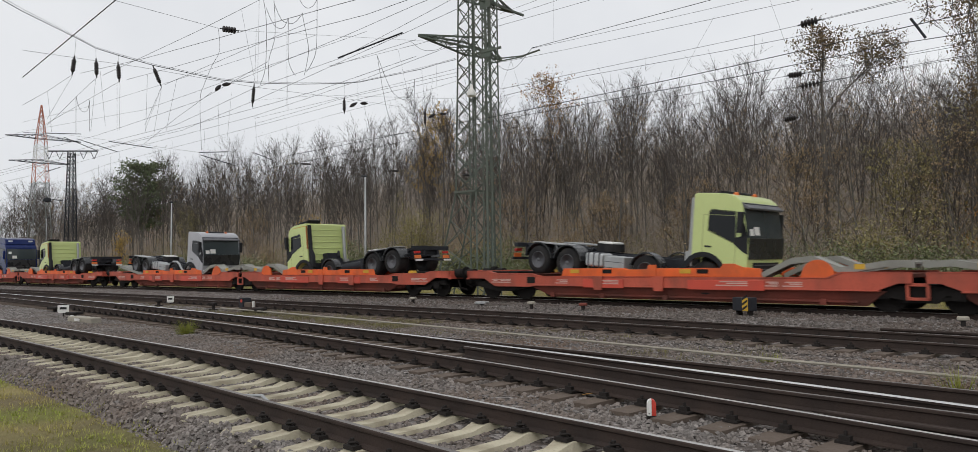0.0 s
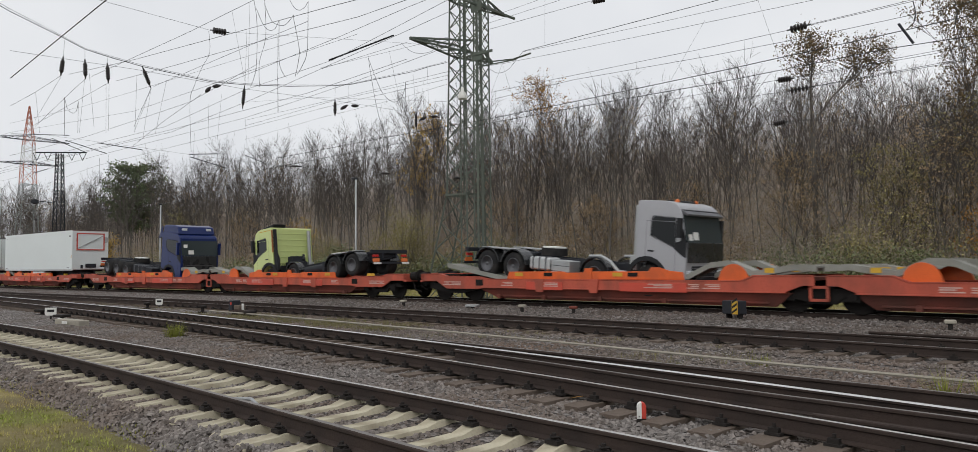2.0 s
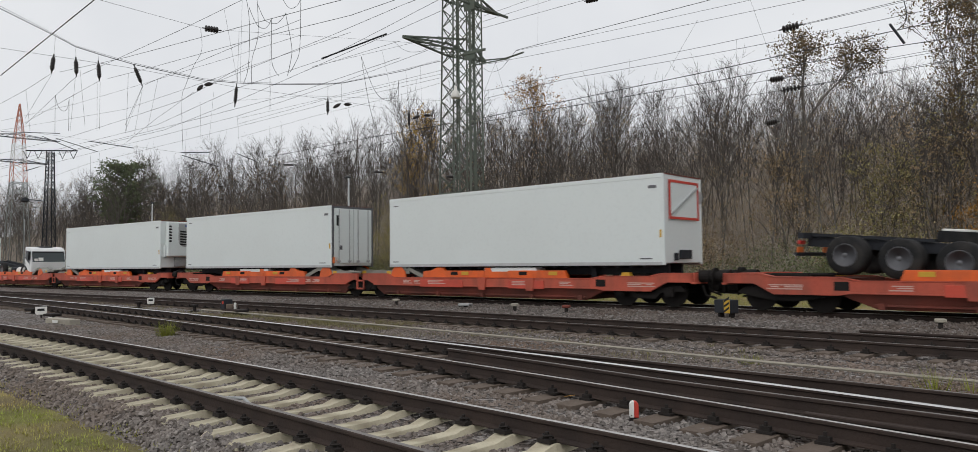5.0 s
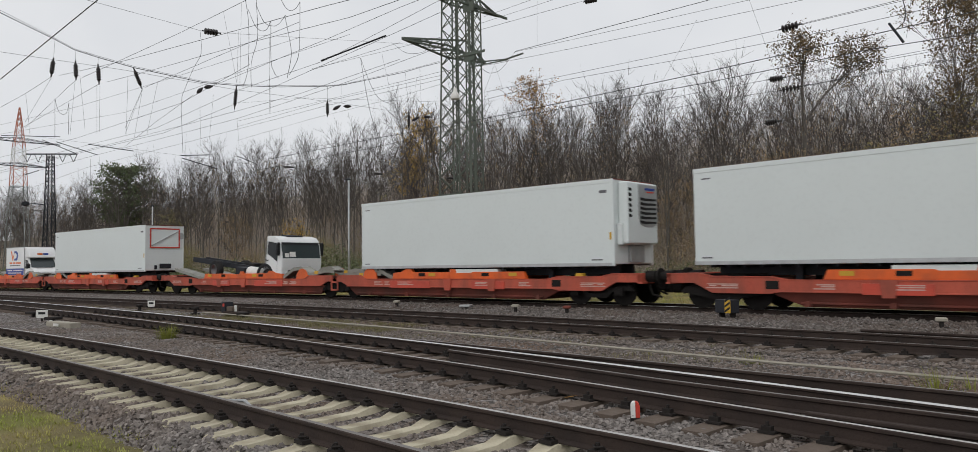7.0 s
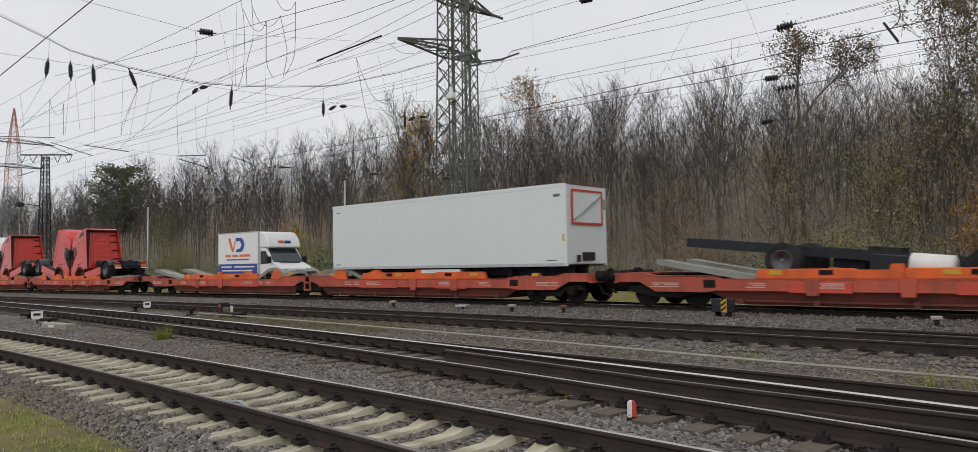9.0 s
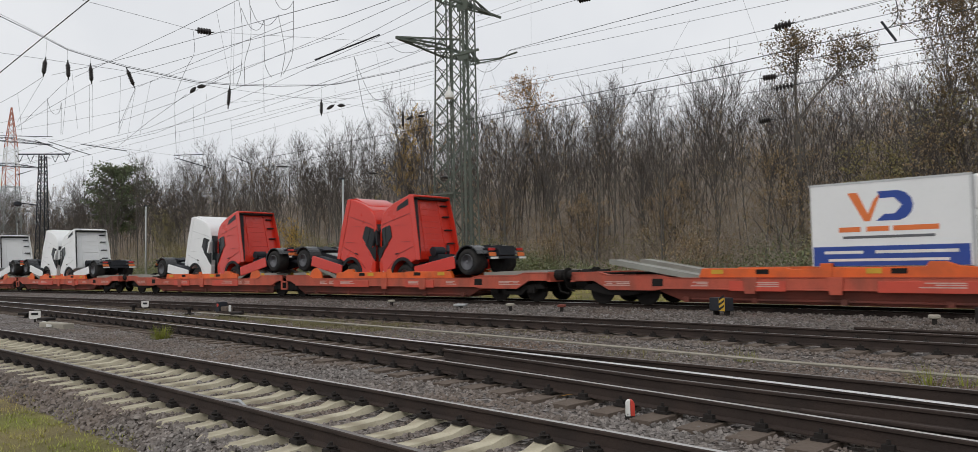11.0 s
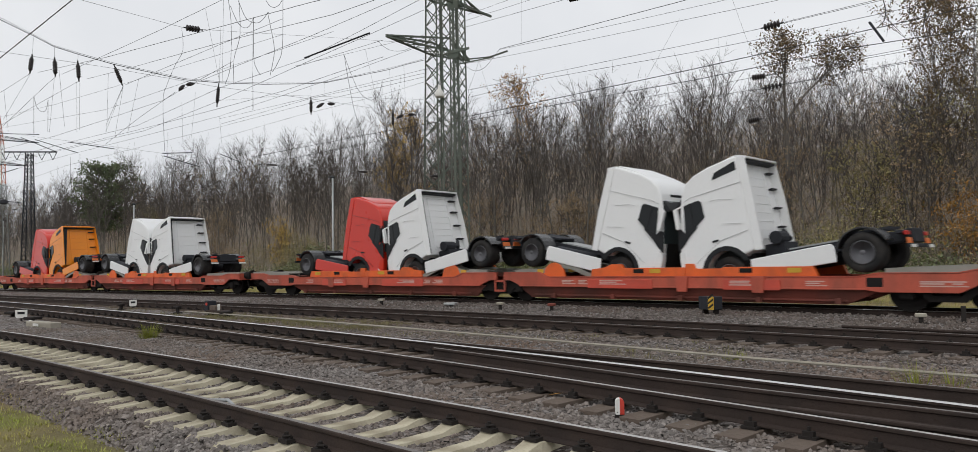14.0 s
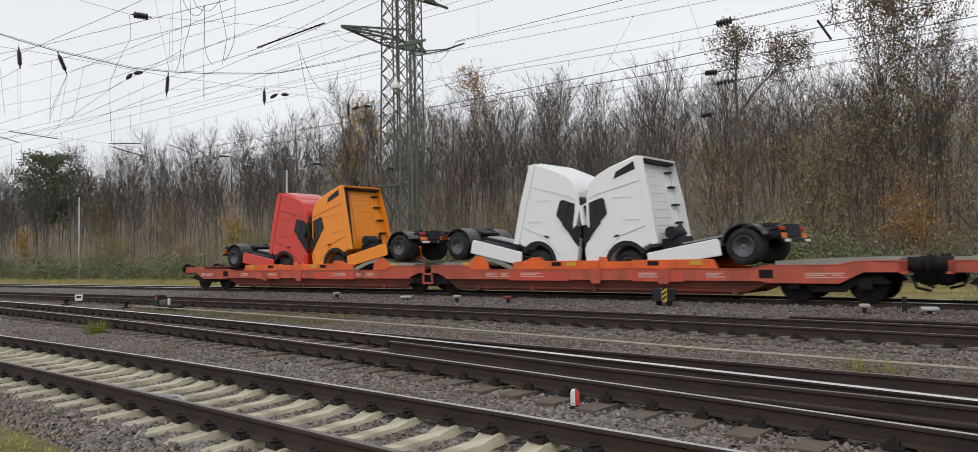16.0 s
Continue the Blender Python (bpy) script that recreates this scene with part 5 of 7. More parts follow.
    part("roof_emblem", Mesh().box(-0.07, -0.02, 0.02, 0.4, 2.33, 2.5), M["ink_blue"], t)
    part("grille", Mesh().box(0.98, 1.06, -0.5, 0.5, 0.6, 0.85), M["plastic"], cab)
    part("wiper_cowl", Mesh().box(0.25, 0.5, -0.6, 0.6, 1.3, 1.33), M["plastic"], cab)
    part("underframe", Mesh().box(-4.7, 0.4, -0.5, 0.5, 0.45, 0.7), M["chassis"], t)
    part("box_trim", Mesh().box(-4.76, -0.84, -1.06, -1.0, 2.96, 3.02).box(-4.76, -0.84, 1.0, 1.06, 2.96, 3.02).box(-0.9, -0.84, -1.06, -1.0, 0.75, 3.0), M["alu"], t)
    return t


def set_down(v_front, z_front, v_rear, z_rear, base, to_coupling):
    """The pose of a vehicle on its platform, from the ground contact of its front axle and of a rear axle base metres behind."""
    tilt = math.degrees(math.atan2(z_front - z_rear, abs(v_front - v_rear)))
    return pose(v_front, 0, z_front, 0, 0, 0 if to_coupling else 180) @ pose(0, 0, 0, 0, -tilt, 0)


wagon = build_platform()
wagons = {0: wagon}
for k in range(1, 18):
    wagons[k] = copy_thing(wagon, Matrix.Identity(4))
for k, w in wagons.items():
    rides(w, k)

RIGID = set_down(6.15, 0.33, 12.9, 0.98, 6.75, False)
TALL_A = set_down(5.2, 0.5, 1.4, 1.27, 3.8, True)
TALL_B = set_down(8.85, 0.42, 12.65, 1.0, 3.8, False)

lime = build_rigid("lime", "pale lime green four-axle truck chassis with a day cab")
rides(lime, 1, RIGID)
for k in (0, 2, 4):
    rides(copy_thing(lime, Matrix.Identity(4)), k, RIGID)
rides(build_rigid("silver", "silver grey four-axle truck chassis with a day cab", wheels=(-2.1, -5.85, -7.23), white_gear=True), 3, set_down(5.65, 0.33, 12.85, 0.97, 7.2, False))
rides(build_rigid("navy", "dark blue truck chassis with a high-roofed sleeper cab", True, 3.3, (-5.7, -7.05, -8.4)), 5, set_down(4.75, 0.33, 12.9, 1.02, 8.4, False))
rides(build_rigid("white", "white truck cab on a long bare dark chassis", False, 2.8, (-5.25,), True, True, 0.0), 9, set_down(5.8, 0.35, 11.05, 0.87, 5.25, False))
TRAILER = Matrix.Translation((2.1, 0, 1.33))
BACK = pose(15.6, 0, 1.33, 0, 0, 180)
rides(build_trailer("white refrigerated semi-trailer with a red-bordered nose panel", "frame"), 6, TRAILER)
rides(build_trailer("white semi-trailer with double rear doors", "doors"), 7, BACK)
rides(build_trailer("white refrigerated semi-trailer with a cooling unit", "unit"), 8, TRAILER)
rides(build_trailer("white semi-trailer with a red-bordered nose panel and grey stay", "frame"), 10, TRAILER)
rides(build_van(), 11, set_down(3.6, 0.42, 7.2, 0.42, 3.6, False))
tall = {c: build_tractor(c, f"{w} high-roofed tractor unit leaning on the wagon ramps", c != "white") for c, w in (("white", "white"), ("red", "bright red"), ("orange", "orange"))}
used = set()
MID_A, MID_B = set_down(4.58, 0.5, 0.78, 1.27, 3.8, True), set_down(8.6, 0.43, 12.4, 0.99, 3.8, False)
FAR_B = set_down(9.2, 0.42, 13.0, 1.0, 3.8, False)
NEAR_A, NEAR_B = set_down(4.65, 0.5, 0.85, 1.27, 3.8, True), set_down(8.3, 0.45, 12.1, 0.97, 3.8, False)
for k, a, b in ((12, "red", "red"), (13, "red", "white"), (14, "white", "white"), (15, "white", "red"), (16, "white", "white"), (17, "orange", "red")):
    for c, m in ((a, {13: MID_A, 15: NEAR_A}.get(k, TALL_A)), (b, {13: MID_B, 14: FAR_B, 15: NEAR_B}.get(k, TALL_B))):
        ob = copy_thing(tall[c], Matrix.Identity(4)) if c in used else tall[c]
        used.add(c)
        rides(ob, k, m)

# bent bridge plates at the articulations, sloping plates at the coupling ends
bridge = build_ramp("bridge_ramp", [(0.75, 1.12), (1.5, 1.17), (1.95, 1.12), (2.7, 1.36), (3.3, 1.3), (4.25, 0.95)], "grey steel bridging plates bent into humps")
rides(bridge, 6)
tall_bridge = build_ramp("bridge_ramp", [(0.15, 1.3), (0.8, 1.34), (1.5, 1.22), (2.0, 1.16), (2.75, 1.48), (3.35, 1.42), (4.35, 0.95)], "grey steel bridging plates standing high over the articulation")
rides(tall_bridge, 0)
for k in (1, 2, 3, 4, 5, 9, 11):
    rides(copy_thing(tall_bridge, Matrix.Identity(4)), k)
for k in (7, 8, 10, 12, 13, 14, 15, 16, 17):
    rides(copy_thing(bridge, Matrix.Identity(4)), k)
slope = build_ramp("loading_ramp", [(11.7, 0.95), (13.2, 1.2), (15.0, 1.5)], "long grey steel loading plates tilted up", 0.7)
rides(slope, 3)
for k in (9, 11):
    rides(copy_thing(slope, Matrix.Identity(4)), k)
flat = build_ramp("loading_ramp", [(13.4, 1.08), (14.8, 1.13), (16.5, 1.15)], "dark grey steel loading plates lying on the end deck", 0.6)
rides(flat, 14)
for k in (12, 13, 15, 16):
    rides(copy_thing(flat, Matrix.Identity(4)), k)


def motions():
    times = [i * 0.5 for i in range(33)]
    for ob, k, local in MOVERS:
        walk(ob, [(t, platform_pose(k, t) @ local) for t in times])

# ---- the wood ----


def ribbon(g, a, b, w, r):
    """A thin flat twig."""
    way = (b - a)
    side = way.cross(Vector((r.uniform(-1, 1), r.uniform(-1, 1), r.uniform(-1, 1))))
    if side.length < 1e-5:
        return
    side = side.normalized() * w
    n = len(g.v)
    g.v.extend([tuple(a - side), tuple(a + side), tuple(b + side * 0.4), tuple(b - side * 0.4)])
    g.f.append((n, n + 1, n + 2, n + 3))
    g.k.append(0)


def leafy(g, p, r, count, spread, size):
    for _ in range(count):
        c = p + Vector((r.gauss(0, spread), r.gauss(0, spread), r.gauss(0, spread * 0.8)))
        u = Vector((r.uniform(-1, 1), r.uniform(-1, 1), r.uniform(-1, 1))).normalized()
        w = u.cross(Vector((r.uniform(-1, 1), r.uniform(-1, 1), r.uniform(-1, 1)))).normalized()
        k = size * r.uniform(0.6, 1.3)
        n = len(g.v)
        g.v.extend([tuple(c - u * k), tuple(c + w * k * 0.6), tuple(c + u * k), tuple(c - w * k * 0.6)])
        g.f.append((n, n + 1, n + 2, n + 3))
        g.k.append(0)


def bent(a, way, length, r, n, wobble, rise=0.0):
    pts = [a]
    way = way.normalized()
    for i in range(n):
        way = (way + Vector((r.uniform(-1, 1), r.uniform(-1, 1), r.uniform(-1, 1))) * wobble + Vector((0, 0, rise))).normalized()
        pts.append(pts[-1] + way * (length / n))
    return pts


def build_tree(label, high, seed, spread=0.3, limbs=14, first=0.4, leaf=None, leaves=0, leaf_size=0.09, trunk_r=0.11, stems=1, twigs=7, leaf_low=0.0, rise=1.5, each=5):
    """A tree: a tapered trunk with limbs, a crown of branches and twigs, and leaves where it still has them."""
    r = random.Random(seed)
    t = thing("tree", label, "tree", "trees of the wood")
    wood, crown, foliage = Mesh(), Mesh(), Mesh()
    for stem in range(stems):
        lean = Vector((r.uniform(-0.04, 0.04), r.uniform(-0.04, 0.04), 1)) if stems == 1 else Vector((r.uniform(-0.22, 0.22), r.uniform(-0.22, 0.22), 1))
        h = high * (1 if stem == 0 else r.uniform(0.8, 0.97))
        tr = bent(Vector((r.uniform(-0.3, 0.3) * (stem > 0), r.uniform(-0.3, 0.3) * (stem > 0), -0.3)), lean, h * 0.93, r, 8, 0.05, 0.04)
        wood.tube(tr, [trunk_r * (1 - 0.87 * (i / 8) ** 0.8) for i in range(9)], 6)
        for i in range(limbs):
            k = first + (0.97 - first) * (i + r.random() * 0.7) / limbs
            x = min(k * 8, 7.99)
            a = tr[int(x)].lerp(tr[int(x) + 1], x - int(x))
            ang = i * 2.4 + r.uniform(-0.5, 0.5)
            way = Vector((math.cos(ang), math.sin(ang), rise * r.uniform(0.7, 1.4)))
            ln = min(high * spread * r.uniform(0.75, 1.15), (h * 0.97 - a.z) * 0.85 + 0.3)
            lb = bent(a, way, ln, r, 4, 0.13, 0.1)
            r0 = max(0.014, trunk_r * (1 - 0.87 * k) * 0.5)
            wood.tube(lb, [r0, r0 * 0.75, r0 * 0.55, r0 * 0.38, r0 * 0.2], 3, caps=False)
            for n in range(6):
                y = 0.7 + 3.25 * (n + r.random()) / 6
                b = lb[int(y)].lerp(lb[int(y) + 1], y - int(y))
                along = (lb[int(y) + 1] - lb[int(y)]).normalized()
                w2 = along + Vector((r.uniform(-1, 1), r.uniform(-1, 1), r.uniform(-0.35, 0.75))) * 0.75
                br = bent(b, w2, ln * r.uniform(0.22, 0.42) + 0.3, r, 2, 0.2, 0.1)
                for j in range(2):
                    ribbon(crown, br[j], br[j + 1], (0.016, 0.012)[j], r)
                for _ in range(twigs):
                    z = r.uniform(0.2, 1.99)
                    c = br[int(z)].lerp(br[int(z) + 1], z - int(z))
                    e = c + (w2.normalized() * 0.8 + Vector((r.uniform(-1, 1), r.uniform(-1, 1), r.uniform(-0.3, 1.0))) * 0.8) * r.uniform(0.25, 0.75)
                    ribbon(crown, c, e, 0.009, r)
                    if leaf and k > leaf_low and r.random() < leaves:
                        leafy(foliage, e, r, each, 0.17, leaf_size)
    part("trunk", wood, M["bark"], t)
    part("crown", crown, M["twig"], t)
    if leaf:
        part("foliage", foliage, M[leaf], t)
    return t


def build_oak():
    """A slender trunk that forks, each arm with a round crown of dry leaves at its top."""
    r = random.Random(151)
    t = thing("tree", "slender forked oak with round crowns of dry tan leaves", "tree", "trees of the wood")
    wood, crown, foliage = Mesh(), Mesh(), Mesh()
    fork = Vector((0.05, 0, 9.3))
    wood.tube([Vector((0, 0, -0.3)), Vector((0.06, 0, 4)), fork], [0.17, 0.14, 0.12], 7)
    for arm, rad, centre, reach in (((fork, Vector((-0.05, 0.1, 11.5)), Vector((0.1, 0.1, 13.0)), Vector((0.2, 0, 14.9))), 0.095, Vector((0.15, 0.05, 13.5)), (2.0, 2.0, 1.7)),
                                    ((fork, Vector((0.75, 0.95, 10.9)), Vector((1.6, 2.0, 12.2)), Vector((2.3, 2.9, 13.9))), 0.075, Vector((2.1, 2.7, 13.2)), (1.6, 1.6, 1.5))):
        wood.tube(list(arm), [rad, rad * 0.8, rad * 0.55, rad * 0.15], 6)
        for _ in range(26):
            u = r.uniform(1.1, 2.95)
            a = arm[int(u)].lerp(arm[int(u) + 1], u - int(u))
            v = Vector((r.gauss(0, 1), r.gauss(0, 1), r.gauss(0.2, 0.9))).normalized() * r.uniform(0.55, 1.05)
            e = centre + Vector((v.x * reach[0], v.y * reach[1], v.z * reach[2]))
            mid = a.lerp(e, 0.55) + Vector((r.uniform(-0.2, 0.2), r.uniform(-0.2, 0.2), -0.15))
            wood.tube([a, mid, e], [0.028, 0.018, 0.007], 3, caps=False)
            for _ in range(9):
                b = mid.lerp(e, r.random())
                c = b + Vector((r.gauss(0, 0.3), r.gauss(0, 0.3), r.gauss(0.08, 0.28)))
                ribbon(crown, b, c, 0.01, r)
                if r.random() < 0.8:
                    leafy(foliage, c, r, 12, 0.19, 0.066)
    part("trunk", wood, M["bark"], t)
    part("crown", crown, M["twig"], t)
    part("foliage", foliage, M["leaf_oak"], t)
    return t


def build_pine(label, high, seed):
    r = random.Random(seed)
    t = thing("pine_tree", label, "pine tree", "trees of the wood")
    wood, needles = Mesh(), Mesh()
    tr = bent(Vector((0, 0, -0.3)), Vector((0, 0, 1)), high, r, 8, 0.04, 0.05)
    wood.tube(tr, [0.24 * (1 - 0.85 * i / 8) for i in range(9)], 6)
    for i in range(34):
        k = 0.42 + 0.56 * i / 34
        x = min(k * 8, 7.99)
        a = tr[int(x)].lerp(tr[int(x) + 1], x - int(x))
        ang = i * 2.4 + r.uniform(-0.5, 0.5)
        lb = bent(a, Vector((math.cos(ang), math.sin(ang), 0.35)), high * 0.24 * math.sin(math.pi * (0.12 + 0.8 * (k - 0.42) / 0.56)) * r.uniform(0.6, 1.3) + 0.7, r, 4, 0.2, 0.08)
        wood.tube(lb, [0.05, 0.04, 0.03, 0.02, 0.01], 4, caps=False)
        for j in range(1, 5):
            for _ in range(4):
                c = lb[j] + Vector((r.uniform(-0.6, 0.6), r.uniform(-0.6, 0.6), r.uniform(-0.1, 0.4)))
                for _ in range(16):
                    q = c + Vector((r.gauss(0, 0.36), r.gauss(0, 0.36), r.gauss(0, 0.22)))
                    leafy(needles, q, r, 1, 0.05, 0.17)
    part("trunk", wood, M["bark"], t)
    part("foliage", needles, M["needle"], t)
    return t


def build_bush(label, wide, high, seed, leaf, full=1.0):
    """A shrub of many stems from one stool, leaves thick in its dome."""
    r = random.Random(seed)
    t = thing("shrub", label, "shrub", "shrubs of the wood's edge")
    wood, crown, foliage = Mesh(), Mesh(), Mesh()
    for _ in range(34):
        ang, k = r.random() * math.tau, r.random() ** 0.7
        tip = Vector((math.cos(ang) * wide * k, math.sin(ang) * wide * k, high * (1 - 0.55 * k * k) * r.uniform(0.7, 1.05)))
        base = Vector((r.uniform(-0.3, 0.3), r.uniform(-0.3, 0.3), -0.15))
        mid = base.lerp(tip, 0.5) + Vector((0, 0, high * 0.08))
        wood.tube([base, mid, tip], [0.03, 0.02, 0.006], 3, caps=False)
        for _ in range(16):
            u = r.uniform(0.25, 1.0)
            b = base.lerp(mid, u * 2) if u < 0.5 else mid.lerp(tip, u * 2 - 1)
            e = b + Vector((r.gauss(0, 0.35), r.gauss(0, 0.35), r.gauss(0.2, 0.3)))
            ribbon(crown, b, e, 0.008, r)
            if r.random() < full:
                leafy(foliage, e, r, 13, 0.24, 0.065)
    part("stem", wood, M["bark"], t)
    part("twig_work", crown, M["brush"], t)
    part("foliage", foliage, M[leaf], t)
    return t


BARE = "bare grey-brown tree with fine twigs in late autumn"
kinds = [build_tree(BARE, 16.0, 31, 0.3, 14, 0.4), build_tree(BARE, 14.5, 32, 0.33, 14, 0.42), build_tree(BARE, 17.0, 33, 0.26, 15, 0.45, rise=1.9),
         build_tree(BARE, 14.5, 34, 0.3, 9, 0.35, stems=2, trunk_r=0.09), build_tree(BARE, 15.5, 35, 0.22, 14, 0.5, trunk_r=0.09, rise=2.0),
         build_tree("bare tree with a few brown leaves remaining", 15.0, 36, 0.3, 14, 0.35, "leaf_tan", 0.14, 0.07)]
SPOTS = []
rnd = random.Random(77)


def plant(ob, s, d, size=1.0, turn=None, first=False):
    m = Matrix.Translation(at(s, d, hill(s, d))) @ pose(0, 0, 0, 0, 0, rnd.uniform(0, 360) if turn is None else turn)
    if first:
        ob.matrix_basis = m @ Matrix.Diagonal((size, size, size, 1))
        return ob
    c = copy_thing(ob, m)
    c.scale = (size, size, size)
    return c


placed = set()
BEHIND = []
for row, (d, gap) in enumerate(((20.5, 3.0), (24, 2.1), (27.5, 1.8), (31.5, 1.9), (36, 2.6), (46, 4.6), (56, 5.5), (70, 7.0))):
    s = -18.0
    while s < 230:
        far = max(1.0, s / 105)
        q = rnd.randrange(len(kinds))
        ss_, dd_ = s + rnd.uniform(-1, 1), d + rnd.uniform(-2.2, 2.2)
        if row > 2:
            BEHIND.append((q, ss_, dd_, rnd.uniform(0.58, 0.84) * (1 - 0.2 * (row > 6)), rnd.uniform(0, math.tau)))
        elif q not in placed:
            placed.add(q)
            plant(kinds[q], ss_, dd_, 0.76, first=True)
        else:
            plant(kinds[q], ss_, dd_, rnd.uniform(0.63, 0.88) * (0.94 if row > 1 else 1) * (1.08 + 0.07 * min(1.0, max(0.0, (s - 48) / 8)) - 0.14 * min(1.0, max(0.0, (50 - s) / 20))))
        s += gap * rnd.uniform(0.7, 1.3) * far * (0.62 if 6 < s < 46 and row < 5 else 0.8 if 8 < s < 75 and row < 4 else 1.0)


def far_wood():
    """The rows behind the edge, too many to tell apart, as one wood."""
    shapes = []
    for k in kinds:
        vs, fs = [], []
        for c in k.children:
            if c.name.startswith("foliage"):
                continue
            base = sum(len(v) for v in vs)
            n = len(c.data.vertices)
            co = np.empty(n * 3)
            c.data.vertices.foreach_get("co", co)
            vs.append(co.reshape(-1, 3))
            fs += [tuple(base + i for i in p.vertices) for p in c.data.polygons]
        shapes.append((np.concatenate(vs), fs))
    g = Mesh()
    for q, s, d, size, turn in BEHIND:
        v, f = shapes[q]
        if d > 42:
            f = [face for i, face in enumerate(f) if len(face) != 4 or i % 5 < 3]
        c, n = math.cos(turn), math.sin(turn)
        p = at(s, d, hill(s, d))
        x, y = v[:, 0] * c - v[:, 1] * n, v[:, 0] * n + v[:, 1] * c
        b = len(g.v)
        g.v.extend(np.stack([x * size + p.x, y * size + p.y, v[:, 2] * size + p.z], 1).tolist())
        g.f.extend(tuple(b + i for i in face) for face in f)
    g.k = [0] * len(g.f)
    return tagged(part("far_wood", g, M["twig"]), "deep wood of bare grey-brown trees behind the edge", "wood", kind="stuff")


far_wood()

# trees that stand out
plant(build_oak(), 24.5, 21, turn=0, first=True)
tan = build_tree("tall oak with dull yellow-brown leaves", 16.0, 53, 0.3, 17, 0.35, "leaf_oak", 0.9, 0.07, 0.13, each=9)
plant(tan, 17.0, 23, first=True)
plant(tan, 15.5, 22, 0.9)
gold = build_tree("tree with golden autumn leaves", 15.0, 54, 0.2, 16, 0.42, "leaf_gold", 1.0, 0.09, each=8)
plant(gold, 61.0, 26, first=True)
bush = build_bush("broad bush with olive yellow leaves", 3.0, 7.2, 155, "leaf_olive")
plant(bush, 52.6, 16.4, first=True)
plant(bush, 66.5, 19.5, 0.75)
plant(bush, 88.0, 18.5, 0.7)
for s, d, wide, tall, leaf in ((49.5, 19.0, 2.2, 4.2, "leaf_tan"), (40.5, 20.0, 2.6, 5.0, "leaf_tan"), (30.0, 19.5, 2.2, 3.6, "leaf_tan"), (21.5, 19.0, 2.0, 4.0, "leaf_olive"), (76.0, 19.0, 2.4, 4.2, "leaf_tan"), (16.0, 19.5, 2.0, 5.5, "leaf_orange")):
    plant(build_bush("rounded shrub with thin brown leaves" if leaf == "leaf_tan" else "rounded shrub with yellowing leaves", wide, tall, int(s * 10), leaf, 0.4), s, d, first=True)
amber = build_tree("small tree with orange autumn leaves", 5.4, 56, 0.2, 14, 0.2, "leaf_gold", 0.5, 0.08, 0.07)
plant(amber, 70.0, 20, first=True)
plant(amber, 112, 20, 1.0)
RUST = "young tree with rusty brown leaves"
for s, d, tall, leaf, full in ((38.0, 20.5, 5.5, "leaf_tan", 0.5), (24.8, 19.6, 7.8, "leaf_tan", 0.4), (18.2, 20.5, 8.6, "leaf_tan", 0.3), (13.5, 19, 8.0, "leaf_tan", 0.4),
                               (32.5, 22, 6.0, "leaf_tan", 0.45), (46, 21.5, 6.2, "leaf_tan", 0.5), (16.6, 22, 9.5, "leaf_olive", 0.25), (20.6, 21, 7.2, "leaf_olive", 0.7),
                               (82, 21, 7.0, "leaf_tan", 0.5), (97, 22, 8.0, "leaf_olive", 0.5)):
    plant(build_tree(RUST if leaf != "leaf_olive" else "young tree with olive leaves", tall, int(s * 7), 0.4, 10, 0.15, leaf, full, 0.062, 0.07, 2, rise=1.2, each=7), s, d, first=True)
rust_tree = build_tree("dense twiggy tree with a patch of rust-brown leaves", 16.0, 57, 0.27, 20, 0.33, "leaf_orange", 0.3, 0.075, leaf_low=0.62, twigs=11, rise=1.8, each=8)
plant(rust_tree, 46.0, 27, first=True)
big = build_tree("large bare tree with a broad twiggy crown", 15.0, 58, 0.4, 19, 0.4, trunk_r=0.15, twigs=8)
plant(big, 40.0, 27, first=True)
plant(big, 31.5, 26, 0.97)
for s, d, size in ((49.5, 26, 0.92), (51.5, 27.5, 0.88), (53.5, 25.5, 0.9)):
    plant(kinds[0], s, d, size)
pine = build_pine("dark green pine with open tufted branches", 15.6, 59)
plant(pine, 115.0, 24, first=True)
for s, d, z in ((150, 40, 0.9), (170, 14, 0.8), (195, 10, 0.8), (185, 22, 0.85), (215, 6, 0.8), (160, 24, 0.8)):
    plant(kinds[3], s, d, z)


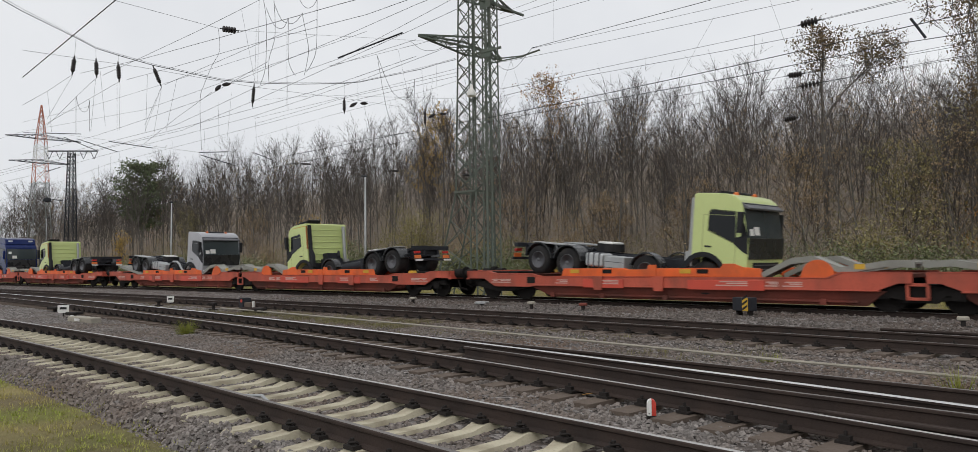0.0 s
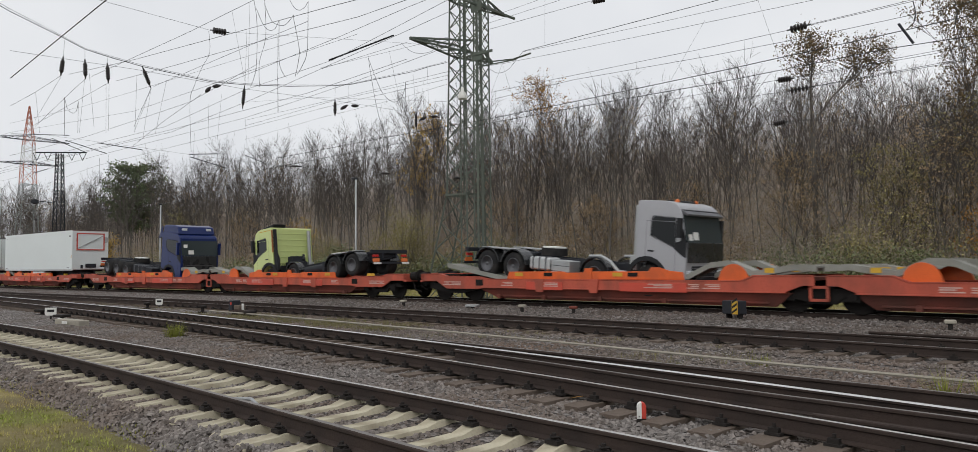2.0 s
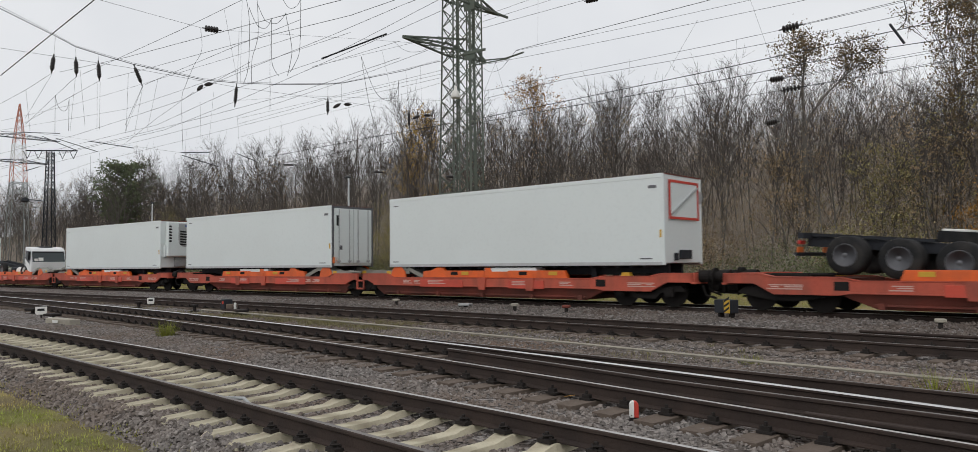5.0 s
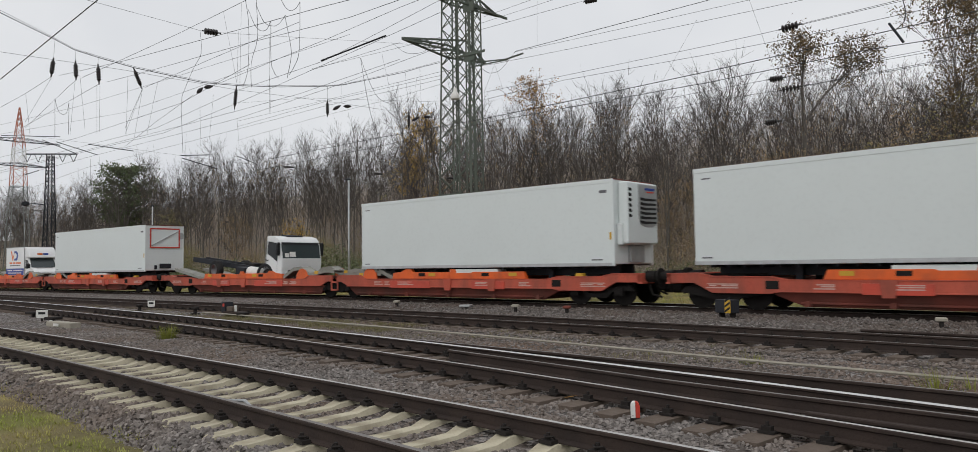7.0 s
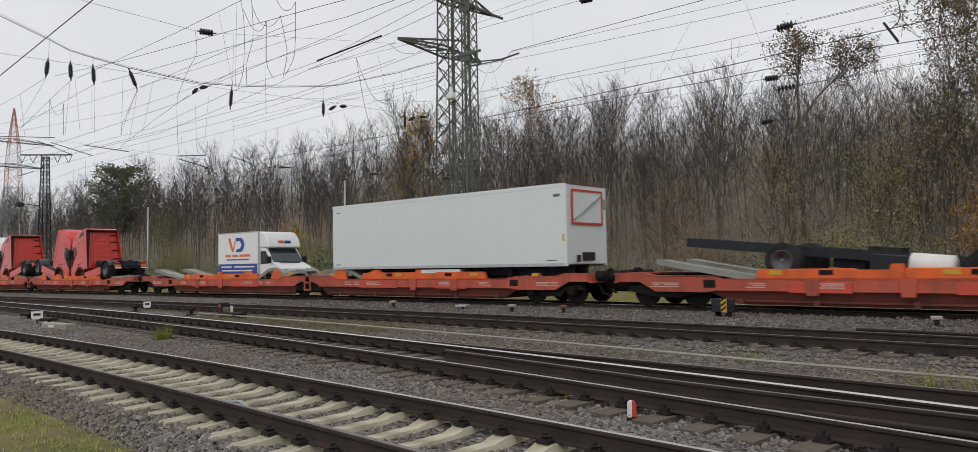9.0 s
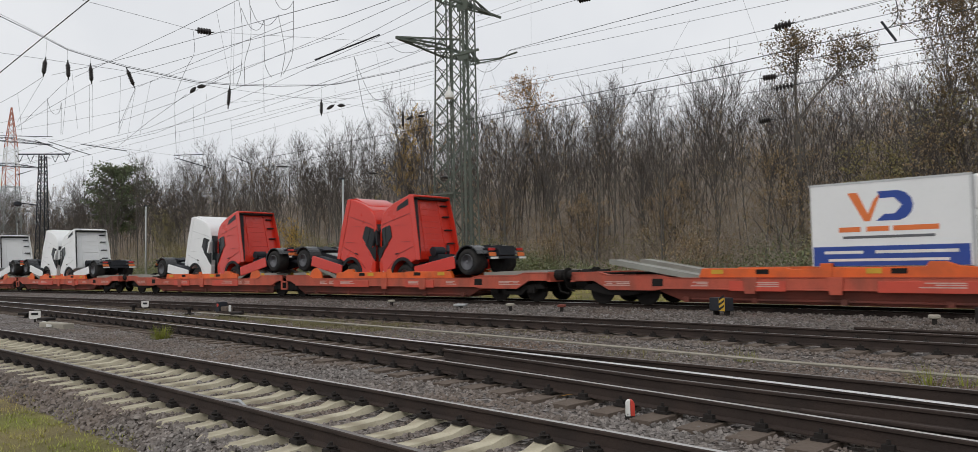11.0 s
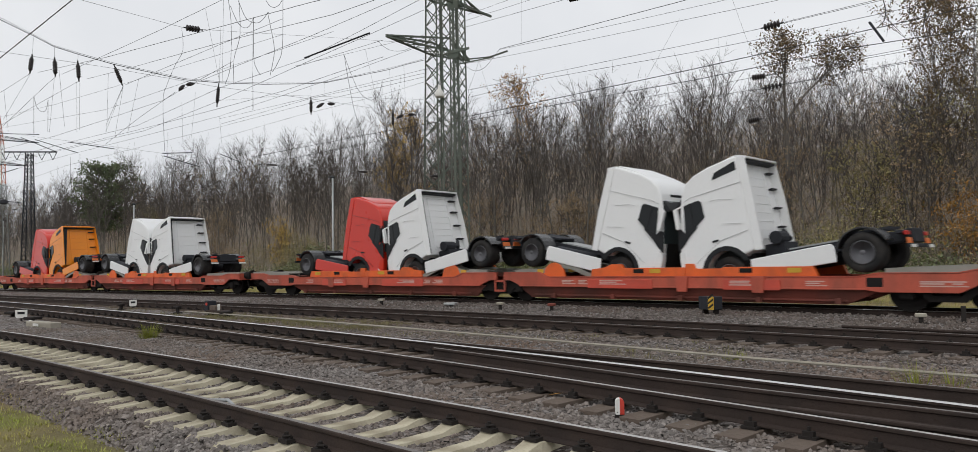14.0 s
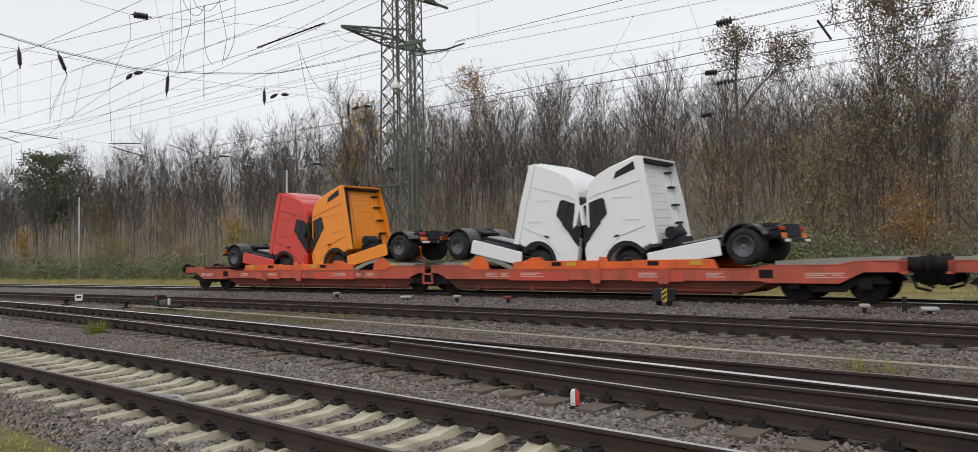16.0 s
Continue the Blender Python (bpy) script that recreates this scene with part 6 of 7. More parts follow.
def thicket(name, count, s0, s1, d0, d1, high, label, seed, material, stems=12, power=1.3, wide=1.0, twigs=4, reach=0.65):
    r = random.Random(seed)
    g = Mesh()
    for _ in range(count):
        s, d = s0 + (s1 - s0) * r.random() ** power, r.uniform(d0, d1)
        p = at(s, d, hill(s, d))
        big = high * r.uniform(0.55, 1.15) * (0.8 + 0.4 * noise.noise((s * 0.12, d * 0.12, seed)))
        for _ in range(stems):
            a = p + Vector((r.gauss(0, 0.5), r.gauss(0, 0.5), 0))
            way = Vector((r.gauss(0, 0.42), r.gauss(0, 0.42), 1))
            pts = bent(a, way, big * r.uniform(0.45, 1.1), r, 2, 0.24)
            for i in range(2):
                ribbon(g, pts[i], pts[i + 1], (0.014, 0.01)[i] * wide, r)
            for _ in range(twigs):
                x = r.uniform(0.15, 1.99)
                c = pts[int(x)].lerp(pts[int(x) + 1], x - int(x))
                ribbon(g, c, c + Vector((r.uniform(-1, 1), r.uniform(-1, 1), r.uniform(-0.25, 1.1))) * r.uniform(0.4 * reach, reach), 0.0065 * wide, r)
    return tagged(part(name, g, M[material]), label, "undergrowth", kind="stuff")


thicket("thicket", 1700, 0, 170, 19, 27, 6.2, "dense brown leafless thicket at the edge of the wood", 61, "brush", 5, 1.3, 1.0, 11, 1.0)
thicket("thicket", 1400, 0, 190, 27, 40, 7.0, "tangle of bare saplings inside the wood", 62, "brush", 5, 1.3, 1.5, 9, 1.4)
thicket("thicket", 800, 4, 85, 24, 40, 11.0, "tall bare saplings crowded among the trunks", 66, "brush", 4, 1.1, 1.2, 12, 1.2)
thicket("thicket", 1300, 0, 220, 40, 58, 8.5, "tangle of bare saplings up the bank", 63, "brush", 5, 1.2, 2.2, 7, 1.9)
thicket("far_wood", 1900, -10, 270, 58, 92, 10.0, "dense far wood of bare trunks on the bank", 64, "brush", 5, 1.1, 3.2, 4, 2.6)
thicket("brushwood", 1000, 0, 120, 16.5, 21, 2.8, "low light-brown brushwood along the foot of the bank", 65, "brush", 5, 1.2, 0.8, 7, 0.8)


def leaf_bank(name, count, s0, s1, d0, d1, high, label, seed, material, power=1.2, size=0.06):
    r = random.Random(seed)
    g = Mesh()
    for _ in range(count):
        s, d = s0 + (s1 - s0) * r.random() ** power, r.uniform(d0, d1)
        k = noise.noise((s * 0.16, d * 0.2, seed))
        if k < -0.1:
            continue
        p = at(s, d, hill(s, d) + high * max(0.1, 0.45 + k) * r.random())
        leafy(g, p, r, 5, 0.3, size)
    return tagged(part(name, g, M[material]), label, "undergrowth", kind="stuff")


leaf_bank("bramble", 19000, 2, 150, 15.0, 21, 2.8, "low olive green bramble leaves along the bank", 71, "leaf_green", 1.0)
leaf_bank("bramble", 14000, 2, 130, 16.0, 24, 5.4, "olive and yellowish leaves in the undergrowth", 72, "leaf_olive", 1.0)
leaf_bank("bramble", 13000, 38, 150, 13.8, 17.5, 3.2, "dark green bramble hedge along the grass strip", 76, "leaf_green", 1.0, 0.09)
leaf_bank("dry_leaves", 19000, 2, 130, 18, 32, 8.0, "rusty brown leaves clinging to the thicket", 73, "leaf_tan", 1.1, 0.05)
leaf_bank("dry_leaves", 3500, 4, 34, 18.5, 26, 8.5, "tan and orange leaves on the saplings near the bend", 74, "leaf_tan", 1.0, 0.045)
leaf_bank("bramble", 13000, 4, 60, 14.5, 19.0, 3.0, "arching green bramble with pale leaf edges by the line", 75, "leaf_green", 1.0, 0.07)

# ---- masts, lamps and overhead line ----


def lattice_legs(t, sections, mat_at, leg=0.1, brace=0.05, step=1.0, bay=None):
    """A lattice mast with four legs and crossed braces. sections: (z, half width across x, half width across y), with a fourth number where the back
    pair of legs stands out further than the front pair; bay: height of a panel at z."""
    def half(z):
        for a, b in zip(sections, sections[1:]):
            if a[0] <= z <= b[0]:
                k = (z - a[0]) / (b[0] - a[0])
                return [u + (v - u) * k for u, v in zip(a[1:], b[1:])]
        return sections[-1][1:]

    def spot(n, z):
        h = half(z)
        i, j = ((-1, -1), (1, -1), (1, 1), (-1, 1))[n % 4]
        return ((-h[-1] if i < 0 else h[0]) if len(h) > 2 else i * h[0], j * h[1], z)
    for n in range(4):
        part("leg", Mesh().tube([spot(n, a[0]) for a in sections], leg * 0.62, 4), mat_at(0), t)
    z, top = sections[0][0], sections[-1][0]
    while z < top - 0.05:
        a = half(z)
        z1 = min(top, z + (bay(z) if bay else step * max(0.7, (a[0] + a[1]))))
        for n in range(4):
            part("brace", Mesh().beam(spot(n, z), spot(n + 1, z1), brace), mat_at(z), t)
            part("brace", Mesh().beam(spot(n + 1, z), spot(n, z1), brace), mat_at(z), t)
        z = z1


def lattice_arm(t, z, reach0, reach1, half, mat_, axis="y", depth=0.7, chord=0.085):
    """A tapering lattice cross-arm from reach0 to reach1 through the mast."""
    g = Mesh()

    def put(a, b, c):
        return (a, b, c) if axis == "y" else (b, a, c)
    for end in (reach0, reach1):
        for x in (-half, half):
            g.beam(put(x, 0, z), put(0, end, z + 0.05), chord)
            g.beam(put(x, 0, z + depth), put(0, end, z + 0.1), chord)
        n = 5
        for i in range(n):
            k0, k1 = i / n, (i + 1) / n
            for x in (-half, half):
                g.beam(put(x * (1 - k0), end * k0, z + 0.02), put(-x * (1 - k1), end * k1, z + 0.04), 0.035)
                g.beam(put(x * (1 - k0), end * k0, z + depth * (1 - k0)), put(x * (1 - k1), end * k1, z + 0.04), 0.035)
    return part("cross_arm", g, mat_, t)


def stand(ob, s, d, z=None, turn=0.0):
    ob.matrix_basis = Matrix.Translation(at(s, d, hill(s, d) if z is None else z)) @ pose(0, 0, 0, 0, 0, heading(s) + turn)
    return ob


tower = thing("lattice_tower", "tall green-grey steel lattice tower carrying the overhead line", "lattice tower", "masts of the overhead line")
lattice_legs(tower, [(-0.2, 0.8, 0.74, 2.5), (5.6, 0.7, 0.68, 0.75), (12.0, 0.62, 0.6, 0.62), (21.0, 0.5, 0.5, 0.5)], lambda z: M["lattice"], 0.1, 0.042, bay=lambda z: 1.45 if z < 5.5 else 1.0)
part("belt", Mesh().box(-0.8, 0.76, -0.78, -0.7, 5.55, 5.65).box(-0.8, 0.76, 0.7, 0.78, 5.55, 5.65).box(-0.8, -0.72, -0.7, 0.7, 5.55, 5.65).box(0.68, 0.76, -0.7, 0.7, 5.55, 5.65), M["lattice"], tower)
for x in (-2.55, 0.8):
    for y in (-0.75, 0.75):
        part("footing", Mesh().box(x - 0.3, x + 0.3, y - 0.3, y + 0.3, -0.6, 0.1), M["concrete"], tower, bevel=0.03)
lattice_arm(tower, 13.15, -4.0, 2.3, 0.62, M["lattice"])
lattice_arm(tower, 16.1, -3.0, 3.4, 0.55, M["lattice"])
part("service_pipe", Mesh().tube([(0.35, -0.74, 0), (0.35, -0.72, 17)], 0.04, 8), M["lattice"], tower)
part("lamp_bracket", Mesh().tube([(0.6, -0.7, 11.2), (0.7, -0.9, 11.45), (0.75, -1.0, 11.2)], 0.025, 6).tube([(0.5, -0.6, 10.6), (0.6, -0.75, 11.3)], 0.025, 6), M["galv"], tower)
part("floodlight", Mesh().lathe([(10.5, 0.24), (10.55, 0.25), (10.75, 0.21), (10.88, 0.15), (10.9, 0.09), (11.1, 0.08), (11.12, 0.04)], (0.75, -1.0, 0), "z", 16), M["sign_white"], tower, "white bell-shaped floodlight", smooth=True)
stand(tower, 36.75, 5.7)

column = thing("lattice_column", "slender boxed lattice column with solid face plates", "lattice column", "masts of the overhead line")
lattice_legs(column, [(-0.2, 0.32, 0.32), (20.0, 0.26, 0.26)], lambda z: M["lattice"], 0.08, 0.03, bay=lambda z: 0.62)
part("face_plate", Mesh().box(-0.075, 0.075, -0.345, -0.325, 0, 20.0), M["lattice"], column)
part("cross_beam", Mesh().box(-0.05, 0.05, -1.8, 2.8, 15.42, 15.54), M["lattice"], column, bevel=0.01)
part("cross_beam", Mesh().box(-0.1, 1.1, -0.42, -0.34, 12.76, 12.88).box(-0.9, 0.1, -0.4, -0.32, 12.78, 12.86), M["lattice"], column, bevel=0.01)
part("gusset", Mesh().box(-0.36, 0.36, -0.37, -0.35, 12.5, 12.95).box(-0.36, 0.36, -0.37, -0.35, 15.1, 15.6), M["lattice"], column)
part("bracket_arm", Mesh().beam((0.2, 0.2, 12.5), (0.9, 1.6, 12.8), 0.06).beam((0.2, -0.2, 12.2), (1.0, 1.6, 12.75), 0.06).beam((0.9, 1.6, 12.8), (2.2, 1.4, 12.82), 0.07), M["lattice"], column)
stand(column, 35.4, 5.5)

far_mast = thing("catenary_mast", "dark lattice catenary mast with a wide braced cross-arm", "catenary mast", "masts of the overhead line")
lattice_legs(far_mast, [(-0.2, 0.46, 0.46), (11.9, 0.22, 0.22)], lambda z: M["chassis"], 0.075, 0.034, 0.9)
g = Mesh().beam((0, -2.0, 12.0), (0, 2.2, 12.0), 0.1)
for y in (-1.9, -1.0, 1.0, 1.9):
    g.beam((0, y - 0.3, 11.95), (0, y, 11.3), 0.04).beam((0, y + 0.3, 11.95), (0, y, 11.3), 0.04)
part("cross_arm", g, M["chassis"], far_mast)
part("lamp_arm", Mesh().beam((0, -0.4, 7.6), (0, -2.0, 7.8), 0.06).lathe([(7.5, 0.1), (7.6, 0.35), (7.85, 0.25), (7.95, 0.05)], (0, -2.0, 0), "z", 12), M["chassis"], far_mast)
far_mast.matrix_basis = Matrix.Translation((-74.5, 9.9, -0.4)) @ pose(0, 0, 0, 0, 0, -32)

pylon = thing("power_pylon", "distant steel power pylon with red and white painted top", "power pylon", "masts of the overhead line")
lattice_legs(pylon, [(-0.3, 1.65, 1.65), (12.2, 1.0, 1.0)], lambda z: M["pylon"], 0.11, 0.045, 0.9)
lattice_legs(pylon, [(12.2, 1.0, 1.0), (14.6, 0.9, 0.9)], lambda z: M["pylon_red"], 0.1, 0.045, 0.9)
lattice_legs(pylon, [(14.6, 0.9, 0.9), (16.9, 0.75, 0.75)], lambda z: M["pylon_white"], 0.1, 0.045, 0.9)
lattice_legs(pylon, [(16.9, 0.75, 0.75), (19.3, 0.42, 0.42)], lambda z: M["pylon_red"], 0.095, 0.04, 0.9)
lattice_legs(pylon, [(19.3, 0.42, 0.42), (21.8, 0.06, 0.06)], lambda z: M["pylon_red"], 0.1, 0.05, 0.9)
lattice_arm(pylon, 14.6, -4.5, 4.5, 0.6, M["chassis"], "y", 0.4, 0.05)
lattice_arm(pylon, 17.6, -5.0, 6.0, 0.6, M["chassis"], "y", 0.5, 0.05)
pylon.matrix_basis = Matrix.Translation((-109.4, 11.1, -0.4)) @ pose(0, 0, 0, 0, 0, 10) @ Matrix.Diagonal((0.78, 0.78, 1.025, 1))


def build_lamp():
    p = thing("street_lamp", "slim grey lamp post with a flat luminaire on a short arm", "lamp post", "lamp posts along the line")
    part("post", Mesh().tube([(0, 0, -0.2), (0, 0, 3.0), (0, 0, 8.12)], [0.1, 0.085, 0.06], 10), M["galv"], p, smooth=True)
    part("luminaire", Mesh().prism([(-0.1, 8.1), (0.25, 8.12), (1.1, 8.24), (1.12, 8.34), (0.2, 8.28), (-0.1, 8.2)], -0.14, 0.14), M["chassis"], p, bevel=0.02)
    part("service_door", Mesh().box(-0.06, 0.06, -0.13, -0.08, 1.2, 1.6), M["galv"], p)
    return p


lamp = build_lamp()
stand(lamp, 52.3, 11.3, turn=150)
for s, d in ((84.0, 12.9), (117.0, 12.5), (150.0, 9.0)):
    stand(copy_thing(lamp, Matrix.Identity(4)), s, d, turn=150)

WIRES = dict(feeder_wire="thick dark feeder cable strung from the tower", catenary_wire="thin dark overhead wire along the tracks", span_wire="taut cross-span wire between the towers",
             jumper_cable="dark jumper cable hanging in a loop", dropper="thin vertical dropper wire")


def wire(name, *points, r=0.012):
    points = list(points)
    if name in ("feeder_wire", "catenary_wire") and points[-1][0] < 23:
        points.append((-30.0, points[-1][1], points[-1][2]))
    if name in ("feeder_wire", "catenary_wire") and points[0][0] > 60:
        points.insert(0, (160.0, points[0][1], points[0][2]))
    out = []
    for a, b in zip(points, points[1:]):
        n = max(1, int(abs(a[0] - b[0]) / 4))
        out += [at(a[0] + (b[0] - a[0]) * i / n, a[1] + (b[1] - a[1]) * i / n, a[2] + (b[2] - a[2]) * i / n) for i in range(n)]
    out.append(at(*points[-1]))
    if name == "jumper_cable" and len(out) > 3:
        smooth_pts = []
        for i in range(len(out) - 1):
            p0, p1, p2, p3 = out[max(i - 1, 0)], out[i], out[i + 1], out[min(i + 2, len(out) - 1)]
            for k in (0.0, 0.25, 0.5, 0.75):
                smooth_pts.append(0.5 * (2 * p1 + (p2 - p0) * k + (2 * p0 - 5 * p1 + 4 * p2 - p3) * k * k + (3 * p1 - p0 - 3 * p2 + p3) * k ** 3))
        out = smooth_pts + [out[-1]]
    ob = part(name, Mesh().tube(out, r * 0.68, 5), M["wire"])
    return tagged(ob, WIRES[name], "cable", "overhead wires")


def insulator(a, b, kind):
    """bar: ribbed rod; cap: thick lens-shaped body; disc: string of discs."""
    p, q = at(*a), at(*b)
    way = (q - p)
    ln = way.length
    t = thing("insulator", {"bar": "dark ribbed rod insulator hanging from the span", "cap": "dark lens-shaped insulator in the span", "disc": "string of dark disc insulators in the wire"}[kind], "insulator", "insulators of the overhead line")
    t.matrix_basis = Matrix.Translation(p) @ way.to_track_quat("Z", "Y").to_matrix().to_4x4()
    part("rod", Mesh().tube([(0, 0, 0), (0, 0, ln)], 0.025, 6), M["wire"], t)
    if kind == "bar":
        prof = [(0.15 * ln, 0.04)]
        n = 7
        for i in range(n):
            z = ln * (0.25 + 0.55 * i / n)
            prof += [(z, 0.06), (z + 0.02, 0.085), (z + 0.05, 0.05)]
        prof.append((0.85 * ln, 0.04))
        part("body", Mesh().lathe(prof, (0, 0, 0), "z", 10), M["porcelain"], t, smooth=True)
    elif kind == "cap":
        part("body", Mesh().lathe([(0.02 * ln, 0.02), (0.2 * ln, 0.065), (0.5 * ln, 0.08), (0.8 * ln, 0.055), (0.98 * ln, 0.02)], (0, 0, 0), "z", 12), M["porcelain"], t, smooth=True)
    else:
        for i in range(5):
            z = ln * (0.18 + 0.14 * i)
            part("disc", Mesh().lathe([(z - 0.02, 0.03), (z, 0.13), (z + 0.03, 0.12), (z + 0.06, 0.04)], (0, 0, 0), "z", 12), M["porcelain"], t, smooth=True)
    return t


def rod(a, b, r):
    ob = part("registration_arm", Mesh().tube([at(*a), at(*b)], r, 8), M["chassis"])
    return tagged(ob, "dark steel registration arm of the overhead line", "registration arm", "arms of the overhead line")


# feeders from the tower arms
wire("feeder_wire", (33.0, 6, 12.26), (26.75, 6, 12.28), (21.0, 6, 12.25), r=0.02)
wire("feeder_wire", (33.35, 6.4, 12.38), (21.2, 6.4, 11.97), r=0.012)
wire("feeder_wire", (55.15, 4, 11.41), (36.4, 4, 11.45), (32.7, 4, 11.17), (18.25, 4, 10.59), r=0.012)
wire("feeder_wire", (35.4, 6, 13.89), (28.7, 6, 13.82), (26.7, 6, 13.76), r=0.014)
wire("feeder_wire", (35.4, 6, 14.23), (30.65, 6, 14.32), (28.7, 6, 14.35), r=0.012)
wire("feeder_wire", (35.95, 7, 14.97), (32.75, 7, 15.11), r=0.012)
wire("feeder_wire", (67.9, 5, 12.69), (56.7, 5, 13.93), (47.15, 5, 14.28), (37.3, 5, 15.72), r=0.018)
wire("feeder_wire", (66.75, 5, 12.15), (56.3, 5, 13.07), (47.15, 5, 14.05), (37.3, 5, 15.04), r=0.018)
wire("feeder_wire", (45.75, 3, 13.07), (38.35, 3, 13.18), r=0.014)
wire("feeder_wire", (47.1, 4, 13.57), (36.35, 4, 13.25), r=0.012)
wire("feeder_wire", (53.55, 3, 10.7), (44.6, 3, 11.0), (35.4, 3, 10.9), r=0.012)
# catenary wires over the tracks
wire("catenary_wire", (46.2, 0.3, 7.55), (37.25, 0.3, 7.64), (30.2, 0.3, 7.62), (25.5, 0.3, 7.67), (19.85, 0.3, 7.73), (14.85, 0.3, 7.8), (12.25, 0.3, 7.83), r=0.02)
wire("catenary_wire", (47.55, 0, 6.94), (36.9, 0, 7.14), (29.9, 0, 7.36), (25.55, 0, 7.35), (19.7, 0, 7.28), (14.75, 0, 7.31), (12.25, 0, 7.18), r=0.017)
wire("catenary_wire", (32.55, 3, 9.58), (24.95, 3, 9.5), (21.2, 3, 9.43), (18.7, 3, 9.41), r=0.012)
wire("catenary_wire", (17.9, 3, 9.44), (14.95, 3, 9.46), (13.9, 3, 9.46), r=0.012)
wire("catenary_wire", (31.85, 2.2, 8.99), (27.3, 2.2, 9.1), (21.05, 2.2, 8.87), (17.3, 2.2, 8.77), (12.65, 2.2, 8.74), r=0.012)
wire("catenary_wire", (28.05, 8, 8.97), (24.85, 8, 8.97), (21.25, 8, 8.98), r=0.012)
wire("catenary_wire", (20.5, 8, 8.94), (15.6, 8, 8.89), (13.95, 8, 8.94), r=0.012)
wire("catenary_wire", (27.45, 7, 8.14), (23.5, 7, 8.28), (20.4, 7, 8.22), r=0.012)
wire("catenary_wire", (19.4, 7, 8.24), (15.0, 7, 8.28), (13.75, 7, 8.27), r=0.012)
wire("catenary_wire", (34.45, 9, 7.53), (27.0, 9, 7.58), (21.85, 9, 7.35), r=0.012)
wire("catenary_wire", (21.2, 9, 7.39), (19.45, 9, 7.2), (17.65, 9, 6.51), (15.95, 9, 6.43), (14.25, 9, 6.63), r=0.01)
wire("catenary_wire", (30.1, -17.5, 6.18), (23.4, -17.5, 6.61), r=0.016)
wire("catenary_wire", (42.75, -14, 7.81), (40.05, -14, 7.93), (37.5, -14, 8.12), r=0.009)
wire("catenary_wire", (36.75, -14, 8.04), (31.45, -14, 7.57), (24.15, -14, 7.0), (20.95, -14, 6.73), (20.05, -14, 6.64), r=0.009)
wire("catenary_wire", (42.5, -13.2, 7.08), (38.15, -13.2, 8.04), (37.5, -13.2, 8.15), r=0.009)
wire("catenary_wire", (36.95, -13.2, 8.15), (33.9, -13.2, 8.17), (29.55, -13.2, 8.19), (25.8, -13.2, 8.23), r=0.009)
wire("catenary_wire", (45.05, -12.5, 7.49), (38.05, -12.5, 8.05), (37.35, -12.5, 8.1), r=0.009)
wire("catenary_wire", (36.6, -12.5, 8.06), (33.0, -12.5, 7.85), (26.9, -12.5, 7.51), (22.25, -12.5, 7.14), (20.35, -12.5, 7.09), r=0.009)
wire("catenary_wire", (38.65, -11, 6.88), (37.2, -11, 8.17), r=0.008)
wire("catenary_wire", (37.0, -11, 8.18), (35.85, -11, 8.22), (29.95, -11, 8.37), (26.8, -11, 8.4), r=0.009)
wire("catenary_wire", (37.8, -8.7, 8.4), (41.0, -8.7, 7.74), (43.95, -8.7, 7.0), r=0.01)
wire("catenary_wire", (36.3, -8.7, 8.51), (32.75, -8.7, 8.67), (28.55, -8.7, 8.82), (25.1, -8.7, 8.97), (24.25, -8.7, 8.98), r=0.01)
wire("catenary_wire", (57.05, -9.5, 7.76), (47.35, -9.5, 7.67), (37.2, -9.5, 7.86), (32.2, -9.5, 8.46), r=0.01)
wire("catenary_wire", (79.7, -2, 8.88), (63.75, -2, 9.21), (45.65, -2, 9.45), (36.3, -2, 9.89), (30.4, -2, 10.28), r=0.012)
wire("catenary_wire", (85.9, 0, 7.87), (68.4, 0, 9.13), (48.85, 0, 9.54), (40.75, 0, 9.71), (32.45, 0, 9.66), r=0.011)
wire("catenary_wire", (60.25, -5, 8.63), (48.5, -5, 8.68), (35.85, -5, 8.75), (29.5, -5, 9.0), r=0.012)
wire("catenary_wire", (63.5, -7.4, 10.09), (46.85, -7.4, 9.16), (35.75, -7.4, 9.35), (29.3, -7.4, 9.36), r=0.009)
wire("catenary_wire", (105.1, 6, 7.75), (75.1, 6, 8.58), (54.45, 6, 9.39), (41.6, 6, 9.1), r=0.01)
wire("catenary_wire", (52.8, 2.5, 9.64), (45.15, 2.5, 10.01), (37.85, 2.5, 10.14), (34.95, 2.5, 10.29), r=0.009)
wire("catenary_wire", (58.65, -9, 9.84), (48.65, -9, 9.42), (38.2, -9, 9.23), (29.9, -9, 9.03), r=0.008)
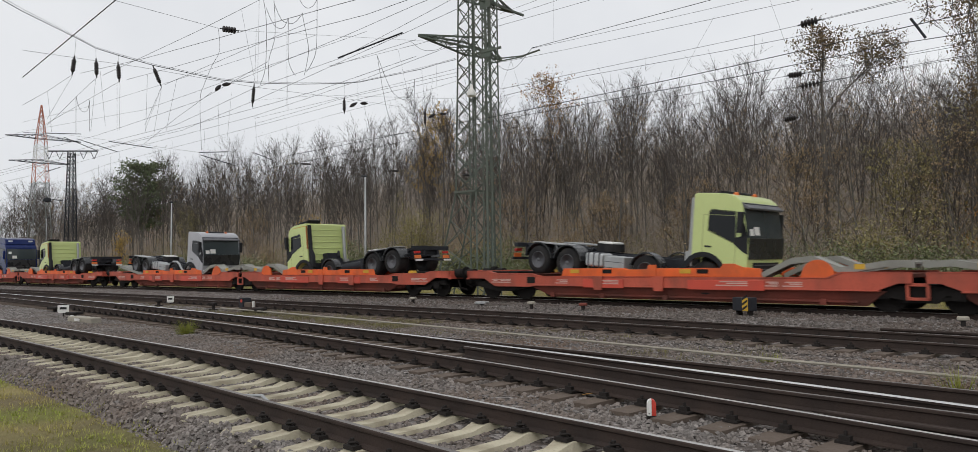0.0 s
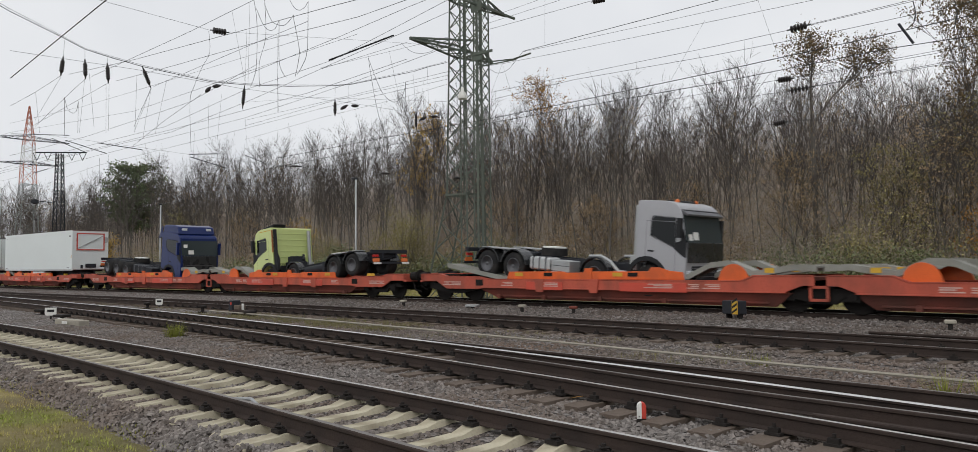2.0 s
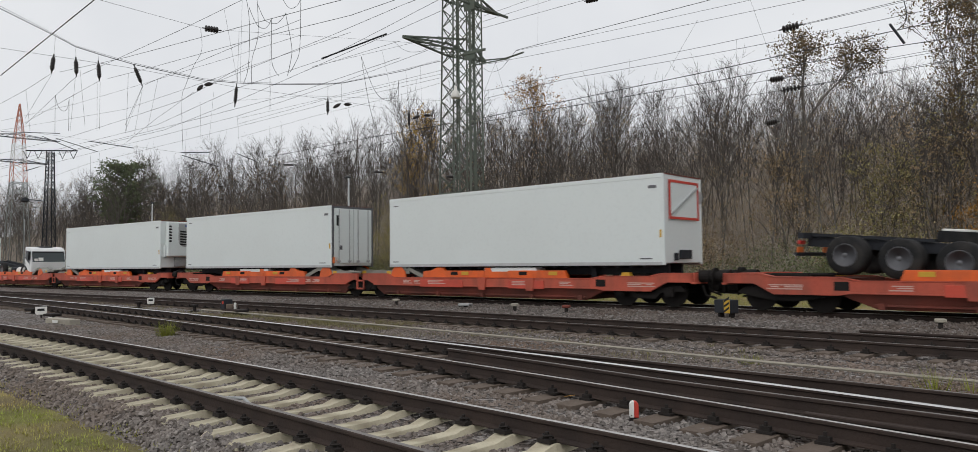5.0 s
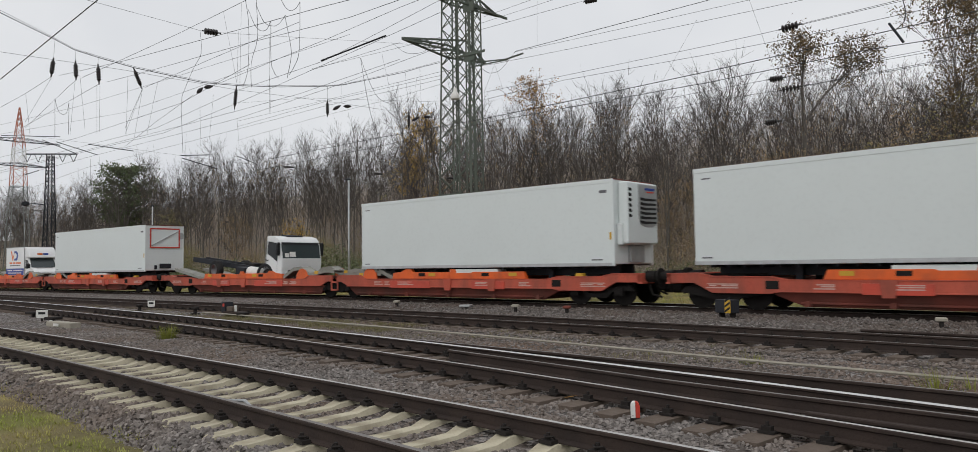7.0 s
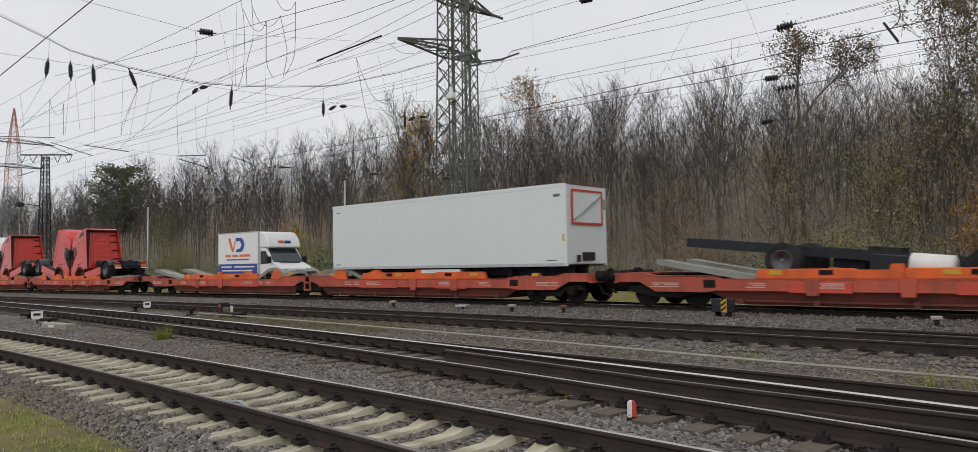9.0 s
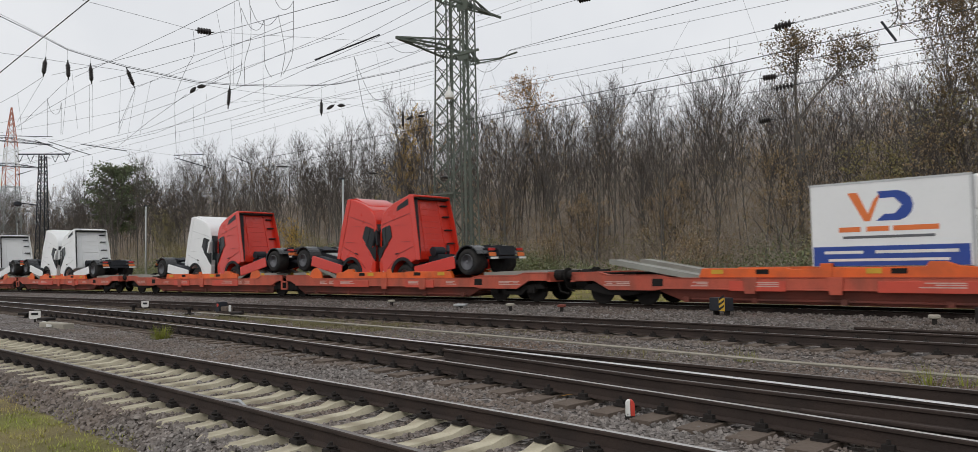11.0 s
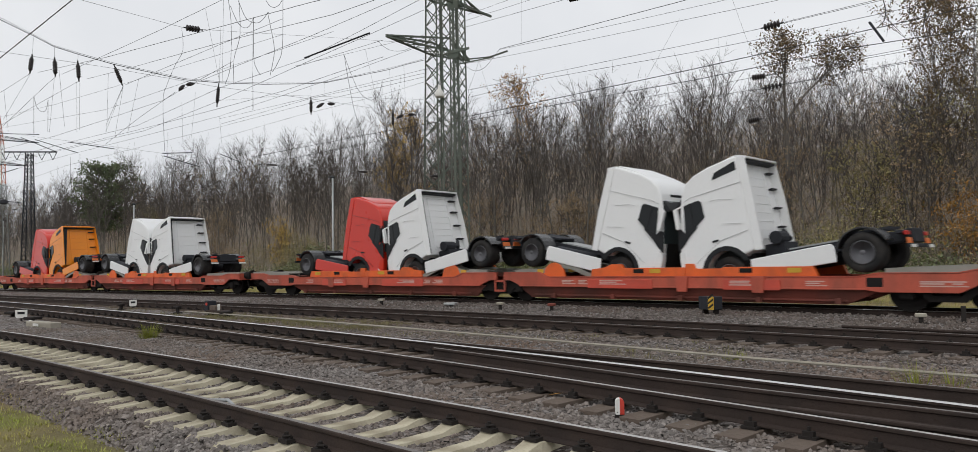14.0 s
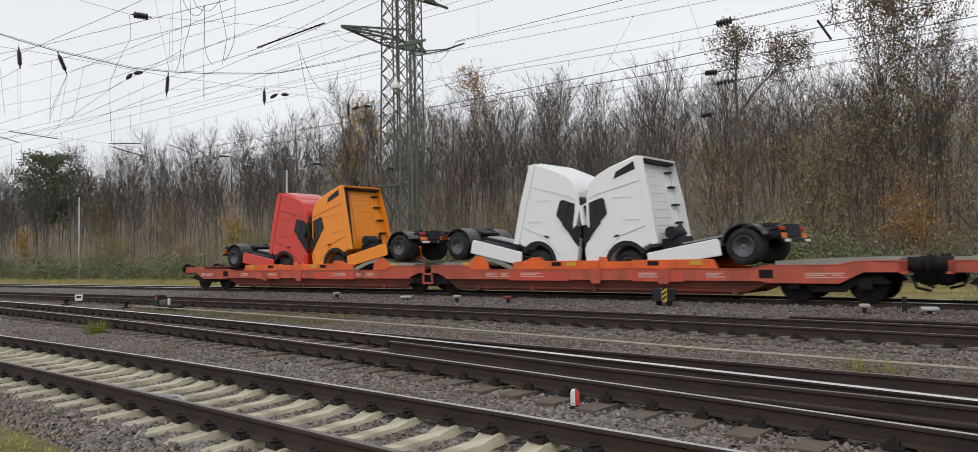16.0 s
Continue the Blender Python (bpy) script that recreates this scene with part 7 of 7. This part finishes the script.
# cross spans between the towers
wire("span_wire", (37.6, -16.6, 10.43), (37.55, -15.56, 9.99), (37.45, -13.92, 9.43), (37.42, -13.29, 9.19), (37.38, -12.5, 9.07), (37.32, -11.27, 8.93), (37.18, -8.63, 8.81), (37.11, -7.18, 8.93), (37.01, -5.16, 9.2), (36.89, -2.78, 9.62), (36.85, -1.93, 9.82), (36.67, 1.82, 11.09), (36.62, 2.77, 11.49), (36.55, 4.15, 12.0), r=0.02)
wire("span_wire", (37.6, -16.6, 10.51), (37.55, -15.56, 10.07), (37.45, -13.92, 9.48), (37.42, -13.29, 9.23), (37.38, -12.5, 9.12), (37.32, -11.27, 8.98), (37.18, -8.63, 8.86), (37.11, -7.18, 8.98), (37.01, -5.16, 9.26), (36.89, -2.78, 9.65), (36.85, -1.93, 9.85), (36.67, 1.82, 11.16), (36.55, 4.15, 12.07), r=0.01)
wire("span_wire", (37.54, -15.54, 8.68), (37.34, -11.6, 8.78), (37.12, -7.31, 8.75), (36.86, -2.11, 8.95), (36.59, 3.45, 9.05), r=0.009)
wire("span_wire", (37.4, -12.9, 11.07), (37.18, -8.64, 10.87), r=0.01)
wire("span_wire", (37.15, -7.94, 10.97), (37.08, -6.62, 11.17), (36.76, -0.11, 12.21), (36.52, 4.84, 12.96), r=0.008)
wire("span_wire", (105.95, 8, 17.2), (79.45, 8, 12.69), (63.9, 8, 10.0), (58.1, 8, 9.05), (45.95, 8, 7.29), (40.3, 8, 7.14), r=0.012)
wire("span_wire", (53.6, 3, 12.26), (46.35, 3, 11.49), (35.45, 3, 9.58), r=0.008)
# jumper cables and loops
wire("jumper_cable", (36.1, -7.4, 12.2), (35.85, -7.4, 11.13), (35.9, -7.4, 9.37), (36.3, -7.4, 8.69), r=0.014)
wire("jumper_cable", (35.3, -7.4, 12.01), (35.2, -7.4, 10.49), (35.65, -7.4, 9.57), (35.65, -7.4, 8.58), r=0.014)
wire("jumper_cable", (34.25, -7.4, 10.94), (34.25, -7.4, 9.44), (34.05, -7.4, 8.92), (33.75, -7.4, 8.63), r=0.014)
wire("jumper_cable", (33.3, -7.4, 10.92), (32.9, -7.4, 9.65), (32.9, -7.4, 9.18), (33.15, -7.4, 8.52), r=0.014)
wire("jumper_cable", (32.3, -7.4, 11.21), (32.35, -7.4, 9.43), (32.65, -7.4, 8.9), (33.0, -7.4, 8.62), r=0.014)
wire("jumper_cable", (35.9, -7.4, 11.77), (35.4, -7.4, 11.03), (34.95, -7.4, 10.7), (34.55, -7.4, 10.67), (34.25, -7.4, 10.94), r=0.014)
wire("jumper_cable", (35.3, -7.4, 11.81), (34.75, -7.4, 11.01), (34.1, -7.4, 10.7), (33.7, -7.4, 10.7), (33.25, -7.4, 10.92), r=0.014)
wire("jumper_cable", (33.65, -7.4, 11.72), (33.25, -7.4, 11.23), (32.9, -7.4, 11.02), (32.55, -7.4, 11.04), (32.3, -7.4, 11.21), r=0.014)
wire("jumper_cable", (35.5, -2, 10.81), (35.25, -2, 9.71), (34.9, -2, 8.39), (34.55, -2, 7.51), r=0.014)
wire("jumper_cable", (35.5, -2, 10.8), (34.95, -2, 9.72), (34.45, -2, 8.96), (33.8, -2, 8.53), (33.3, -2, 8.62), (33.05, -2, 9.0), (33.0, -2, 9.27), r=0.013)
wire("jumper_cable", (33.0, -2, 9.27), (33.05, -2, 7.72), r=0.012)
wire("jumper_cable", (42.9, -12, 8.5), (42.85, -12, 6.89), r=0.012)
wire("jumper_cable", (42.9, -12, 8.5), (42.6, -12, 8.02), (42.1, -12, 7.74), (41.65, -12, 7.76), (41.45, -12, 8.11), r=0.011)
wire("jumper_cable", (41.45, -12, 8.11), (41.45, -12, 6.85), r=0.011)
wire("jumper_cable", (38.6, -8, 11.32), (38.5, -8, 10.38), (39.15, -8, 9.84), (39.8, -8, 9.15), (40.15, -8, 8.53), (40.0, -8, 6.37), r=0.011)
wire("jumper_cable", (38.8, 3, 13.22), (38.1, 3, 12.67), (37.4, 3, 12.4), (36.5, 3, 12.35), (35.95, 3, 12.78), r=0.014)
wire("jumper_cable", (35.7, 6.5, 11.96), (35.15, 6.5, 11.62), (34.5, 6.5, 11.64), (34.0, 6.5, 11.97), (33.4, 6.5, 12.45), r=0.014)
wire("jumper_cable", (14.05, 0.3, 8.58), (14.0, 0.3, 8.25), (14.05, 0.3, 7.97), (14.25, 0.3, 7.81), r=0.02)
wire("jumper_cable", (13.4, 0.3, 8.42), (13.4, 0.3, 7.98), r=0.016)
wire("jumper_cable", (13.05, 0.3, 8.31), (13.0, 0.3, 7.96), (13.1, 0.3, 7.51), r=0.02)
wire("jumper_cable", (77.15, 4, 11.02), (77.1, 4, 8.59), r=0.014)
wire("jumper_cable", (75.4, 4, 11.11), (75.35, 4, 9.25), r=0.014)
wire("jumper_cable", (73.55, 4, 10.29), (73.55, 4, 9.36), r=0.014)
wire("jumper_cable", (79.6, 4, 10.44), (79.55, 4, 8.78), r=0.014)
wire("jumper_cable", (79.6, 4, 9.88), (78.95, 4, 9.28), (77.95, 4, 9.2), (77.15, 4, 9.94), r=0.012)
wire("jumper_cable", (75.35, 4, 10.47), (74.65, 4, 9.98), (73.9, 4, 9.91), (73.55, 4, 10.29), r=0.012)
# droppers
wire("dropper", (38.15, -13, 8.26), (38.55, -13, 6.38), r=0.006)
wire("dropper", (37.5, -12.5, 8.08), (37.45, -12.5, 6.31), r=0.006)
wire("dropper", (37.75, -12.3, 8.15), (37.75, -12.3, 6.44), r=0.006)
wire("dropper", (36.1, -12, 8.24), (36.2, -12, 6.22), r=0.006)
wire("dropper", (35.95, -11, 8.24), (36.8, -11, 6.42), r=0.006)
wire("dropper", (36.35, -13.5, 8.12), (35.85, -13.5, 6.18), r=0.006)
wire("dropper", (40.0, -14, 7.92), (39.5, -14, 6.37), r=0.006)
wire("dropper", (37.5, -14, 8.08), (40.0, -14, 6.89), r=0.006)
wire("dropper", (37.2, -11, 8.15), (38.65, -11, 6.64), r=0.006)
wire("dropper", (37.2, -11, 8.15), (37.85, -11, 6.42), r=0.006)
wire("dropper", (33.1, -10, 10.36), (32.15, -10, 7.61), r=0.006)
wire("dropper", (33.85, -9, 10.08), (33.95, -9, 8.14), r=0.006)
wire("dropper", (33.65, -9, 11.07), (33.75, -9, 8.04), r=0.006)
wire("dropper", (36.35, 0, 11.6), (35.65, 0, 9.24), r=0.006)
wire("dropper", (36.67, 1.82, 11.03), (36.66, 2.0, 9.14), r=0.006)
wire("dropper", (36.62, 2.77, 11.49), (36.62, 2.86, 9.04), r=0.006)
wire("dropper", (31.6, 6, 14.56), (31.65, 6, 12.3), r=0.006)
wire("dropper", (21.75, 3, 10.49), (23.2, 3, 8.52), r=0.006)
wire("dropper", (19.7, 3, 10.73), (18.9, 3, 8.09), r=0.006)
wire("dropper", (20.25, 3, 9.43), (20.25, 3, 8.13), r=0.006)
wire("dropper", (39.65, -4, 12.16), (39.65, -4, 8.64), r=0.006)
wire("dropper", (37.45, -13.92, 9.39), (37.46, -13.95, 8.79), r=0.006)
wire("dropper", (37.42, -13.27, 9.19), (37.42, -13.26, 8.82), r=0.006)
wire("dropper", (37.38, -12.5, 9.07), (37.38, -12.52, 8.84), r=0.006)
wire("dropper", (36.89, -2.78, 9.62), (36.89, -2.79, 8.99), r=0.006)
wire("dropper", (36.85, -2.04, 9.77), (36.85, -2.04, 8.96), r=0.006)
wire("dropper", (36.05, 2, 10.7), (36.4, 2, 9.11), r=0.006)
wire("dropper", (29.95, 2.2, 9.24), (29.9, 2.2, 8.4), r=0.006)
wire("dropper", (32.7, 4, 11.17), (33.45, 4, 9.83), r=0.006)
wire("dropper", (32.7, 4, 11.17), (32.15, 4, 9.61), r=0.006)
wire("dropper", (40.45, -7, 8.65), (40.35, -7, 6.79), r=0.006)
wire("dropper", (40.2, -6.5, 9.14), (40.55, -6.5, 7.15), r=0.006)
wire("dropper", (49.1, -3, 8.91), (49.2, -3, 7.77), r=0.006)
wire("dropper", (44.05, -3, 9.09), (43.85, -3, 7.62), r=0.006)
wire("dropper", (39.65, -4, 10.45), (39.55, -4, 8.63), r=0.006)
wire("dropper", (13.85, 0.3, 8.53), (14.0, 0.3, 7.52), r=0.006)
# insulators
insulator((37.46, -13.95, 8.79), (37.46, -14.02, 8.11), "bar")
insulator((37.42, -13.26, 8.82), (37.42, -13.23, 8.13), "bar")
insulator((37.38, -12.52, 8.84), (37.38, -12.47, 8.1), "bar")
insulator((37.32, -11.29, 8.93), (37.31, -10.97, 8.19), "bar")
insulator((37.11, -7.2, 8.9), (37.12, -7.28, 7.93), "bar")
insulator((36.89, -2.79, 8.99), (36.89, -2.79, 8.22), "bar")
insulator((36.65, 2, 9.14), (36.65, 2, 8.2), "bar")
insulator((37.2, -8.86, 8.35), (37.18, -8.63, 8.61), "cap")
insulator((37.18, -8.58, 8.62), (37.16, -8.22, 8.73), "cap")
insulator((36.88, -2.49, 8.58), (36.86, -2.08, 8.84), "cap")
insulator((36.85, -1.9, 8.83), (36.83, -1.48, 8.89), "cap")
insulator((36.65, 2.23, 8.7), (36.62, 2.73, 8.96), "cap")
insulator((36.61, 2.99, 8.99), (36.59, 3.5, 9.06), "cap")
insulator((37.19, -8.67, 10.89), (37.15, -7.88, 10.95), "disc")
insulator((18.7, 3, 9.41), (17.9, 3, 9.44), "disc")
insulator((21.25, 8, 8.98), (20.5, 8, 8.94), "disc")
insulator((20.4, 7, 8.22), (19.4, 7, 8.24), "disc")
insulator((21.85, 9, 7.35), (21.2, 9, 7.39), "disc")
insulator((28.9, 6, 13.77), (28.0, 6, 13.7), "disc")
insulator((55.6, 8, 8.72), (54.2, 8, 8.55), "cap")
insulator((46.1, 8, 7.38), (45.15, 8, 7.25), "cap")
insulator((38.15, 6.2, 6.26), (37.35, 6.2, 6.15), "cap")
insulator((90.65, 10, 9.98), (89.45, 10, 9.83), "cap")
insulator((91.65, 10, 8.95), (90.45, 10, 8.81), "cap")
insulator((95.2, 10, 8.66), (93.95, 10, 8.51), "cap")
insulator((95.85, 10, 8.02), (94.55, 10, 7.88), "cap")
insulator((91.05, 10, 8.33), (89.85, 10, 8.19), "cap")
insulator((67.2, 10, 8.16), (66.45, 10, 8.05), "cap")
insulator((67.0, 10, 7.05), (66.25, 10, 6.95), "cap")
insulator((89.4, 10, 7.2), (88.25, 10, 7.08), "cap")
insulator((107.05, 10, 8.61), (105.55, 10, 8.45), "cap")
# registration arms and rods
rod((92.3, 2, 14.66), (78.4, 2, 12.86), 0.03)
rod((82.1, 2, 13.03), (74.9, 2, 11.01), 0.03)
rod((79.15, 2, 12.52), (71.3, 2, 10.58), 0.03)
rod((70.55, 1, 11.22), (63.4, 1, 9.93), 0.03)
rod((60.55, 3, 9.53), (56.85, 3, 9.19), 0.03)
rod((60.4, 3, 9.33), (55.75, 3, 8.11), 0.03)
rod((47.45, 5, 14.34), (41.6, 5, 14.69), 0.05)
rod((56.65, 5, 9.29), (54.45, 5, 8.55), 0.03)
rod((14.4, 0.2, 7.99), (14.05, 0.2, 7.37), 0.035)
rod((80.2, 0, 9.6), (77.3, 0, 9.71), 0.03)

# ---- small things beside the tracks ----


def marker_post():
    t = thing("marker_post", "short white and red clearance marker in the ballast", "marker post")
    part("white_half", Mesh().prism([(-0.075, 0.0), (0.0, 0.0), (0.0, 0.275)] + arc(0, 0.2, 0.075, 90, 180, 6)[1:], -0.07, 0.07), M["sign_white"], t, bevel=0.008)
    part("red_half", Mesh().prism([(0.001, 0.0), (0.075, 0.0), (0.075, 0.2)] + arc(0, 0.2, 0.075, 0, 89, 6)[1:], -0.07, 0.07), M["sign_red"], t, bevel=0.008)
    part("base", Mesh().box(-0.08, 0.08, -0.08, 0.08, -0.15, 0.0), M["iron"], t)
    part("hole", Mesh().tube([(-0.045, -0.072, 0.04), (-0.045, -0.069, 0.04)], 0.01, 8), M["ink"], t)
    stand(t, 12.05, -15.55, -0.2, 40)
    t.scale = (0.62, 0.62, 0.62)
    return t


marker_post()


def point_box():
    t = thing("trackside_box", "dark steel box on legs with yellow and black stripes", "signal box")
    part("case", Mesh().box(-0.36, 0.36, -0.22, 0.22, 0.16, 0.62), M["chassis"], t, bevel=0.03)
    f = part("stripe_plate", Mesh().box(0.12, 0.38, -0.24, -0.222, 0.17, 0.62), M["sign_yellow"], t)
    for i in range(3):
        z = 0.14 + i * 0.17
        part("stripe", Mesh().prism([(0.13, z + 0.04), (0.37, z + 0.18), (0.37, z + 0.26), (0.13, z + 0.12)], -0.244, -0.2405), M["ink"], f)
    for x in (-0.25, 0.25):
        part("foot", Mesh().box(x - 0.03, x + 0.03, -0.12, 0.12, -0.1, 0.17), M["iron"], t)
    stand(t, 17.95, -2.85, -0.12, -18)
    t.scale = (0.8, 0.8, 0.8)
    return t


point_box()


def pedestal(s, d, high, label, m="galv", wide=0.16, cap=True, z=-0.24):
    t = thing("track_pedestal", label, "track device", "small devices beside the tracks")
    part("stem", Mesh().box(-0.06, 0.06, -0.06, 0.06, -0.1, high), M["iron"], t)
    if cap:
        part("cap", Mesh().box(-wide, wide, -wide * 0.8, wide * 0.8, high, high + 0.12), M[m], t, bevel=0.04)
    part("base", Mesh().box(-wide * 1.3, wide * 1.3, -0.1, 0.1, -0.12, 0.02), M["iron"], t)
    stand(t, s, d, z, 20)
    t.scale = (0.75, 0.75, 0.75)
    return t


for s, d in ((12.46, -3.4), (24.9, -4.0), (31.1, -3.85)):
    pedestal(s, d, 0.2, "small pedestal with a pale rounded cap beside the track", "duct", z=-0.12)
pedestal(22.9, -3.8, 0.2, "squat brown cable junction in the ballast", "wagon_low", z=-0.12)
pedestal(27.8, -3.4, 0.06, "low grey concrete pit beside the track", "galv", 0.3, z=-0.12)
pedestal(36.6, -9.2, 0.22, "dark mushroom-shaped track device", "iron")
pedestal(41.5, -9.1, 0.2, "dark mushroom-shaped track device", "iron")
pedestal(40.7, -13.4, 0.14, "flat dark device beside the rails", "iron", 0.3)
pedestal(36.4, -14.2, 0.14, "flat dark device beside the rails", "iron", 0.3)
pedestal(33.0, -9.3, 0.1, "low dark clamp beside the ground signal", "iron", 0.25)
pedestal(11.8, -2.6, 0.5, "thin grey marker stake in the ballast", cap=False, z=-0.12)
pedestal(11.2, -3.0, 0.12, "low grey cable box in the ballast", "galv", 0.25, z=-0.12)


def ground_signal():
    t = thing("ground_signal", "low shunting signal with a dark hood and red lamp", "ground signal")
    part("hood", Mesh().box(-0.28, 0.02, -0.2, 0.2, 0.1, 0.55), M["chassis"], t, bevel=0.03)
    part("lamp_body", Mesh().box(0.06, 0.5, -0.16, 0.16, 0.16, 0.36), M["old_wood"], t, bevel=0.03)
    part("red_lens", Mesh().lathe([(0.0, 0.07), (0.03, 0.055)], (-0.06, -0.23, 0.42), "y", 14), M["sign_red"], t)
    part("white_post", Mesh().box(0.5, 0.57, -0.05, 0.05, 0.1, 0.42), M["sign_white"], t, bevel=0.02)
    part("bed_plate", Mesh().box(-0.1, 1.1, -0.22, 0.22, 0.04, 0.16), M["rust"], t, bevel=0.01)
    part("leg", Mesh().box(-0.05, 0.05, -0.15, 0.15, -0.15, 0.05), M["iron"], t)
    part("leg", Mesh().box(0.9, 1.0, -0.15, 0.15, -0.15, 0.05), M["iron"], t)
    stand(t, 34.3, -9.1, -0.22, 0)
    t.scale = (0.85, 0.85, 0.85)
    return t


ground_signal()


def number_board(s, d, wide, label, turn):
    t = thing("number_board", label, "sign", "boards beside the tracks")
    part("board", Mesh().prism([(-wide, 0.12), (-wide * 0.8, 0.06), (wide * 0.8, 0.06), (wide, 0.12), (wide, 0.36), (-wide, 0.36)], -0.02, 0.02), M["sign_white"], t, bevel=0.01)
    part("mark", Mesh().box(-wide * 0.6, wide * 0.6, -0.024, -0.021, 0.2, 0.29), M["ink"], t)
    part("stake", Mesh().box(-0.03, 0.03, 0.02, 0.05, -0.2, 0.3), M["iron"], t)
    stand(t, s, d, -0.2, turn)
    t.scale = (0.9, 0.9, 0.9)
    return t


number_board(37.9, -14.05, 0.2, "white number board on a short stake", 55)
number_board(41.6, -8.55, 0.16, "small white number board by the track", 55)
t = thing("point_motor", "long low point machine case with a white label", "point machine")
part("case", Mesh().box(-0.8, 0.8, -0.16, 0.16, -0.05, 0.14), M["duct"], t, bevel=0.03)
part("label_plate", Mesh().box(-0.2, 0.15, -0.205, -0.2, 0.02, 0.1), M["sign_white"], t)
part("end_cap", Mesh().lathe([(0.0, 0.1), (0.05, 0.095)], (-0.85, 0, 0.06), "x", 16), M["sign_white"], t)
stand(t, 33.9, -14.75, -0.22, 4)

# pale cable run between the tracks
duct = [4 + i * 0.8 for i in range(41)]
cable = part("cable_duct", Mesh().tube([at(s, -10.72 + max(0, s - 13) * 0.065, -0.17) for s in duct], 0.025, 6), M["duct"])
tagged(cable, "thin pale cable duct lying on the ballast", "cable duct")
bar = part("throw_bar", Mesh().tube([at(16.0, -18.4, -0.06), at(15.6, -18.33, -0.03), at(15.25, -18.4, -0.07)], 0.02, 8), M["galv"])
tagged(bar, "short bent steel bond cable at the rail", "bond cable")


def weed(s, d, high, count, label):
    r = random.Random(int(s * 100))
    g = Mesh()
    tuft(g, at(s, d, bed_height(s, d)), r, count, high, 0.25)
    return tagged(part("weed_clump", g, M["weed"]), label, "weed", "weeds in the ballast")


weed(27.0, -14.65, 0.4, 260, "bright green grass tuft in the ballast")
weed(10.3, -11.2, 0.36, 60, "straggling yellow-green weed beside the rail")
weed(9.9, -11.0, 0.26, 40, "straggling yellow-green weed beside the rail")
weed(13.5, -10.2, 0.2, 80, "small green weed in the ballast")
leaf = part("fallen_leaf", Mesh().add([(0, 0, 0), (0.09, 0.03, 0.02), (0.13, 0.12, 0.03), (0.03, 0.1, 0.015)], [(0, 1, 2, 3)]), M["leaf_orange"])
leaf.matrix_basis = Matrix.Translation(at(13.45, -15.2, -0.19))
tagged(leaf, "single orange fallen leaf on the stones", "leaf")


motions()
